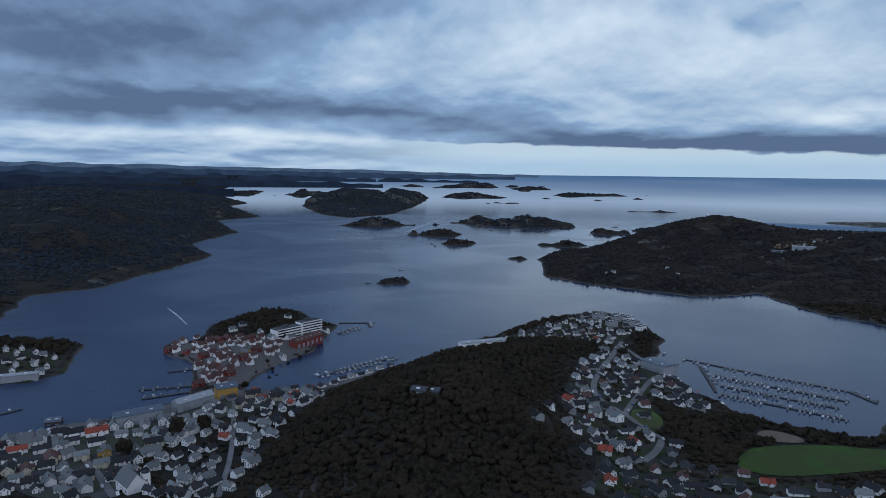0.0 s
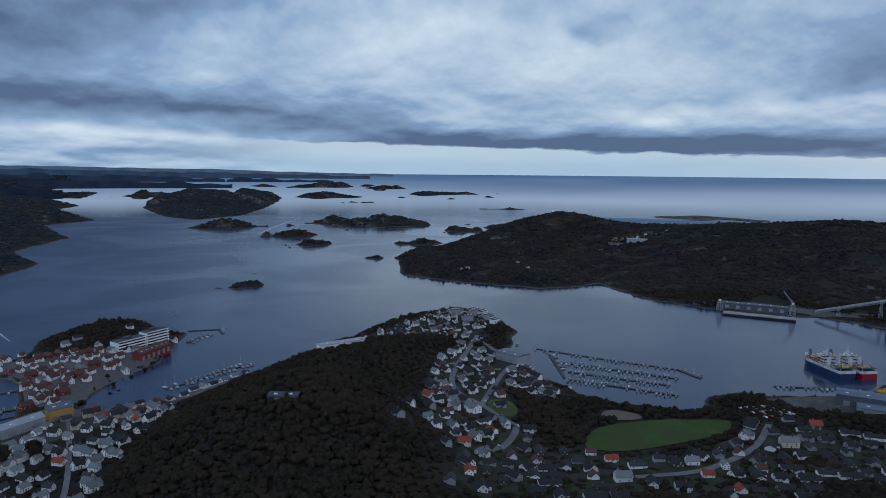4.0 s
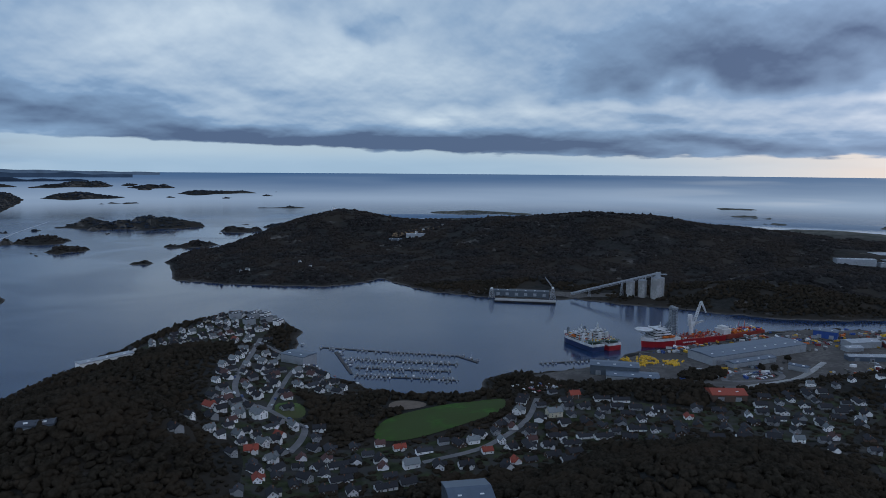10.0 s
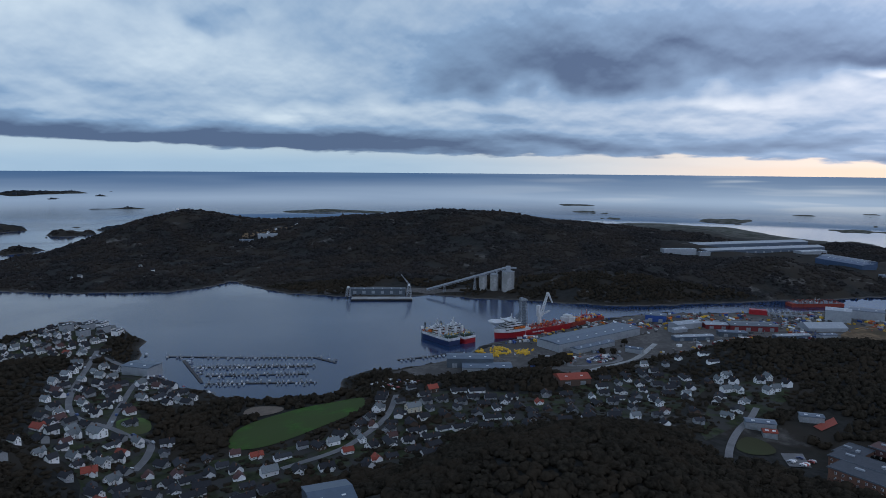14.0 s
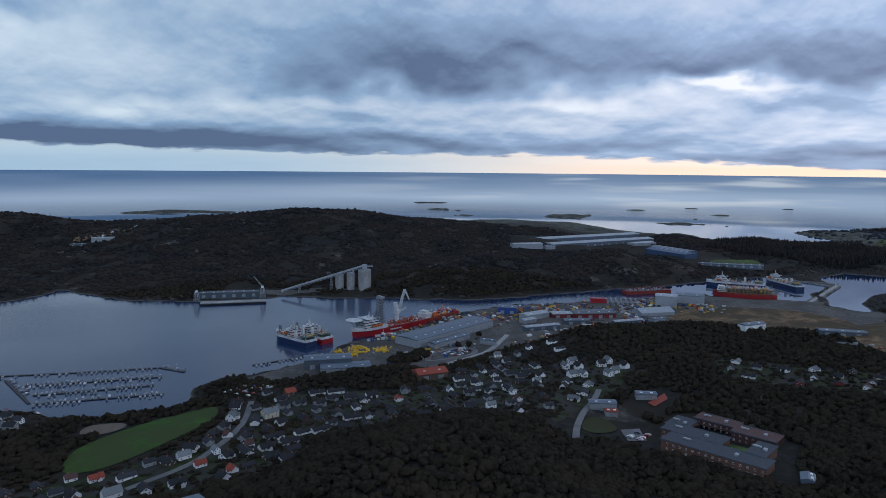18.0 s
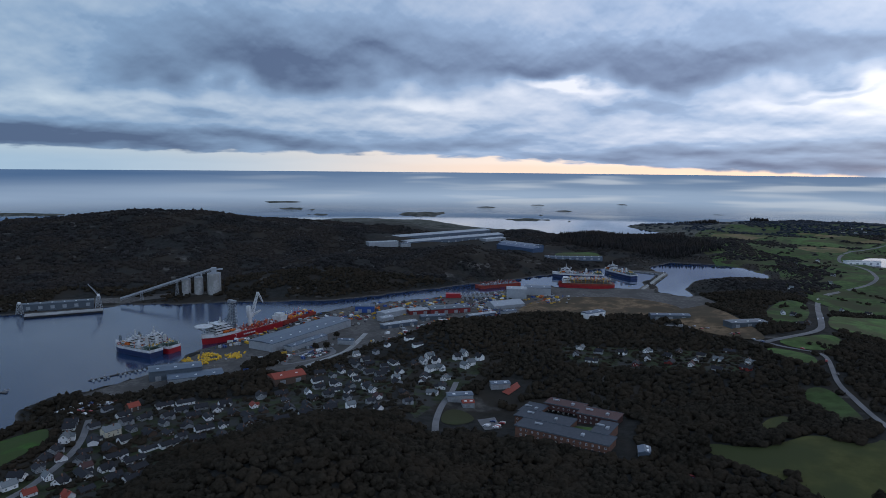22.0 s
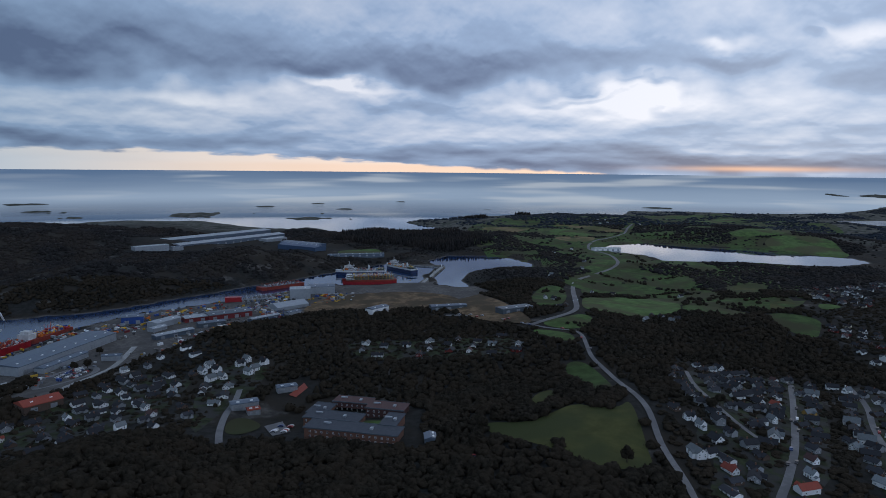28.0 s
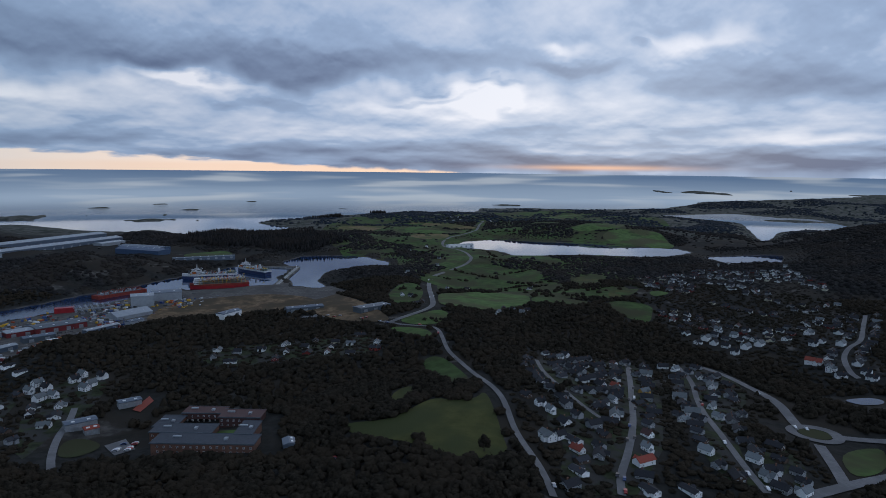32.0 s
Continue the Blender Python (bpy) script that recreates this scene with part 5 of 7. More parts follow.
def build_house(w, l, h, rise, wall, roof, label):
    """A timber house: ridge along y, walls, roof slabs with eaves, chimney, door and windows."""
    ob = new("house")
    tagged(ob, label, "house")
    x, y = w / 2, l / 2
    walls, slabs = bmesh.new(), bmesh.new()

    def gable(x, y, h, rise, m, e):
        """Walls and two roof slabs of one gabled block."""
        v = [walls.verts.new(m @ Vector(p)) for p in ((-x, -y, -3), (x, -y, -3), (x, -y, h), (0, -y, h + rise), (-x, -y, h), (-x, y, -3), (x, y, -3), (x, y, h), (0, y, h + rise), (-x, y, h))]
        for f in ((0, 1, 2, 3, 4), (9, 8, 7, 6, 5), (1, 6, 7, 2), (5, 0, 4, 9), (2, 7, 8, 3), (3, 8, 9, 4), (0, 5, 6, 1)):
            walls.faces.new([v[i] for i in f])
        s_, y2 = rise / x, y + 0.5
        for q in (-1, 1):
            a = [(0, h + rise + 0.12), (q * (x + e), h - e * s_ + 0.12), (q * (x + e), h - e * s_ + 0.36), (0, h + rise + 0.4)]
            lo = [slabs.verts.new(m @ Vector((px, -y2, pz))) for px, pz in a]
            hi = [slabs.verts.new(m @ Vector((px, y2, pz))) for px, pz in a]
            for k in range(4):
                slabs.faces.new((lo[k], lo[(k + 1) % 4], hi[(k + 1) % 4], hi[k]))
            slabs.faces.new(lo)
            slabs.faces.new(hi[::-1])

    gable(x, y, h, rise, Matrix(), 0.6)
    if l > 9.5:
        side = -1 if int(l * 10) % 2 else 1
        gable(x * 0.5, 1.7, h * 0.9, rise * 0.62, pose(side * (x + 1.2), y * 0.32 * side, 0, 0, 0, 90), 0.45)
    else:
        gable(x * 0.6, 1.3, h * 0.55, rise * 0.3, pose(x * 0.2, y + 1.2, 0), 0.3)
    for bm in (walls, slabs):
        bmesh.ops.recalc_face_normals(bm, faces=bm.faces)
    part("wall", walls, WALLS[wall][0], ob)
    part("roof", slabs, ROOFS[roof][0], ob, ROOFS[roof][1])
    bm = boxes([(x * 0.25, y * 0.3, h + rise * 0.5, 0.8, 0.8, rise * 0.5 + 1.1), (x * 0.25, y * 0.3, h + rise + 1.1, 1.0, 1.0, 0.15)])
    part("chimney", bm, BRICK, ob, "brick chimney")

    def openings(name, mesh, px, py, pz, turn):
        o = new(name, mesh)
        o.parent = ob
        o.matrix_basis = pose(px, py, pz, 0, 0, turn)

    rows_ = [1.5] + ([3.4] if h > 4.0 else [])
    for pz in rows_:
        for q in (-0.28, 0.28):
            openings("window", WINDOW, q * w, -y, pz, 0)
            openings("window", WINDOW, x, q * l, pz, 90)
            openings("window", WINDOW, -x, q * l, pz, -90)
    openings("window", WINDOW, 0, -y, h + rise * 0.35, 0)
    openings("door", DOOR, x, 0, 0, 90)
    return ob


HOUSE_KINDS = {}
JOINED = []


def house_at(kind, x, y, turn, group, joined=False):
    """Places a house of a kind; the first of a kind is built, the rest are copies. Joined ones go into one mesh at the end."""
    w, l, h, rise, wall, roof = kind = (kind[0] * 0.8, kind[1] * 0.82, kind[2] * 0.8, kind[3] * 0.95, *kind[4:])
    m = pose(x, y, float(gz(x, y)) + 0.2, 0, 0, turn) @ Matrix.Diagonal((0.82, 0.82, 0.82, 1))
    if joined:
        JOINED.append((kind, m))
        return
    if kind not in HOUSE_KINDS:
        tall = "two-storey" if h > 4.0 else "low"
        HOUSE_KINDS[kind] = build_house(w, l, h, rise, wall, roof, f"{tall} {WALLS[wall][1]} house with {ROOFS[roof][1]}")
        ob = HOUSE_KINDS[kind]
        ob.matrix_basis = m
    else:
        ob = copy_thing(HOUSE_KINDS[kind], m)
    ob["group"] = group
    return ob


def join_houses(label):
    """All the houses left over, in one mesh."""
    V, F, M, mats, start = [], [], [], [], 0
    for kind in sorted({k for k, _ in JOINED}):
        pattern = build_house(*kind, label)
        parts = []
        for o in pattern.children:
            me = o.data
            co = np.array([v.co[:] for v in me.vertices]) @ np.array(o.matrix_basis.to_3x3()).T + np.array(o.matrix_basis.translation)
            slots = []
            for mt in me.materials:
                if mt not in mats:
                    mats.append(mt)
                slots.append(mats.index(mt))
            parts.append((co, [list(p.vertices) for p in me.polygons], [slots[p.material_index] for p in me.polygons]))
        for o in (*pattern.children, pattern):
            bpy.data.objects.remove(o)
        for k, m in JOINED:
            if k != kind:
                continue
            R_, T_ = np.array(m.to_3x3()).T, np.array(m.translation)
            for co, fs, ms in parts:
                V.append(co @ R_ + T_)
                F += [[i_ + start for i_ in f] for f in fs]
                M += ms
                start += len(co)
    ob = mesh_object("house_cluster", np.vstack(V).tolist(), F)
    for mt in mats:
        ob.data.materials.append(mt)
    ob.data.polygons.foreach_set("material_index", M)
    return tagged(ob, label, "houses", kind="stuff")


TAKEN = []


def free(x, y, r):
    return all((x - a) ** 2 + (y - b) ** 2 > (r + c) ** 2 for a, b, c in TAKEN)


def settle_houses(area, gap, turn, kinds, group, singles, seed, lane=None, road_gap=4.0, patchy=False):
    """Houses in loose rows inside an area: the nearest ones as things of their own, the rest joined."""
    r = random.Random(seed)
    P = np.array(area, float)
    mid, reach = P.mean(0), np.hypot(*(P - P.mean(0)).T).max()
    c, s_ = math.cos(radians(turn)), math.sin(radians(turn))
    spots = []
    k = int(reach / gap) + 1
    row_gap = lane or gap
    for i in range(-k, k + 1):
        for j in range(-int(reach / row_gap) - 1, int(reach / row_gap) + 2):
            u, v = i * gap + r.uniform(-0.22, 0.22) * gap + (j % 2) * gap * 0.4, j * row_gap + r.uniform(-0.2, 0.2) * row_gap
            spots.append((mid[0] + u * c - v * s_, mid[1] + u * s_ + v * c))
    spots.sort(key=lambda p: math.hypot(*p))
    X, Y = np.array(spots).T
    ok = (inside_by(area, X, Y) < -2) & (shore_distance(X, Y) > 6)
    for line, width in ROADS:
        ok &= line_distance(line, X, Y) > width / 2 + road_gap
    for other in OPEN + YARDS:
        ok &= inside_by(other, X, Y) > 5
    made = 0
    if patchy:
        ok &= rolling(X, Y, 110) > -0.15
    for x, y in zip(X[ok], Y[ok]):
        if not free(x, y, gap * 0.42):
            continue
        TAKEN.append((x, y, gap * 0.42))
        house_at(r.choice(kinds), float(x), float(y), turn + r.choice((0, 90, 180, 270)) + r.uniform(-9, 9), group, made >= singles)
        made += 1


TALL_W = [(7.5, 9.5, 5.2, 3.2, "white", "slate"), (8, 11, 5.4, 3.0, "white", "slate"), (7, 8.5, 5.0, 3.4, "white", "dark")]
COTTAGES = [(8, 10, 3.4, 3.0, "white", "dark"), (8.5, 12, 3.2, 2.6, "white", "dark"), (8.5, 11, 3.2, 2.6, "brown", "dark"), (8, 10, 5.0, 2.8, "grey", "dark"), (8.5, 12, 3.2, 2.4, "cream", "dark"), (9, 13, 3.0, 2.2, "grey", "dark")]
REDS = [(8, 10, 3.4, 3.0, "white", "maroon"), (8, 11, 3.3, 2.8, "white", "rust")]
MIX = TALL_W + COTTAGES * 2 + REDS
LOW = COTTAGES + [(10, 17, 3.2, 2.0, "white", "dark"), (10, 16, 3.2, 2.0, "brown", "dark"), (8, 13, 3.3, 2.4, "white", "slate"), (9, 15, 3.2, 2.2, "red", "dark")] * 2 + REDS[:1]
KINDS = {
    "w": [(8, 11, 5.4, 3.4, "white", "slate"), (8.5, 12.5, 5.4, 3.2, "white", "slate"), (8, 12, 5.2, 3.4, "white", "dark")],
    "t": [(12, 18, 6.2, 3.0, "white", "slate")], "c": [(9, 12, 3.6, 3.2, "white", "dark"), (9, 14, 3.6, 2.8, "white", "dark")],
    "g": [(9.5, 14, 3.4, 2.6, "grey", "dark"), (9, 13, 4.9, 2.6, "grey", "dark")], "b": [(9.5, 15, 3.4, 2.4, "brown", "dark")],
    "l": [(10, 20, 3.5, 2.0, "white", "dark"), (10.5, 19, 3.4, 2.0, "white", "dark")], "s": [(9.5, 15, 5.0, 3.4, "white", "slate")],
    "r": [(9, 13, 3.8, 3.2, "white", "rust"), (9.5, 15, 3.8, 3.2, "white", "rust")], "m": [(9, 12, 4.0, 3.4, "white", "maroon")],
    "n": [(9, 13, 6.0, 3.4, "brown", "rust")], "e": [(11, 17, 6.4, 3.4, "cream", "slate")], "o": [(9, 16, 4.9, 3.2, "ochre", "slate")],
    "x": [(9, 14, 4.8, 3.6, "red", "maroon")], "q": [(8.5, 14, 5.2, 3.6, "white", "maroon"), (8, 12, 5.0, 3.6, "white", "maroon")],
    "R": [(11, 22, 5.0, 3.4, "white", "rust")], "M": [(11, 20, 5.6, 3.4, "cream", "maroon")], "d": [(11, 20, 5.6, 3.2, "white", "dark")],
}
TAKEN += [(207, 815, 8), (220, 846, 8), (233, 832, 8), (243, 815, 8), (228, 864, 8), (196, 838, 8), (238, 855, 8), (481, 189, 12), (524, 170, 10), (-184, 385, 20), (-185, 554, 17), (-227, 520, 22), (-203, 545, 16), (-170, 775, 34), (420, 90, 46), (172, 285, 34), (-10, 416, 14), (476, 349, 18), (215, 655, 20)]

# ---------------------------------------------------------------- landmark buildings


def hall(name, x, y, sx_, sy_, h, turn, wall, roof, label, category="warehouse", rise=1.2, bays=0, group=""):
    """A large shed: walls, low pitched roof with eaves, doors and a row of roof lights."""
    if name == "workshop":
        sx_, sy_, h = sx_ * 0.85, sy_ * 0.75, h * 0.65
    z = float(gz(x, y)) + 0.3
    ob = thing(name, x, y, z, turn, label, category, group)
    part("wall", boxes([(0, 0, -3, sx_, sy_, h + 3)]), wall, ob)
    bm = bmesh.new()
    X_, Y_ = sx_ / 2 + 0.4, sy_ / 2 + 0.4
    v = [bm.verts.new(p) for p in ((-X_, -Y_, h), (X_, -Y_, h), (X_, Y_, h), (-X_, Y_, h), (-X_, -Y_, h + 0.5), (X_, -Y_, h + 0.5), (X_, Y_, h + 0.5), (-X_, Y_, h + 0.5), (-X_, 0, h + 0.5 + rise), (X_, 0, h + 0.5 + rise))]
    for f in ((3, 2, 1, 0), (0, 1, 5, 4), (2, 3, 7, 6), (4, 5, 9, 8), (8, 9, 6, 7), (1, 2, 6, 9, 5), (3, 0, 4, 8, 7)):
        bm.faces.new([v[i] for i in f])
    part("roof", bm, roof, ob)
    n_ = bays or max(2, int(sx_ / 14))
    for k in range(n_):
        px = -sx_ / 2 + (k + 0.5) * sx_ / n_
        part("roller_door", boxes([(px, -sy_ / 2 - 0.06, 0, min(5, sx_ / n_ * 0.5), 0.16, min(4.5, h * 0.7))]), STEEL, ob)
        part("roof_light", boxes([(px, -sy_ / 4, h + 0.5 + rise * 0.35, 2.2, 1.2, 0.7)]), WHITE, ob)
    return ob


METAL_BLUE = material("blue_grey_sheet", (0.1, 0.13, 0.17), 0.45, 0.3, vary=0.08, scale=0.3, patch=0.05, spec=0.5)
METAL_PALE = material("pale_sheet", (0.31, 0.335, 0.36), 0.45, 0.2, vary=0.08, scale=0.3, patch=0.05, spec=0.5)
METAL_DARK = material("dark_sheet", (0.08, 0.1, 0.12), 0.5, 0.2, vary=0.1, scale=0.3, spec=0.5)
BLUE = material("strong_blue_sheet", (0.025, 0.07, 0.25), 0.5, 0.1, vary=0.12, scale=0.3)
SOFT_BLUE = material("soft_blue_sheet", (0.05, 0.085, 0.15), 0.5, 0.1, vary=0.12, scale=0.3)
RED = material("red_sheet", (0.17, 0.028, 0.03), 0.55, 0.1, vary=0.15, scale=0.3)
FELT = material("roofing_felt", (0.055, 0.062, 0.075), 0.85, vary=0.12, scale=0.4, patch=0.06, spec=0.4)
YELLOW = material("yellow_paint", (0.6, 0.36, 0.03), 0.5, vary=0.15, scale=0.8, random_tint=0.3)
ORANGE = material("orange_paint", (0.5, 0.12, 0.02), 0.5, vary=0.15, scale=0.8)
BLACK = material("black_rubber", (0.015, 0.015, 0.016), 0.8, vary=0.1)
NAVY = material("navy_hull", (0.014, 0.028, 0.085), 0.4, vary=0.12, scale=0.2, spec=0.5)
SHIP_WHITE = material("ship_white", (0.56, 0.57, 0.58), 0.5, vary=0.14, scale=0.4, second=(0.46, 0.46, 0.45), patch=0.15)
SHIP_RED = material("red_hull", (0.3, 0.012, 0.018), 0.4, vary=0.12, scale=0.2, spec=0.5)
RUST_RED = material("rusty_red", (0.22, 0.035, 0.022), 0.7, vary=0.2, scale=0.3)
DECK_GREEN = material("deck_green", (0.06, 0.1, 0.08), 0.7, vary=0.2, scale=0.4)

hall("warehouse", 648, 451, 138, 34, 8.5, -6, METAL_PALE, METAL_BLUE, "very long pale grey harbour warehouse with blue-grey roof", bays=9)
hall("warehouse", 618, 426, 60, 11, 5, -6, METAL_PALE, METAL_BLUE, "low pale annex along a warehouse")
hall("workshop", 800, 455, 30, 24, 13, -65, BLUE, METAL_BLUE, "strong blue steel workshop by the quay")
hall("workshop", 792, 410, 46, 22, 10, -19, METAL_PALE, METAL_PALE, "pale grey harbour workshop")
hall("workshop", 765, 405, 24, 14, 6, -19, METAL_PALE, METAL_PALE, "small pale harbour shed")
hall("workshop", 848, 352, 66, 34, 10, -48, RED, METAL_DARK, "dark red works hall with grey roof")
hall("workshop", 822, 385, 34, 24, 8, -48, RED, METAL_PALE, "red works hall with pale roof")
hall("workshop", 795, 352, 38, 16, 8, -50, METAL_DARK, METAL_BLUE, "dark blue works building")
hall("workshop", 742, 374, 56, 14, 7, -33, METAL_BLUE, METAL_PALE, "long low shed with pale roof")
hall("workshop", 838, 300, 50, 13, 6, -35, METAL_BLUE, METAL_PALE, "row of low works sheds")
hall("workshop", 870, 272, 24, 14, 7, -35, METAL_PALE, METAL_BLUE, "small pale grey works shed")
hall("tent_hall", 915, 292, 50, 26, 4, -40, METAL_PALE, METAL_PALE, "low pale tented hall", rise=5)
hall("assembly_hall", 985, 296, 30, 24, 15, -73, METAL_PALE, METAL_PALE, "tall pale grey assembly hall on the quay")
hall("assembly_hall", 1034, 276, 40, 28, 11, -73, METAL_PALE, METAL_BLUE, "broad white assembly hall on the quay")
hall("boathouse", 472, 472, 46, 20, 9, -42, METAL_DARK, METAL_BLUE, "dark waterside shed with grey roof")
hall("boathouse", 472, 448, 48, 20, 5, -42, METAL_PALE, METAL_BLUE, "low shed with pale grey roof")
hall("shed", 640, 388, 18, 8, 5, -75, METAL_PALE, METAL_BLUE, "pale row of garages")
hall("factory", 1582, 643, 322, 40, 9, -25.6, METAL_BLUE, METAL_PALE, "immense factory with long pale grey roofs", "factory", 3, 14)
hall("factory", 1622, 702, 340, 44, 11, -25.6, METAL_BLUE, METAL_PALE, "long pale factory hall behind another", "factory", 3, 10)
hall("factory", 1348, 722, 70, 22, 9, -40, METAL_PALE, METAL_PALE, "pale factory office block", "factory", 1, 5)
hall("factory", 1395, 690, 26, 16, 7, -30, METAL_PALE, METAL_BLUE, "small pale factory annex", "factory", 1, 2)
hall("factory", 1452, 432, 112, 33, 7, 62, SOFT_BLUE, SOFT_BLUE, "long soft blue factory hall", "factory", 2, 8)
hall("factory", 1489, 441, 112, 33, 8, 62, SOFT_BLUE, SOFT_BLUE, "blue factory hall behind another", "factory", 2, 8)
hall("factory", 1526, 450, 112, 33, 9, 62, SOFT_BLUE, METAL_BLUE, "blue-grey factory hall in a row of three", "factory", 2, 6)
hall("factory", 1398, 299, 118, 13, 5, -70, METAL_BLUE, METAL_BLUE, "long low blue-grey shed behind the basin", "factory", 1, 8)
hall("factory", 1640, 560, 70, 26, 6, -25.6, METAL_PALE, METAL_PALE, "low pale store beside the factory", "factory", 1, 4)
hall("hall", 815, 148, 30, 12, 6, -32, WHITE, METAL_BLUE, "white building among trees", "building")
hall("hall", 836, 62, 46, 12, 5, -69, METAL_DARK, METAL_BLUE, "long low building with blue-grey roof", "building")
hall("nursery_school", 476, 349, 28, 18, 5, -32, WALLS["brown"][0], ROOFS["rust"][0], "low building with bright orange-red roof", "building", 3)
hall("sports_hall", 187, 290, 24, 27, 6, -20, METAL_DARK, METAL_BLUE, "large hall with smooth blue-grey roof", "hall", 3)
hall("hill_house", -10, 418, 18, 9, 3.5, -12, METAL_DARK, FELT, "long hill house with flat pale roof", "building", 0.8)
for x, y, a in ((207, 815, 20), (220, 846, 35), (233, 832, 30), (243, 815, 40), (228, 864, 30), (196, 838, 15), (238, 855, 40)):
    hall("apartment_house", x, y, 13, 8, 6.5, a, WHITE if a == 40 else METAL_PALE, FELT, "pale flat-roofed apartment house on the headland", "building", 0.3, 3, "apartment houses on the headland")
hall("water_works", 45, 742, 54, 11, 5, 22, WHITE, METAL_PALE, "long white waterside building", "building", 0.6)
hall("shore_hall", 216, 657, 30, 20, 9, -60, METAL_PALE, METAL_BLUE, "grey waterside hall by the marina", "building", 1)
hall("market_hall", -231, 500, 34, 14, 8, 36, METAL_PALE, METAL_BLUE, "long quayside building with pale blue-grey roof", "building", 2)
hall("arcade", -201, 532, 32, 10, 7, 52, METAL_PALE, METAL_PALE, "waterfront block with rounded pale roof", "building", 3)
hall("kiosk", -303, 512, 11, 11, 5, 20, WALLS["brown"][0], METAL_BLUE, "small pavilion on the waterfront", "kiosk", 2)
hall("custom_house", -182, 556, 17, 12, 9.5, 32, WALLS["ochre"][0], METAL_BLUE, "large yellow harbour building with grey roof", "building", 3)
hall("boat_hall", -152, 745, 46, 11, 7, 62, WALLS["red"][0], ROOFS["maroon"][0], "row of dark red boathouses on the quay", "boathouse", 4, 6)
hall("quay_shed", 640, 846, 86, 14, 7, -40, METAL_DARK, METAL_DARK, "long dark shed on the loading quay", "shed", 1)

# the school: long wings round two grass courts
school = thing("school", 435, 95, float(gz(435, 95)) + 0.2, -8, "sprawling brick school with dark flat roofs and two maroon wings", "school")
for cx, cy, sx_, sy_, h, storeys, kind_ in ((-22, -8, 15, 62, 6.2, 2, 0), (-3.4, -28, 22, 11, 6.2, 1, 0), (10, 18, 15, 40, 6.4, 2, 0), (55, 20, 13, 29, 6.4, 2, 1), (34, -13, 15, 28, 6.4, 2, 1), (37, 39, 21, 15, 5.5, 1, 0)):
    ex, ey = 435 + 0.99 * cx + 0.139 * cy, 95 - 0.139 * cx + 0.99 * cy
    h += float(gz(ex, ey)) - float(gz(435, 95))
    wing = part("wing", boxes([(cx, cy, -6, sx_, sy_, h + 6)]), ROOFS["maroon"][0] if kind_ else BRICK, school, "dark red timber wing" if kind_ else "brick wing")
    part("roof", boxes([(cx, cy, h, sx_ + 1.2, sy_ + 1.2, 0.35)]), ROOFS["maroon"][0] if kind_ else FELT, wing, "dark red roof" if kind_ else "")
    for q in (-1, 1):
        part("parapet", boxes([(cx + q * (sx_ / 2 + 0.5), cy, h + 0.35, 0.2, sy_ + 1.2, 0.25)]), METAL_DARK, wing)
    part("roof_vent", boxes([(cx - 1, cy - sy_ * 0.2, h + 0.35, 3, 2, 1.2)]), METAL_PALE, wing)
    part("roof_vent", boxes([(cx + 2, cy + sy_ * 0.3, h + 0.35, 1.5, 5, 0.8)]), METAL_PALE, wing)
    part("fascia", boxes([(cx - sx_ / 2 - 0.65, cy, h - 0.25, 0.12, sy_ + 1.4, 0.65)]), METAL_DARK, wing)
    for row in range(storeys):
        for k in range(int(sy_ / 4)):
            o = new("window", WINDOW)
            o.parent = wing
            o.matrix_basis = pose(cx - sx_ / 2, cy - sy_ / 2 + 2 + 4 * k, h - 2.2 - 3.1 * row, 0, 0, -90)
drape("field", [(427, 68), (443, 66), (452, 92), (432, 92)], PASTURE, 0.5, 6, "mown grass court between the school wings", smooth=0)

# white church with a gable and a stair tower
church = thing("church", -184, 385, float(gz(-184, 385)) + 0.2, 46, "white timber church with steep slate roof", "church")
church.matrix_basis = church.matrix_basis @ Matrix.Diagonal((0.7, 0.7, 0.7, 1))
bm = bmesh.new()
v = [bm.verts.new(p) for p in ((-8, -13, -3), (8, -13, -3), (8, -13, 9), (0, -13, 18), (-8, -13, 9), (-8, 13, -3), (8, 13, -3), (8, 13, 9), (0, 13, 18), (-8, 13, 9))]
for f in ((0, 1, 2, 3, 4), (9, 8, 7, 6, 5), (1, 6, 7, 2), (5, 0, 4, 9), (2, 7, 8, 3), (3, 8, 9, 4)):
    bm.faces.new([v[i] for i in f])
part("nave", bm, WALLS["white"][0], church)
bm = bmesh.new()
for q in (-1, 1):
    lo = [bm.verts.new(p) for p in ((0, -13.5, 18.1), (q * 8.8, -13.5, 8.2), (q * 8.8, 13.5, 8.2), (0, 13.5, 18.1), (0, -13.5, 18.5), (q * 8.8, -13.5, 8.6), (q * 8.8, 13.5, 8.6), (0, 13.5, 18.5))]
    for f in ((0, 1, 2, 3), (4, 7, 6, 5), (0, 4, 5, 1), (2, 6, 7, 3), (1, 5, 6, 2)):
        bm.faces.new([lo[i] for i in f])
bmesh.ops.recalc_face_normals(bm, faces=bm.faces)
part("roof", bm, ROOFS["slate"][0], church)
tower = part("tower", boxes([(8.5, -9, -3, 6, 6, 19), (8.5, -1, -3, 5, 9, 10)]), WALLS["white"][0], church)
part("tower_roof", tube(3.6, 2.2, 16, 17.2, 8.5, -9, 8), ROOFS["dark"][0], tower)
for k in range(4):
    for q in (-1, 1):
        o = new("window", WINDOW)
        o.parent = church
        o.matrix_basis = pose(q * 8, -9 + 6 * k, 4.5, 0, 0, 90 * q) @ Matrix.Diagonal((1.3, 1, 2.2, 1))
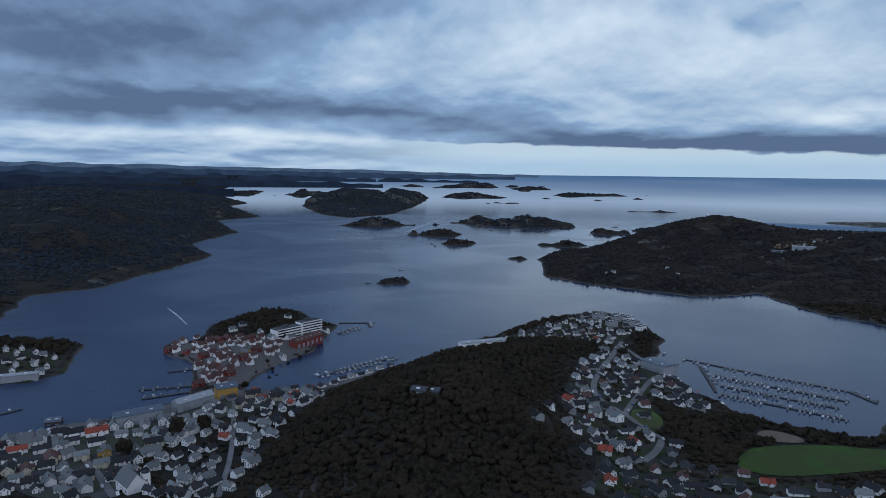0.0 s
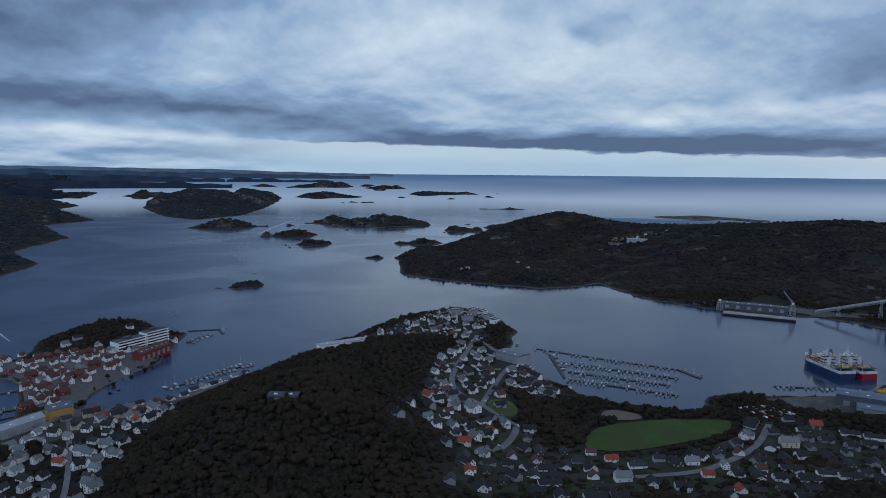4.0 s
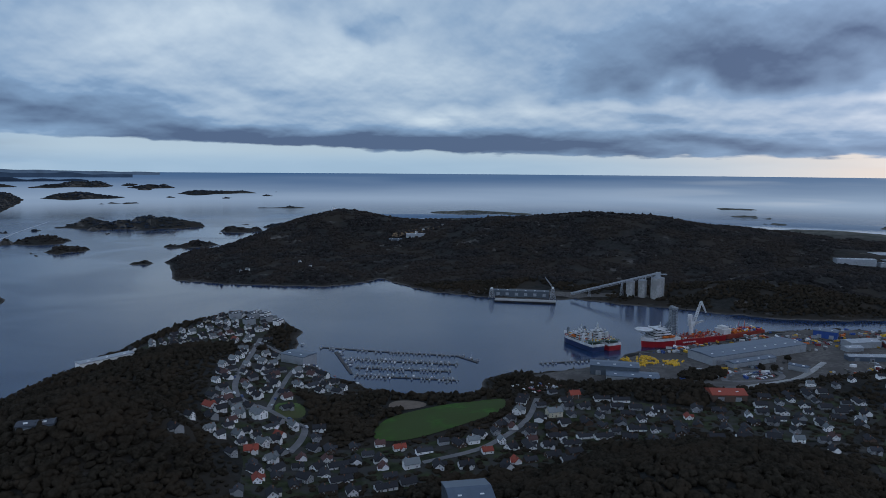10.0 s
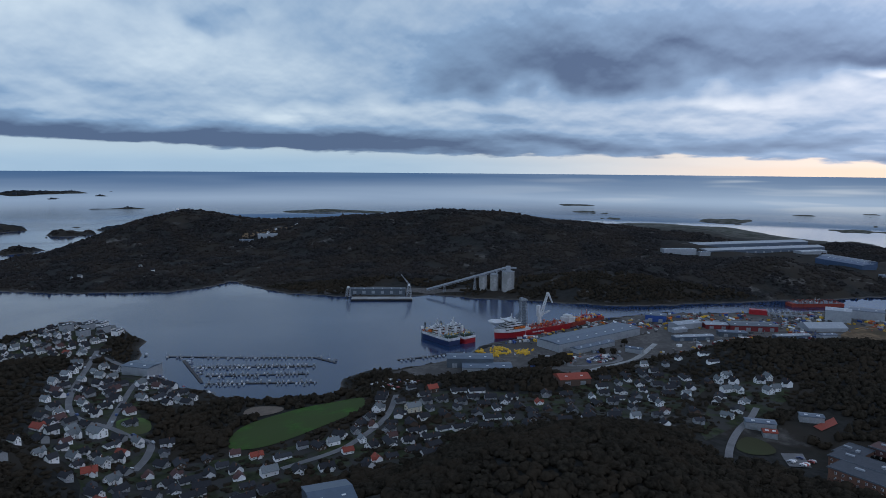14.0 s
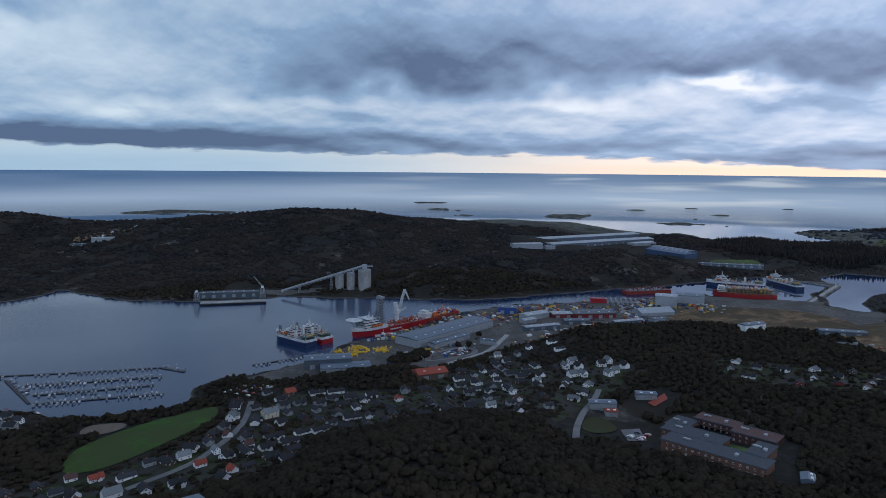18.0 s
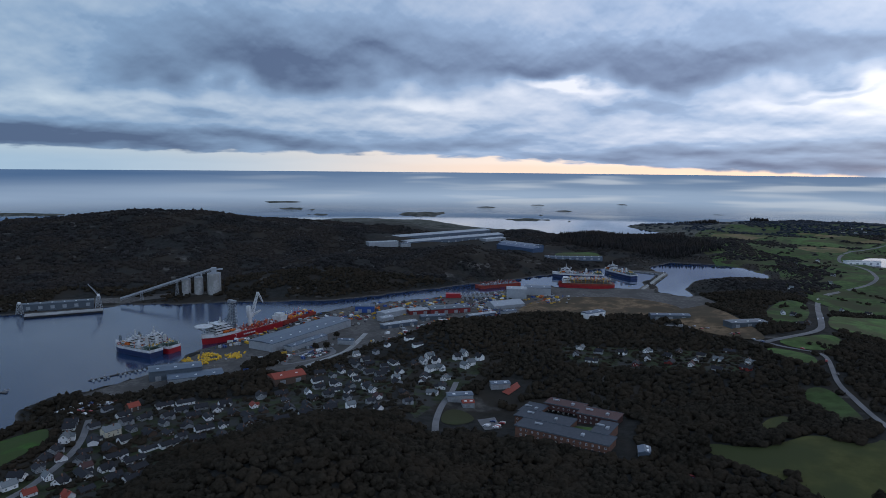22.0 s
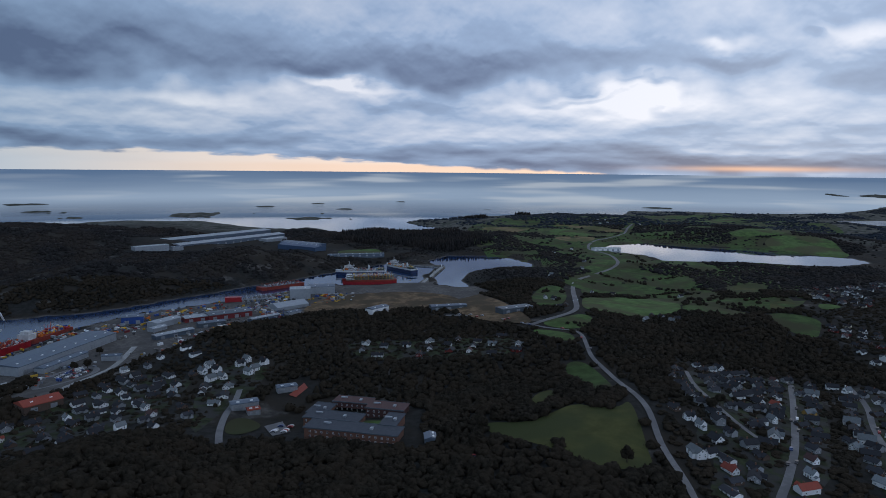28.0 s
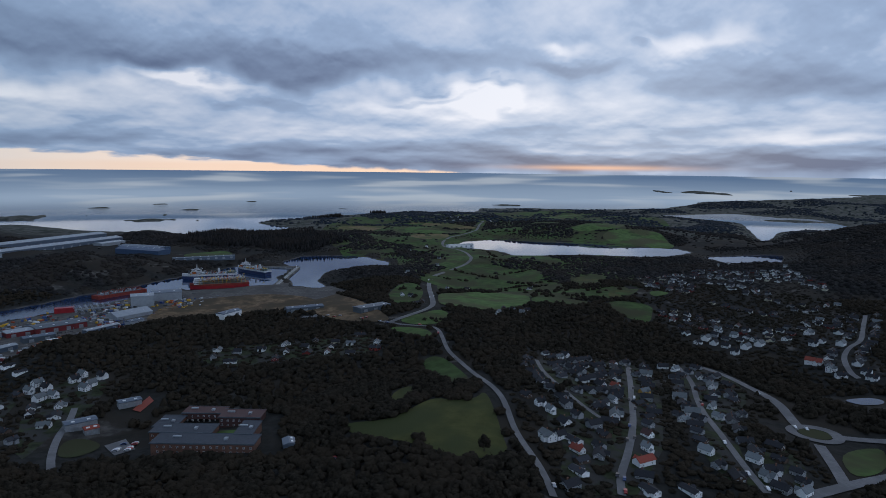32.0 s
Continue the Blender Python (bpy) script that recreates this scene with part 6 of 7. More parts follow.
for pz in (5, 10):
    o = new("window", WINDOW)
    o.parent = church
    o.matrix_basis = pose(8.5, -12, pz)

# white apartment block on the harbour peninsula
block = thing("apartment_block", -170, 775, float(gz(-170, 775)) + 0.2, 49, "white stepped apartment block with long balconies", "building")
for k, (cx, ln, st) in enumerate(((-14, 34, 4), (18, 28, 5))):
    body = part("body", boxes([(cx, 0, -3, ln, 13, 3 + 3 * st)]), WHITE, block)
    part("roof", boxes([(cx, 0, 3 * st, ln + 0.6, 13.6, 0.4), (cx, 2, 3 * st + 0.4, 8, 5, 2)]), FELT, body)
    for s_ in range(st):
        part("window_band", boxes([(cx, -6.55, 3 * s_ + 0.9, ln - 2, 0.16, 1.7)]), GLASS, body)
        part("balcony", boxes([(cx, -7.4, 3 * s_ + 2.75, ln, 1.6, 0.2), (cx, -8.15, 3 * s_ + 2.95, ln, 0.1, 0.9)]), WHITE, body)

# ---------------------------------------------------------------- silos, conveyor, loading quay
quay_deck = thing("loading_quay", 622, 812, 0, -40, "long concrete loading quay with a dark face", "quay")
part("deck", boxes([(0, 0, 2.2, 92, 16, 1.0)]), CONCRETE, quay_deck)
part("fender", boxes([(0, -8.2, -1, 92, 0.5, 3.2)]), BLACK, quay_deck)
for k in range(10):
    part("pile", tube(0.6, 0.6, -5, 2.2, -43 + k * 9.5, -6), CONCRETE, quay_deck)
yard = drape("pavement", [(570, 905), (600, 880), (705, 800), (790, 720), (800, 735), (715, 830), (600, 920)], YARD, 0.5, 8, "grey gravel along the loading quay", "yard", 1)
for x, y, r, h in ((774, 746, 6.3, 24), (787, 734, 6.3, 25.5), (800, 716, 9.8, 31)):
    z = max(float(gz(x, y)), 1.0)
    silo = thing("silo", x, y, z, 0, "tall grey concrete grain silo" if r < 8 else "tallest broad grey concrete silo", "silo", "silos on the loading quay")
    part("shell", tube(r, r, -4, h, sides=28), CONCRETE, silo)
    part("cap", tube(r + 0.3, r * 0.5, h, h + 1.6, sides=28), STEEL, silo)
    bm = bmesh.new()
    for k in range(14):
        a = k / 14 * 6.283
        boxes([(r * math.cos(a), r * math.sin(a), -4, 0.5, 0.5, h + 4, math.degrees(a))], bm)
    part("ribs", bm, CONCRETE, silo)
    part("ladder", boxes([(0, -r - 0.4, 0, 0.7, 0.4, h + 1)]), STEEL, silo)
TOP = float(gz(800, 716)) + 32.6
headhouse = thing("headhouse", 800, 716, TOP, -43, "grey steel gallery on top of the silos", "gallery")
part("cabin", boxes([(0, 0, 0, 7, 5, 7)]), METAL_PALE, headhouse)
part("walkway", boxes([(3, 0, 3.2, 20, 3, 1.6)]), METAL_PALE, headhouse)
part("spout", boxes([(-18, 1, -6, 2.2, 2.2, 7)]), METAL_PALE, headhouse)
belt = thing("conveyor", 0, 0, 0, 0, "long sloping grey conveyor bridge to the silos", "conveyor")
P0, P1 = Vector((704, 803, 8)), Vector((799, 717, TOP + 5.5))
part("gallery", beam(P0, P1, 2.2, h=2.2), METAL_PALE, belt)
part("truss", lattice(P0 - Vector((0, 0, 2.4)), P1 - Vector((0, 0, 2.4)), 1.6, 1.6, 22, 0.2), STEEL, belt)
for f in (0.22, 0.6):
    q = P0.lerp(P1, f)
    part("trestle", lattice((q.x, q.y, float(gz(q.x, q.y))), q, 4, 1.6, 5, 0.3), STEEL, belt)
for x, y, lab in ((662, 796, "tall grey loading crane on the quay"), (588, 852, "small grey loading tower on the quay")):
    crane = thing("quay_crane", x, y, 3.2, -40, lab, "crane")
    big = x > 600
    part("portal", lattice((0, 0, 0), (0, 0, 16 if big else 14), 7, 4, 4, 0.5), STEEL, crane)
    part("cab", boxes([(0, 0, 16 if big else 13, 3.5, 3, 3)]), WHITE, crane)
    if big:
        part("jib", lattice((0, 0, 18), (-12, -2, 34), 1.6, 0.7, 8, 0.25), STEEL, crane)
        part("stay", beam((2, 0, 19), (-12, -2, 34), 0.2), STEEL, crane)
mole = thing("mole", 1242, 122, 0, -5, "grey stone mole with a concrete track", "breakwater")
part("rubble", boxes([(0, 0, -5, 208, 13, 6.5)]), ROCK, mole)
part("track", boxes([(0, 0, 1.5, 208, 6, 0.5)]), CONCRETE, mole)
part("light", tube(0.4, 0.3, 2, 7, 98, 0), WHITE, mole)
basin_quay = thing("harbour_quay", 1366, 160, 0, 72, "low concrete quay arm of the harbour basin", "quay")
part("wall", boxes([(0, 0, -5, 100, 22, 7)]), CONCRETE, basin_quay)
part("deck", boxes([(0, 0, 2, 98, 20, 0.3)]), YARD, basin_quay)
part("fender", boxes([(-45 + 10 * k, 11.1, -1, 0.6, 0.4, 2.6) for k in range(10)]), BLACK, basin_quay)

# ---------------------------------------------------------------- ships


def hull_mesh(L, B, z0, z1, flare, fine=0.28, sheer=2.0):
    """A ship's side: bow along +x, square stern."""
    bm = bmesh.new()
    rows_ = []
    for k in range(17):
        f = k / 16
        e = max(0.0, (f - (1 - fine)) / fine)
        half = B / 2 * (1 - e ** 1.8) * (0.92 + 0.08 * min(1, f * 6))
        px = -L / 2 + L * f
        lo, hi = half * (1 - flare * (0.3 + 0.7 * e)), half + (0.0 if e < 0.99 else 0.15)
        top = z1 + sheer * e ** 1.5
        rows_.append([bm.verts.new(p) for p in ((px - e * flare * 6, -lo, z0), (px, -hi, top), (px, hi, top), (px - e * flare * 6, lo, z0))])
    for a, b in zip(rows_[:-1], rows_[1:]):
        for k in range(4):
            bm.faces.new((a[k], b[k], b[(k + 1) % 4], a[(k + 1) % 4]))
    bm.faces.new(rows_[0])
    bm.faces.new(rows_[-1][::-1])
    bmesh.ops.recalc_face_normals(bm, faces=bm.faces)
    return bm


def tiers(ob, x0, x1, B, z, count, step=2.9, shrink=2.5):
    """White deck houses with dark window bands."""
    for k in range(count):
        a, b = x0 + shrink * k * 0.8, x1 - shrink * k * 0.35
        w = B - 1.2 - 1.0 * k
        deck = part("deck_house", boxes([((a + b) / 2, 0, z + step * k, b - a, w, step - 0.25), ((a + b) / 2, 0, z + step * (k + 1) - 0.25, b - a + 1.2, w + 1.2, 0.25)]), SHIP_WHITE, ob)
        part("window_band", boxes([((a + b) / 2, 0, z + step * k + 1.2, b - a + 0.12, w + 0.12, 0.9)]), GLASS, deck)
    return z + step * count


def clutter(ob, x0, x1, B, z, count, mats, seed, name="deck_gear", big=1.0):
    """Winches, reels, boxes and posts on a deck, in one part for each paint."""
    r = random.Random(seed)
    made = {}
    for k in range(count):
        px, py = r.uniform(x0, x1), r.uniform(-B / 2 + 1.2, B / 2 - 1.2)
        m = r.choice(mats)
        bm = made[m] = made.get(m) or bmesh.new()
        kind = r.random()
        if kind < 0.25:
            rr = r.uniform(0.6, 1.3) * big
            bmesh.ops.create_cone(bm, cap_ends=True, segments=10, radius1=rr, radius2=rr, depth=rr * 1.6, matrix=pose(px, py, z + rr, 90, 0, r.choice((0, 90))))
        elif kind < 0.4:
            h = r.uniform(2.5, 6.0) * big
            boxes([(px, py, z, 0.35, 0.35, h), (px, py, z + h, r.uniform(1, 4), 0.3, 0.3, r.uniform(0, 90))], bm)
        else:
            boxes([(px, py, z, r.uniform(0.8, 3.4) * big, r.uniform(0.7, 1.8) * big, r.uniform(0.7, 2.3) * big, r.choice((0, 90)))], bm)
    for m, bm in made.items():
        tagged(part(name, bm, m, ob), kind="stuff")


def mast(ob, x, z, h, B):
    part("mast", lattice((x, 0, z), (x, 0, z + h), 1.6, 0.5, 6, 0.18), SHIP_WHITE, ob)
    for k, (px, py) in enumerate(((-2, 1.5), (-1, -2), (1.5, 0.5))):
        bm = bmesh.new()
        bmesh.ops.create_icosphere(bm, subdivisions=2, radius=1.1 + 0.2 * k, matrix=pose(x + px * 1.5, py * 1.6, z + 1.4))
        part("radome", bm, SHIP_WHITE, ob)


def rails(ob, L, B, z):
    bm = bmesh.new()
    for q in (-1, 1):
        for h in (0.5, 1.1):
            boxes([(-L * 0.1, q * (B / 2 - 0.2), z + h, L * 0.7, 0.07, 0.07)], bm)
        for k in range(int(L / 6)):
            boxes([(-L * 0.45 + k * L * 0.7 / int(L / 6), q * (B / 2 - 0.2), z, 0.08, 0.08, 1.15)], bm)
    part("railing", bm, SHIP_WHITE, ob)


def survey_ship(x, y, turn, L, B, side, label, seed, fore=False):
    """A broad research ship: white band over a coloured hull, low stepped houses, open streamer decks crowded with gear."""
    ob = thing("survey_ship", x, y, 0, turn, label, "ship")
    part("hull", hull_mesh(L, B, -1, 5.6, 0.12, sheer=1.6), side, ob)
    part("bulwark", hull_mesh(L * 1.004, B * 1.01, 5.6, 8.2, 0.0, sheer=2.6), SHIP_WHITE, ob, "white bulwark band")
    part("main_deck", boxes([(-L * 0.1, 0, 8.0, L * 0.76, B - 1.5, 0.3)]), DECK_GREEN, ob)
    part("foredeck", tube(B * 0.3, B * 0.3, 8.6, 9.1, L * 0.33, 0, 12), DECK_GREEN, ob)
    x0, x1 = (L * 0.12, L * 0.34) if fore else (-L * 0.12, L * 0.12)
    top = tiers(ob, x0, x1, B * 0.8, 8.3, 3, step=2.6, shrink=3.0)
    part("bridge_wing", boxes([((x0 + x1) / 2 + 2, 0, top - 2.4, 3.5, B * 0.9, 2.0)]), SHIP_WHITE, ob)
    mast(ob, (x0 + x1) / 2, top, 9, B)
    r_ = random.Random(seed + 40)
    for k in range(5):
        bm = bmesh.new()
        bmesh.ops.create_icosphere(bm, subdivisions=2, radius=r_.uniform(0.9, 1.6), matrix=pose(r_.uniform(x0, x1), r_.uniform(-B * 0.32, B * 0.32), top + r_.uniform(0.6, 2.4)))
        part("radome", bm, SHIP_WHITE, ob, "white radar dome")
    part("foremast", lattice((L * 0.38, 0, 8), (L * 0.38, 0, 16), 2.4, 1.6, 4, 0.3), METAL_DARK, ob, "dark stub foremast")
    for q in (-1, 1):
        part("funnel", boxes([(-L * 0.17, q * B * 0.28, 8.3, 3.2, 2.4, 7.5), (-L * 0.17, q * B * 0.28, 15.8, 2.6, 1.8, 0.8)]), SHIP_WHITE, ob)
        part("lifeboat", boxes([(x1 - 5, q * (B / 2 - 0.6), 10.5, 6, 2.0, 1.8), (x1 - 5, q * (B / 2 - 0.6), 12.3, 4, 1.4, 0.6)]), ORANGE, ob, "orange lifeboat")
    part("helideck", boxes([(-L * 0.4, 0, 10.6, L * 0.17, B * 0.9, 0.4)]), DECK_GREEN, ob, "green stern deck")
    for a in (-1, 1):
        for b in (-1, 1):
            part("deck_post", boxes([(-L * 0.4 + a * L * 0.07, b * B * 0.38, 8, 0.5, 0.5, 2.7)]), SHIP_WHITE, ob)
    clutter(ob, -L * 0.32, L * 0.36, B, 8.3, 150, (SHIP_WHITE, SHIP_WHITE, SHIP_WHITE, METAL_PALE, METAL_PALE, STEEL, ORANGE, RED, YELLOW), seed)
    clutter(ob, x0, x1, B * 0.7, top, 24, (SHIP_WHITE, METAL_PALE, STEEL), seed + 3, big=0.7)
    clutter(ob, -L * 0.46, -L * 0.34, B * 0.8, 11.0, 26, (YELLOW, YELLOW, METAL_PALE, SHIP_WHITE), seed + 4, big=0.6)
    rails(ob, L, B, 8.3)
    return ob


survey_ship(523, 577, 86, 63, 18, NAVY, "blue and white survey ship moored at the quay", 3)
survey_ship(543.5, 572, 86, 62, 18, SHIP_RED, "red-hulled survey ship moored alongside a blue one", 8)
survey_ship(1238, 256, 104, 92, 20, NAVY, "blue and white survey ship in the harbour basin", 4, True)
survey_ship(1296, 190, 46, 88, 17, NAVY, "smaller blue and white ship in the harbour basin", 5, True)

# the large red construction ship
big = thing("construction_ship", 632, 527, 0, 170, "large red construction ship with white bridge and tall crane", "ship")
L, B = 112, 23
part("hull", hull_mesh(L, B, -1, 7.5, 0.18), SHIP_RED, big)
part("bulwark", hull_mesh(L * 0.42, B * 1.01, 7.5, 10.5, 0.0, fine=0.5), SHIP_WHITE, big).location.x = L * 0.292
part("working_deck", boxes([(-L * 0.18, 0, 7.4, L * 0.62, B - 1.5, 0.4)]), RUST_RED, big, "red steel working deck")
top = tiers(big, L * 0.17, L * 0.4, B * 0.9, 9, 3)
part("wheelhouse", boxes([(L * 0.3, 0, top, 12, B * 0.72, 3), (L * 0.3, 0, top + 3, 13, B * 0.78, 0.3)]), SHIP_WHITE, big)
part("wheelhouse_glass", boxes([(L * 0.3, 0, top + 1.1, 12.2, B * 0.73, 1.2)]), GLASS, big)
part("bridge_wing", boxes([(L * 0.3, 0, top + 0.2, 4, B + 2, 2.2)]), SHIP_WHITE, big)
part("helideck", tube(10.5, 10.5, 20.5, 21.2, L * 0.47, 0, 8), SHIP_WHITE, big, "white eight-sided helideck over the bow")
bm = bmesh.new()
for k in range(6):
    a = k / 6 * 6.283
    beam((L * 0.43, 0, 12), (L * 0.47 + 9 * math.cos(a), 9 * math.sin(a), 20.5), 0.5, bm)
part("helideck_truss", bm, METAL_PALE, big)
mast(big, L * 0.27, top + 3, 7, B)
part("lay_tower", lattice((L * 0.12, 2, 8), (L * 0.13, 2, 43), 9, 6.5, 9, 0.5), STEEL, big, "grey lattice lay tower")
part("tower_core", lattice((L * 0.12, 2, 8), (L * 0.13, 2, 42), 4.5, 3.5, 12, 0.5), METAL_DARK, big)
part("tower_head", boxes([(L * 0.13, 2, 42, 8, 7, 2.2), (L * 0.15, 2, 44.2, 4, 3, 1.6)]), STEEL, big)
part("tower_stay", beam((L * 0.2, 0, 14), (L * 0.14, 2, 36), 1.2), STEEL, big)
part("tower_ramp", lattice((L * 0.22, 2, 22), (L * 0.145, 2, 30), 3.0, 2.0, 4, 0.35), METAL_DARK, big)
ped = part("crane_pedestal", tube(2.8, 2.4, 8, 18, -L * 0.16, -5, 20), SHIP_WHITE, big, "white crane pedestal")
part("crane_house", boxes([(-L * 0.16, -5, 18, 6, 5.5, 5), (-L * 0.16 + 2.2, -5, 23, 3.2, 4.4, 9)]), SHIP_WHITE, ped)
part("crane_boom", lattice((-L * 0.16 - 3, -5, 21), (-L * 0.16 - 11, -3, 47), 2.8, 1.8, 9, 0.5), SHIP_WHITE, big, "white lattice boom")
part("crane_tip", lattice((-L * 0.16 - 11, -3, 47), (-L * 0.16 - 17, -1, 34), 1.8, 0.9, 5, 0.4), SHIP_WHITE, big)
part("crane_arm", lattice((-L * 0.16 - 3, -5, 20), (-L * 0.16 - 15, -3, 24), 2.2, 1.2, 4, 0.4), SHIP_WHITE, big)
part("crane_wire", beam((-L * 0.16 - 17, -1, 34), (-L * 0.16 - 17, -1, 24), 0.2), BLACK, big)
clutter(big, -L * 0.46, L * 0.1, B, 7.8, 110, (SHIP_WHITE, RUST_RED, SHIP_RED, SHIP_RED, METAL_PALE, STEEL, METAL_DARK, ORANGE), 11)
clutter(big, L * 0.16, L * 0.38, B * 0.8, top, 40, (SHIP_WHITE, METAL_PALE, STEEL), 13, big=0.8)
for q in (-1, 1):
    for k in range(2):
        part("lifeboat", boxes([(L * 0.2 + 9 * k, q * (B / 2), 11.5, 7, 2.2, 2.0)]), ORANGE, big, "orange lifeboat")
rails(big, L, B, 7.6)
font_data = bpy.data.curves.new("bow_digit", "FONT")
font_data.body, font_data.size, font_data.extrude = "7", 5.5, 0.05
digit = new("bow_digit", font_data)
font_data.materials.append(SHIP_WHITE)
digit.parent = big
digit.matrix_basis = pose(L * 0.17, B / 2 + 0.12, 2.6, 90, 0, 180)
part("hull_mark", boxes([(L * 0.05 - 2.6 * k, B / 2 + 0.05, 3.4, 1.9, 0.12, 1.7) for k in range(7)]), SHIP_WHITE, big, "white bars of lettering on the hull")

aft = thing("supply_barge", 726, 521, 0, 176, "red deck barge piled with yellow and blue gear", "barge")
part("hull", hull_mesh(74, 20, -1, 5, 0.05, fine=0.12, sheer=0.3), RUST_RED, aft)
part("cabin", boxes([(26, 0, 5, 12, 14, 6), (26, 0, 11, 8, 10, 3)]), SHIP_WHITE, aft)
clutter(aft, -34, 18, 20, 5, 110, (YELLOW, BLUE, ORANGE, SHIP_RED, SHIP_WHITE, METAL_PALE), 12, big=1.5)

layer = thing("seismic_ship", 1141, 221, 0, 106, "dark red ship with brown tiered open decks", "ship")
part("hull", hull_mesh(92, 23, -1, 5, 0.1, fine=0.3), SHIP_RED, layer)
part("upper_hull", hull_mesh(92.4, 23.3, 5, 8, 0.0, fine=0.3), RUST_RED, layer)
for k in range(3):
    part("open_deck", boxes([(-4, 0, 8 + 3 * k, 78 - 6 * k, 21 - 1.5 * k, 0.3)]), TIMBER, layer)
    part("stanchions", boxes([(-40 + 6 * i, q * 9, 8 + 3 * k, 0.5, 0.5, 3) for i in range(13) for q in (-1, 1)]), YELLOW, layer)
clutter(layer, -40, 28, 18, 14.3, 120, (YELLOW, SHIP_WHITE, METAL_PALE, METAL_PALE, ORANGE), 15, big=1.3)
clutter(layer, -40, 28, 18, 11.2, 40, (YELLOW, SHIP_WHITE, RUST_RED), 16)
tiers(layer, 26, 40, 18, 8, 3)

box_barge = thing("module_barge", 1083, 358, 0, -39, "long dark red barge with open frames", "barge")
part("hull", boxes([(0, 0, -1, 80, 18, 6)]), RUST_RED, box_barge)
part("deck", boxes([(0, 0, 5, 66, 17, 0.3)]), METAL_DARK, box_barge)
for k in range(9):
    part("frame", boxes([(-30 + 7.5 * k, q * 9, 5.3, 0.5, 0.5, 3.4) for q in (-1, 1)] + [(-30 + 7.5 * k, 0, 8.5, 0.5, 18, 0.5)]), RUST_RED, box_barge)
clutter(box_barge, -30, 30, 16, 5.3, 40, (RUST_RED, METAL_PALE, SHIP_WHITE), 17)
dock = thing("steel_jacket", 950, 357, float(gz(950, 357)), -66, "grey braced steel frames beside a red pontoon", "steel structure")
part("pontoon", boxes([(-26, 6, 0, 24, 10, 7)]), SHIP_RED, dock)
for k in range(7):
    part("frame", lattice((-12 + 7 * k, -6, 0), (-16 + 7 * k, 2, 9), 2.2, 1.4, 4, 0.22), METAL_PALE, dock)
part("girder", boxes([(8, 4, 2, 50, 1.6, 1.6)]), METAL_PALE, dock)

# ---------------------------------------------------------------- yard clutter of the harbour works


def pile_at(kind, x, y, turn, mats, r, group):
    z = float(gz(x, y)) + 0.35
    if kind == "pipe_stack":
        ob = thing("pipe_stack", x, y, z, turn, "stack of coloured steel pipes on the quay", "pipes", group)
        m = r.choice(mats)
        for k in range(3):
            bm = bmesh.new()
            bmesh.ops.create_cone(bm, cap_ends=True, segments=8, radius1=0.6, radius2=0.6, depth=9, matrix=pose(0, (k - 1) * 1.25 if k < 2 else -0.6, 0.6 if k < 2 else 1.65, 0, 90, 0))
            part("pipe", bm, m, ob)
    elif kind == "buoy":
        ob = thing("float_rack", x, y, z, turn, "yellow floats racked on the quay", "floats", group)
        for k in range(3):
            bm = bmesh.new()
            bmesh.ops.create_icosphere(bm, subdivisions=1, radius=1.1, matrix=pose((k - 1) * 2.3, 0, 1.1))
            part("float", bm, mats[0], ob)
        part("pallet", boxes([(0, 0, 0, 7, 2.2, 0.2)]), TIMBER, ob)
    else:
        ob = thing("container", x, y, z, turn, "steel shipping container in the works yard", "container", group)
        m = r.choice(mats)
        part("box", boxes([(0, 0, 0, 6.1, 2.44, 2.5)]), m, ob)
        part("door", boxes([(3.07, 0, 0.1, 0.08, 2.3, 2.3)]), METAL_PALE, ob)
        part("corner_posts", boxes([(a * 3, b * 1.18, 0, 0.16, 0.16, 2.56) for a in (-1, 1) for b in (-1, 1)]), STEEL, ob)
    return ob


r = random.Random(21)
for k in range(42):
    x, y = 525 + r.uniform(-18, 18), 488 + r.uniform(-14, 14)
    pile_at("buoy", x, y, r.uniform(0, 180), (YELLOW,), r, "yellow floats on the quay")
for k in range(20):
    pile_at("buoy", 549 + r.gauss(0, 6), 467 + r.gauss(0, 4), r.uniform(0, 180), (YELLOW,), r, "yellow floats on the quay")
YARD_SPOTS = [(600, 500, 30, 5), (720, 480, 26, 12), (760, 450, 24, 14), (840, 430, 34, 18), (880, 380, 30, 24), (720, 345, 40, 12), (900, 330, 20, 16), (960, 330, 26, 16), (860, 300, 24, 10), (570, 420, 30, 18), (1000, 250, 24, 18), (780, 330, 22, 8)]
for x0, y0, sx_, sy_ in YARD_SPOTS:
    for k in range(10):
        x, y = x0 + r.gauss(0, sx_ * 0.6), y0 + r.gauss(0, sy_ * 0.8)
        if shore_distance(np.array([x]), np.array([y]))[0] < 5:
            continue
        kind = r.choice(("container", "container", "pipe_stack"))
        pile_at(kind, x, y, -25 + r.choice((0, 90)) + r.uniform(-8, 8), (WHITE, METAL_PALE, METAL_PALE, YELLOW, BLUE, RED, ORANGE, METAL_DARK), r, "goods in the works yard")



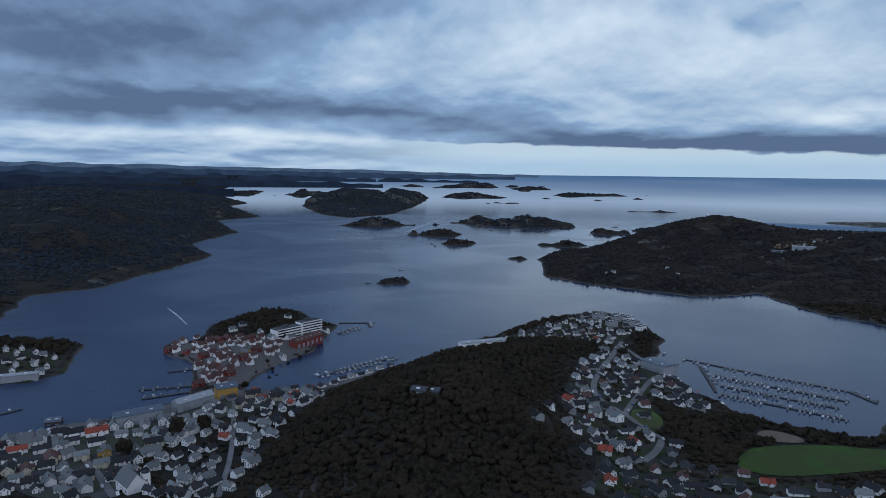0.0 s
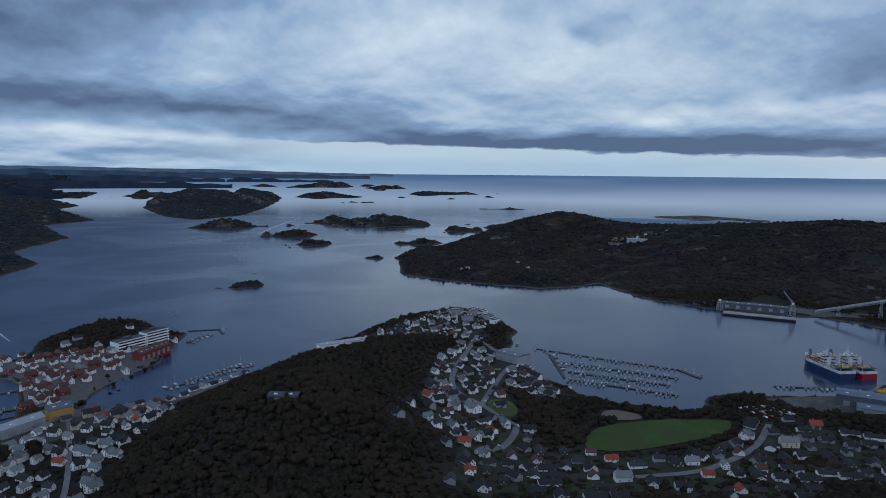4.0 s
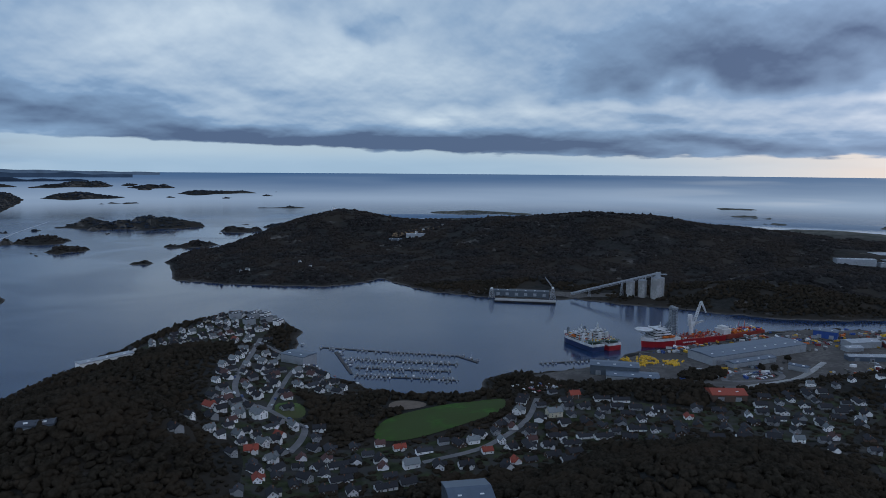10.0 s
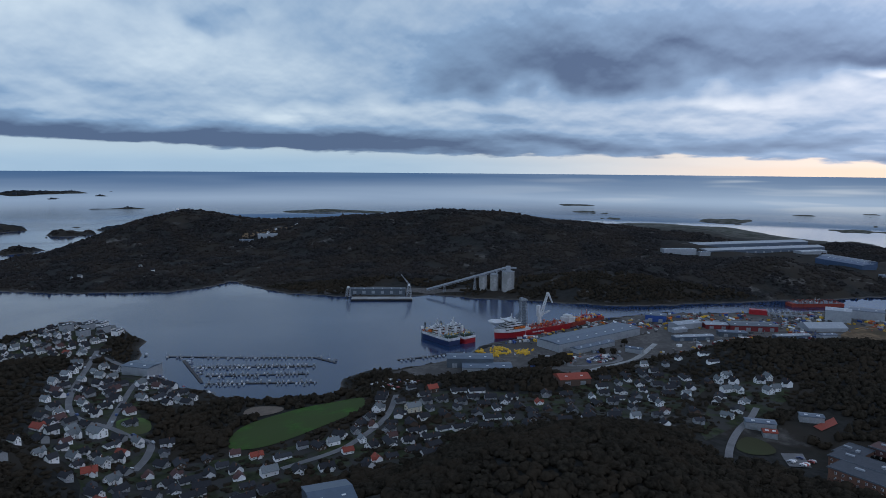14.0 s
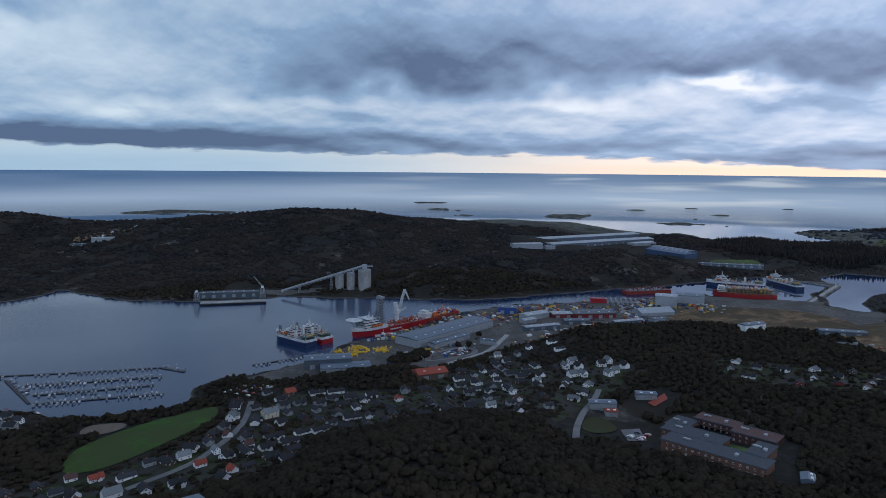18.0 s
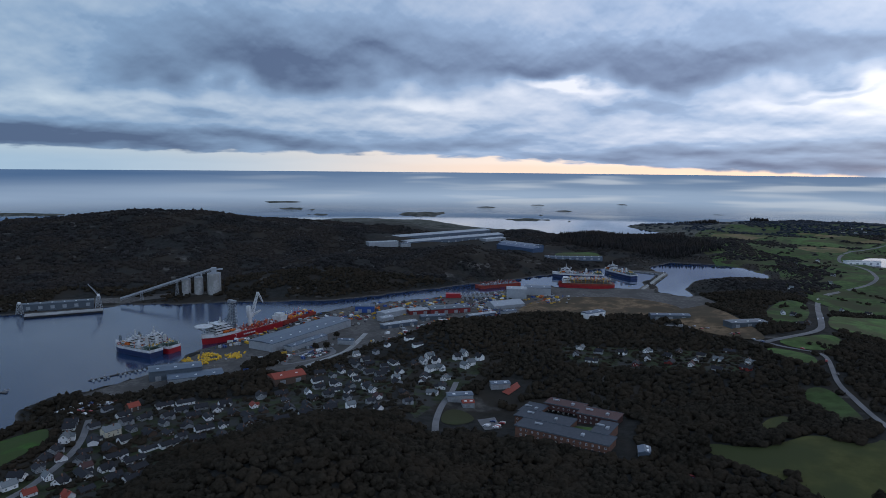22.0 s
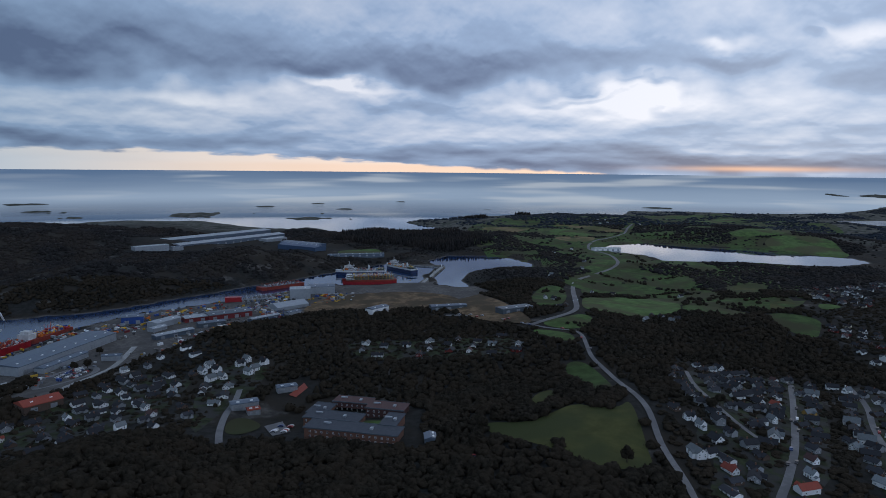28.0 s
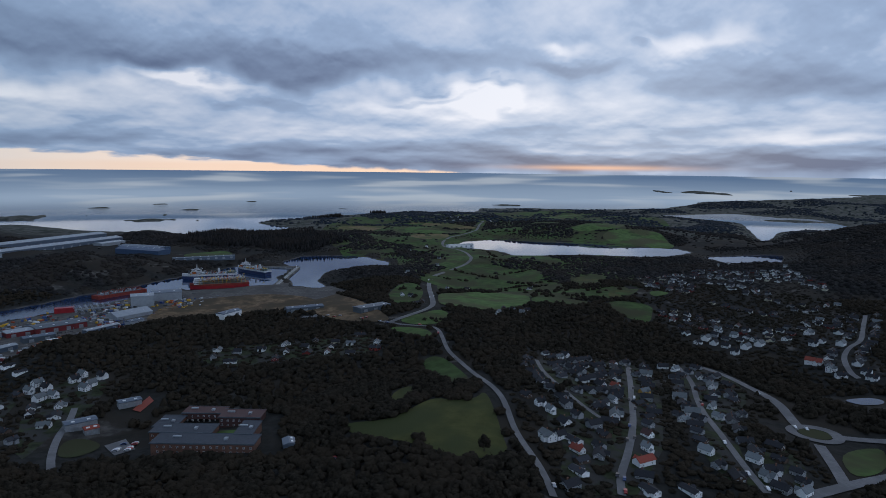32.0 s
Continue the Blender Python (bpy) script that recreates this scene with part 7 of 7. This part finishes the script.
def goods_material():
    """Painted boxes, each in one of a few yard colours."""
    m = material("yard_goods", (0.3, 0.3, 0.3), 0.6, vary=0.15, scale=1.0)
    n = Nodes(m.node_tree, False)
    b = next(q for q in n.tree.nodes if q.type == "BSDF_PRINCIPLED")
    ramp = n.add("ShaderNodeValToRGB")
    ramp.color_ramp.interpolation = "CONSTANT"
    stops = ramp.color_ramp.elements
    for k, c in enumerate(((0.4, 0.4, 0.4), (0.07, 0.07, 0.075), (0.45, 0.27, 0.03), (0.2, 0.19, 0.18), (0.03, 0.07, 0.2), (0.5, 0.5, 0.5), (0.3, 0.06, 0.02), (0.12, 0.11, 0.1), (0.16, 0.17, 0.19), (0.05, 0.05, 0.05))):
        e = stops[k] if k < 2 else stops.new(k / 10)
        e.position, e.color = k / 10, (*c, 1)
    n.link(n.add("ShaderNodeNewGeometry").outputs["Random Per Island"], ramp.inputs[0])
    n.link(ramp.outputs[0], b.inputs["Base Color"])
    return m


V, F = [], []
CUBE = np.array([(x, y, z) for x in (-0.5, 0.5) for y in (-0.5, 0.5) for z in (0, 1)], float)
SIDES = np.array([(0, 1, 3, 2), (6, 7, 5, 4), (4, 5, 1, 0), (2, 3, 7, 6), (1, 5, 7, 3)])
rows_of_goods = [(x0 + r.gauss(0, sx_), y0 + r.gauss(0, sy_ * 1.1)) for x0, y0, sx_, sy_ in YARD_SPOTS for k in range(70)]
for x, y in rows_of_goods:
    if inside_by(FLAT, np.array([x]), np.array([y]))[0] > -4 or shore_distance(np.array([x]), np.array([y]))[0] < 4:
        continue
    size = np.array((r.uniform(1.2, 6.5), r.uniform(1.0, 2.6), r.uniform(0.6, 2.4)))
    a = radians(-25 + r.choice((0, 90)) + r.uniform(-12, 12))
    c = CUBE * size
    F.append(SIDES + len(V) * 8)
    V.append(np.c_[c[:, 0] * math.cos(a) - c[:, 1] * math.sin(a) + x, c[:, 0] * math.sin(a) + c[:, 1] * math.cos(a) + y, c[:, 2] + float(gz(x, y)) + 0.3])
tagged(mesh_object("yard_goods", np.vstack(V).tolist(), np.vstack(F).tolist(), goods_material()), "many small painted boxes, pipes and pallets in the works yard", "goods", kind="stuff")

# ---------------------------------------------------------------- marinas


WET_TIMBER = material("wet_timber", (0.07, 0.066, 0.064), 0.85, vary=0.25, scale=1.0)
BREAKWATER = material("dark_concrete", (0.09, 0.088, 0.085), 0.85, vary=0.25, scale=0.5)
GEL = material("gelcoat", (0.42, 0.44, 0.46), 0.35, vary=0.1, scale=1.0, random_tint=0.8)


def build_boat(L, motor, label):
    ob = tagged(new("boat"), label, "boat")
    B = L * 0.32
    part("hull", hull_mesh(L, B, -0.3, 0.9, 0.25, fine=0.5, sheer=0.35), GEL, ob)
    if motor:
        part("cover", boxes([(-L * 0.28, 0, 0.85, L * 0.36, B * 0.86, 0.35)]), NAVY if L < 5.8 else METAL_DARK, ob, "dark canvas cover")
        part("cabin", boxes([(L * 0.04, 0, 0.95, L * 0.36, B * 0.66, 0.55), (L * 0.0, 0, 1.5, L * 0.2, B * 0.56, 0.35)]), GEL, ob)
        part("windscreen", boxes([(L * 0.0, 0, 1.55, L * 0.21, B * 0.58, 0.2)]), GLASS, ob)
        part("engine", boxes([(-L * 0.52, 0, 0.2, 0.5, 0.5, 1.1)]), BLACK, ob)
    else:
        part("cabin", boxes([(0, 0, 1.0, L * 0.35, B * 0.5, 0.5)]), WHITE, ob)
        part("mast", tube(0.09, 0.06, 1, L * 1.25, L * 0.05, 0, 6), STEEL, ob)
        part("boom", beam((L * 0.05, 0, 2.2), (-L * 0.38, 0, 2.2), 0.22), BLUE, ob, "boom with furled sail")
        part("cockpit", boxes([(-L * 0.3, 0, 0.85, L * 0.25, B * 0.5, 0.3)]), TIMBER, ob)
    return ob


BOATS = {}


def boat_at(x, y, turn, L, motor, group):
    key = (L, motor)
    if key not in BOATS:
        BOATS[key] = build_boat(L, motor, "white motor boat moored at a pontoon" if motor else "white sailing boat with bare mast at a pontoon")
        ob = BOATS[key]
        ob.matrix_basis = pose(x, y, 0.05, 0, 0, turn)
    else:
        ob = copy_thing(BOATS[key], pose(x, y, 0.05, 0, 0, turn))
    ob["group"] = group
    return ob


def pontoon(a, b, width, boats, group, r, sides=(-1, 1), breakwater=False):
    """A floating walkway with boats on its sides."""
    a, b = Vector((*a, 0)), Vector((*b, 0))
    d = b - a
    turn = math.degrees(math.atan2(d.y, d.x))
    ob = thing("breakwater" if breakwater else "pontoon", a.x, a.y, 0, turn, "dark stone-topped floating breakwater" if breakwater else "narrow grey timber floating pontoon", "pontoon", group)
    part("deck", boxes([(d.length / 2, 0, 0.35, d.length, width, 0.35)]), BREAKWATER if breakwater else WET_TIMBER, ob)
    first = part("float", boxes([(0, 0, -0.4, d.length / 10, width * 0.9, 0.75)]), BLACK, ob)
    first.matrix_basis = pose(0.5 * d.length / 8, 0, 0)
    for k in range(1, 8):
        copy_part("float", first, ob, pose((k + 0.5) * d.length / 8, 0, 0))
    for k in range(int(d.length / 12)):
        part("pile", tube(0.25, 0.25, -3, 2.4, k * 12 + 3, width / 2 + 0.3, 6), TIMBER, ob)
    if not boats:
        return
    e = d.normalized()
    nrm = Vector((-e.y, e.x, 0))
    step = d.length / boats
    for k in range(boats):
        for s_ in sides:
            if r.random() < 0.2:
                continue
            L_ = r.choice((4.5, 5.0, 5.5, 6.0, 7.5))
            p = a + e * (k + 0.5 + r.uniform(-0.15, 0.15)) * step + nrm * s_ * (width / 2 + L_ / 2 + 0.4)
            boat_at(p.x, p.y, turn + 90 * s_ + (180 if r.random() < 0.3 else 0) + r.uniform(-4, 4), L_, r.random() < 0.8, group)


r = random.Random(5)
MAR = "boats of the large marina"
pontoon((258, 710), (313, 658), 2.6, 14, MAR, r, (-1,), True)
pontoon((313, 658), (374, 606), 2.6, 18, MAR, r, (-1,), True)
pontoon((374, 606), (380, 574), 2.6, 3, MAR, r, (1,), True)
pontoon((267, 651), (358, 577), 2.0, 28, MAR, r)
pontoon((261, 618), (339, 560), 2.0, 24, MAR, r)
pontoon((251, 595), (331, 532), 2.0, 24, MAR, r)
pontoon((266, 683), (250, 600), 2.6, 10, MAR, r, (1,))
QUAYB = "boats of the town harbour"
pontoon((-119, 635), (-50, 706), 2.2, 18, QUAYB, r)
pontoon((-134, 865), (-98, 867), 3.0, 0, QUAYB, r, (), True)
pontoon((-98, 867), (-91, 842), 2.2, 4, QUAYB, r, (1,))
pontoon((-125, 805), (-105, 841), 2.0, 5, QUAYB, r)
pontoon((-272, 590), (-225, 604), 2.2, 5, QUAYB, r)
pontoon((-259, 566), (-221, 588), 2.2, 6, QUAYB, r, (1,))
pontoon((-268, 644), (-247, 654), 2.0, 2, QUAYB, r)
pontoon((434, 540), (508, 515), 2.6, 16, "boats at the small quay", r, (-1,))
pontoon((-355, 527), (-345, 540), 2.0, 1, QUAYB, r)
boat_at(-82, 1330, 20, 10.5, True, QUAYB)
boat_at(245, 730, 60, 10.5, True, MAR)
boat_at(-210, 1880, 70, 10.5, True, QUAYB)
boat_at(-90, 1240, 10, 9.0, True, QUAYB)
cargo = thing("cargo_ship", 1190, 3010, float(swell(np.hypot(1190, 3010))), 10, "small dark cargo ship far out at sea", "ship")
part("hull", hull_mesh(55, 10, -1, 4, 0.1), NAVY, cargo)
part("deck_house", boxes([(-20, 0, 4, 9, 8, 9)]), WHITE, cargo)
part("hatch", boxes([(4, 0, 4, 34, 7, 1.6)]), RUST_RED, cargo)

# ---------------------------------------------------------------- houses by district
drape("court", [(514, 165), (540, 160), (530, 154), (510, 158)], ROOFS["rust"][0], 0.7, 5, "small orange sports court", "court", 0)
hall("club_house", 481, 189, 20, 9, 5, -58, WALLS["grey"][0], METAL_BLUE, "grey club building with flat roof", "building", 0.6)
hall("club_house", 473, 179, 9, 7, 3.5, -58, WALLS["grey"][0], ROOFS["rust"][0], "small annex with orange-red roof", "building", 1)
hall("nursery_school", 524, 170, 16, 8, 4, -60, WALLS["grey"][0], METAL_BLUE, "low grey building beside an orange court", "building", 0.6)
drape("pavement", [(448, 162), (461, 153), (433, 138), (422, 147)], ASPHALT, 0.55, 6, "asphalt car park beside the school", "car park", 0)
hall("isle_hall", 745, 1395, 44, 16, 6, -30, METAL_PALE, METAL_PALE, "pale flat-roofed hall on the wooded island", "building", 0.6)
hall("isle_hall", 700, 1410, 30, 10, 4, -30, METAL_DARK, METAL_BLUE, "low dark building on the wooded island", "building", 0.5)
drape("field", [(700, 1430), (790, 1405), (850, 1440), (800, 1480), (720, 1470)], DRY, 1.0, 14, "bare gravelly clearing on the island", "clearing")
hall("lake_works", 1682, -262, 70, 18, 7, -70, WHITE, METAL_PALE, "white low works by the lake", "building", 1)
hall("garage", 806, -20, 44, 16, 5, -55, METAL_DARK, METAL_DARK, "dark low garage at the road junction", "building", 0.5)
hall("shed", 402, 40, 10, 7, 4, 10, METAL_BLUE, METAL_BLUE, "small blue-grey shed beside the school", "shed")
hall("hamlet_quay_house", -397, 612, 40, 9, 5, 22, WALLS["grey"][0], METAL_PALE, "long low grey quay building of the hamlet", "building", 1)
FOAM = material("foam", (0.45, 0.48, 0.52), 0.6, vary=0.3, scale=0.05, patch=0.02)
for line, w_ in (([(-123, 2129), (-100, 2240), (-79, 2391), (13, 2827)], 7), ([(-434, 1908), (-293, 1906), (-223, 1852)], 3.5), ([(-392, 951), (-360, 905), (-325, 848)], 2)):
    P = rounded(line, 3, False)
    T = np.gradient(P, axis=0)
    T /= np.linalg.norm(T, axis=1)[:, None]
    taper = w_ * np.sin(np.linspace(0.25, 3.0, len(P)))[:, None] / 2
    N_ = np.stack([-T[:, 1], T[:, 0]], -1) * taper
    V = np.concatenate([np.c_[P + N_, np.full(len(P), 0.06)], np.c_[P - N_, np.full(len(P), 0.06)]])
    k_ = len(P)
    tagged(mesh_object("wake", V.tolist(), [(i_, i_ + 1, k_ + i_ + 1, k_ + i_) for i_ in range(k_ - 1)], FOAM), "pale foam wake of a passing boat", "wake", kind="structure")
made = 0
for plots, group, turn in STREETS:
    for k, (x, y, kind) in enumerate(plots):
        r_ = random.Random(x * 7919 + y)
        joined = group in ("white terraced houses on the ridge", "houses of the lake suburb", "villas on the harbour peninsula") or (group == "houses of the harbour peninsula" and k > 13)
        if group in ("houses of the east lanes", "houses along the east road") and kind in "wcl" and r_.random() < 0.5:
            kind = r_.choice("gbg")
        if group in ("houses above the harbour works", "houses below the sports field") and kind in "wclt" and r_.random() < 0.45:
            kind = r_.choice("gbgbc")
        house_at(KINDS[kind][k % len(KINDS[kind])], x, y, turn + r_.choice((0, 0, 180, 90, 270) if kind not in "lRd" else (90, 270, 90, 0)) + r_.uniform(-4, 4), group, joined)
        TAKEN.append((x, y, 5.2))
TOWN_BLOCKS = [(10, 20, 6.4, 3.4, "white", "slate"), (10, 18, 6.2, 3.4, "cream", "dark"), (9, 14, 6.0, 3.2, "white", "dark"), (9, 15, 5.6, 3.2, "white", "slate")]
settle_houses(TOWN_CORE, 9.5, 33, TOWN_BLOCKS, "houses of the old town", 0, 1, lane=12.5, road_gap=2)
settle_houses([(-290, 704), (-254, 681), (-218, 592), (-194, 592), (-192, 645), (-178, 700), (-168, 735), (-204, 768), (-257, 749), (-299, 732)], 10.5, 55, KINDS["q"] + KINDS["q"] + KINDS["x"], "houses of the harbour peninsula", 0, 2, lane=15)
settle_houses(TOWN, 11, 62, KINDS["w"] * 2 + KINDS["c"], "houses on the slope above the old town", 0, 31, road_gap=3)
settle_houses(HILL_STREET, 12.5, 25, KINDS["w"] + KINDS["c"] + KINDS["g"] + KINDS["m"], "houses of the hill street", 0, 32, road_gap=3)
settle_houses(FIELD_STREET, 15.5, -12, KINDS["g"] + KINDS["b"] + KINDS["c"] + KINDS["l"], "houses below the sports field", 0, 33)
settle_houses(HARBOUR_STREET, 15.5, -35, KINDS["g"] * 3 + KINDS["b"] * 3 + KINDS["c"] + KINDS["l"], "houses above the harbour works", 0, 34)
settle_houses(WEST_HAMLET, 15, 40, TALL_W, "white houses of the western hamlet", 0, 4)
settle_houses(HEADLAND, 11.5, 20, TALL_W * 2 + MIX, "houses on the headland", 0, 5)
settle_houses(RIDGE_STREET, 21, 10, LOW, "houses on the ridge", 0, 9)
settle_houses(HOLLOW, 22, -5, LOW, "houses in the wooded hollow", 0, 10)
settle_houses(LAKE_SUBURB, 17, 35, LOW + COTTAGES, "houses of the lake suburb", 0, 14, patchy=True)


def line_houses(line, gap, kinds, group, seed, sides=(-1, 1), offset=10.5):
    """Houses in a row along a lane, gables to the street."""
    r = random.Random(seed)
    P = rounded(line, 3, False)
    run = np.r_[0, np.cumsum(np.hypot(*np.diff(P, axis=0).T))]
    for k in range(int(run[-1] / gap)):
        for q in sides:
            d = (k + 0.5 + r.uniform(-0.2, 0.2)) * gap
            x, y = np.interp(d, run, P[:, 0]), np.interp(d, run, P[:, 1])
            x2, y2 = np.interp(d + 4, run, P[:, 0]), np.interp(d + 4, run, P[:, 1])
            a = math.atan2(y2 - y, x2 - x)
            off = offset + r.uniform(-1, 4)
            x, y = float(x - q * off * math.sin(a)), float(y + q * off * math.cos(a))
            far = all(line_distance(other, np.array([x]), np.array([y]))[0] > width / 2 + 6 for other, width in ROADS)
            if far and free(x, y, 5.2) and r.random() < 0.88:
                TAKEN.append((x, y, 5.2))
                house_at(r.choice(kinds), x, y, math.degrees(a) + r.choice((0, 90, 90, 180)) + r.uniform(-5, 5), group, True)


for line, seed in ((LANE_A, 51), (LANE_B, 52), (LANE_C, 53), (LANE_D, 54), (SPUR, 58), (HILL_ROAD, 59)):
    line_houses(line, 13.0, KINDS["g"] + KINDS["b"] * 2 + KINDS["c"] + KINDS["s"], "houses along the lanes", seed)
settle_houses(EAST_LANES, 16, 24, KINDS["g"] + KINDS["b"] + KINDS["c"], "houses of the east lanes", 0, 61)
settle_houses(EAST_ROAD, 15, 30, KINDS["g"] + KINDS["b"] * 2 + KINDS["c"], "houses along the east road", 0, 62)
settle_houses(CORNER, 14, 30, KINDS["g"] + KINDS["b"], "houses along the east road", 0, 63)
FARMS = [(1195, -93), (848, -77), (859, -86), (1041, -144), (1085, -182), (1061, -198), (792, -172), (826, -186), (819, -196), (803, -204), (817, -214), (2403, -342), (2368, -362), (2385, -381), (2327, -308), (2279, -333), (2301, -360), (2154, -427), (2226, -448), (2131, -446), (1614, -130), (1673, -177), (1516, -173), (1442, -180), (1344, -164), (1064, -282), (1093, -300), (914, -64), (905, -75), (1251, -671), (1311, -746), (1326, -779), (1240, -801), (1185, -811), (1123, -493), (1036, -474)]
for k, (x, y) in enumerate(FARMS):
    house_at(LOW[k % 5] if k % 3 else TALL_W[0], x, y, 37 * k % 180, "scattered farmhouses", True)
ISLE_HOUSES = [(305, 1250), (320, 1262), (420, 1200), (760, 1420), (790, 1440), (850, 1450), (-430, 1900), (-400, 3050), (-420, 3090), (430, 1290)]
for k, (x, y) in enumerate(ISLE_HOUSES):
    house_at(TALL_W[k % 3], x, y, 41 * k % 180, "lone houses across the fjord", True)
join_houses("many small timber houses of the farther districts")

# ---------------------------------------------------------------- cars
CAR_PAINT = [material(n_, c, 0.35, 0.2, vary=0.04, spec=0.6) for n_, c in (("white_car", (0.7, 0.7, 0.7)), ("black_car", (0.03, 0.03, 0.035)), ("silver_car", (0.35, 0.36, 0.38)), ("blue_car", (0.03, 0.06, 0.16)), ("red_car", (0.3, 0.03, 0.03)))]
CARS = {}


def car_at(x, y, turn, k, group):
    z = float(gz(x, y)) + 0.62
    if k in CARS:
        return copy_thing(CARS[k], pose(x, y, z, 0, 0, turn))
    ob = thing("car", x, y, z, turn, ("white", "black", "silver", "dark blue", "red")[k] + " parked hatchback car", "car", group)
    bm = bmesh.new()
    side = [(-2.15, 0.35), (2.15, 0.35), (2.15, 0.75), (1.2, 0.9), (0.6, 1.42), (-1.5, 1.42), (-2.1, 0.95)]
    lo = [bm.verts.new((px, -0.86, pz)) for px, pz in side]
    hi = [bm.verts.new((px, 0.86, pz)) for px, pz in side]
    for i_ in range(7):
        bm.faces.new((lo[i_], lo[(i_ + 1) % 7], hi[(i_ + 1) % 7], hi[i_]))
    bm.faces.new(lo[::-1])
    bm.faces.new(hi)
    bmesh.ops.recalc_face_normals(bm, faces=bm.faces)
    part("body", bm, CAR_PAINT[k], ob)
    part("glazing", boxes([(-0.4, 0, 0.95, 1.9, 1.76, 0.36)]), GLASS, ob)
    for wx_ in (-1.35, 1.35):
        for q in (-1, 1):
            bm = bmesh.new()
            bmesh.ops.create_cone(bm, cap_ends=True, segments=10, radius1=0.33, radius2=0.33, depth=0.22, matrix=pose(wx_, q * 0.8, 0.33, 90))
            part("wheel", bm, BLACK, ob)
    CARS[k] = ob
    return ob


r = random.Random(31)
for line, width, count in ((LANE_A, 7, 12), (HILL_ROAD, 7, 12), (RING_ROAD, 10, 3), (VALLEY_ROAD, 8, 4), (COAST_ROAD, 9, 4), (MARINA_ROAD, 8, 8), (CHURCH_STREET, 8, 5), (LANE_C, 7, 6), (WORKS_ROAD, 8, 10), (CROSS_ROAD, 6, 5)):
    P = rounded(line, 2, False)
    for k in range(count):
        i_ = r.randrange(len(P) - 1)
        f = r.random()
        a, b = P[i_], P[i_ + 1]
        d = (b - a) / (np.hypot(*(b - a)) + 1e-9)
        p = a + (b - a) * f + np.array([d[1], -d[0]]) * (width / 2 - 1.6) * r.choice((-1, 1))
        car_at(float(p[0]), float(p[1]), math.degrees(math.atan2(d[1], d[0])), r.randrange(5), "cars on the roads")
LOTS = [(372, 468, 12, 5, 8), (441, 150, 7, 2, 14), (478, 128, 6, 1, 12), (-290, 480, 14, 3, 20), (590, 400, 12, 3, 14), (375, 20, 7, 2, 10), (222, 640, 7, 2, 12), (760, 340, 12, 2, 14)]
for x, y, nx, ny, step in LOTS:
    for i_ in range(nx):
        for j_ in range(ny):
            if r.random() < 0.7:
                car_at(x + (i_ - nx / 2) * 2.7, y + (j_ - ny / 2) * 7.5, 90 + r.uniform(-4, 4), r.choice((0, 0, 1, 2, 2, 3, 4)), "parked cars")

# ---------------------------------------------------------------- single trees
TREE_SITES = [(-190, 470), (-172, 476), (-214, 440), (-176, 590), (-160, 640), (-168, 655), (-176, 668), (-158, 680), (-150, 700), (-146, 715), (-165, 632), (440, -140), (455, -150), (352, -70), (610, 395), (600, 402), (655, 410), (220, 668), (230, 662), (385, 12), (415, 8), (436, 0)]
bark = material("bark", (0.05, 0.04, 0.03), 0.9, vary=0.3, scale=2.0)
tree_kinds = []
for k, (x, y) in enumerate(TREE_SITES):
    z = float(gz(x, y)) + 0.3
    size = 0.5 if 3 < k < 11 else (1.35 if k < 3 else 0.9)
    m = pose(x, y, z, 0, 0, 73 * k % 360) @ Matrix.Diagonal((size, size, size, 1))
    if k >= 3:
        ob = copy_thing(tree_kinds[k % 3], pose(0, 0, 0))
        ob.matrix_basis = m
        continue
    ob = tagged(new("tree"), "round dark broadleaf tree among houses", "tree", "single trees")
    ob.matrix_basis = m
    bm = tube(0.45, 0.2, -1, 5, sides=8)
    for q in range(5):
        a = q * 1.3 + k
        beam((0, 0, 3 + 0.3 * q), (2.4 * math.cos(a), 2.4 * math.sin(a), 6.5 + 0.4 * q), 0.18, bm)
    part("trunk", bm, bark, ob)
    T, F = tree_shape(70 + k, 9, 2, 420, 0.035)
    crown = triangles("crown", T * np.array((8.5, 8.5, 9.0)) + np.array((0, 0, 1.6)), F, LEAF)
    crown.parent = ob
    tree_kinds.append(ob)
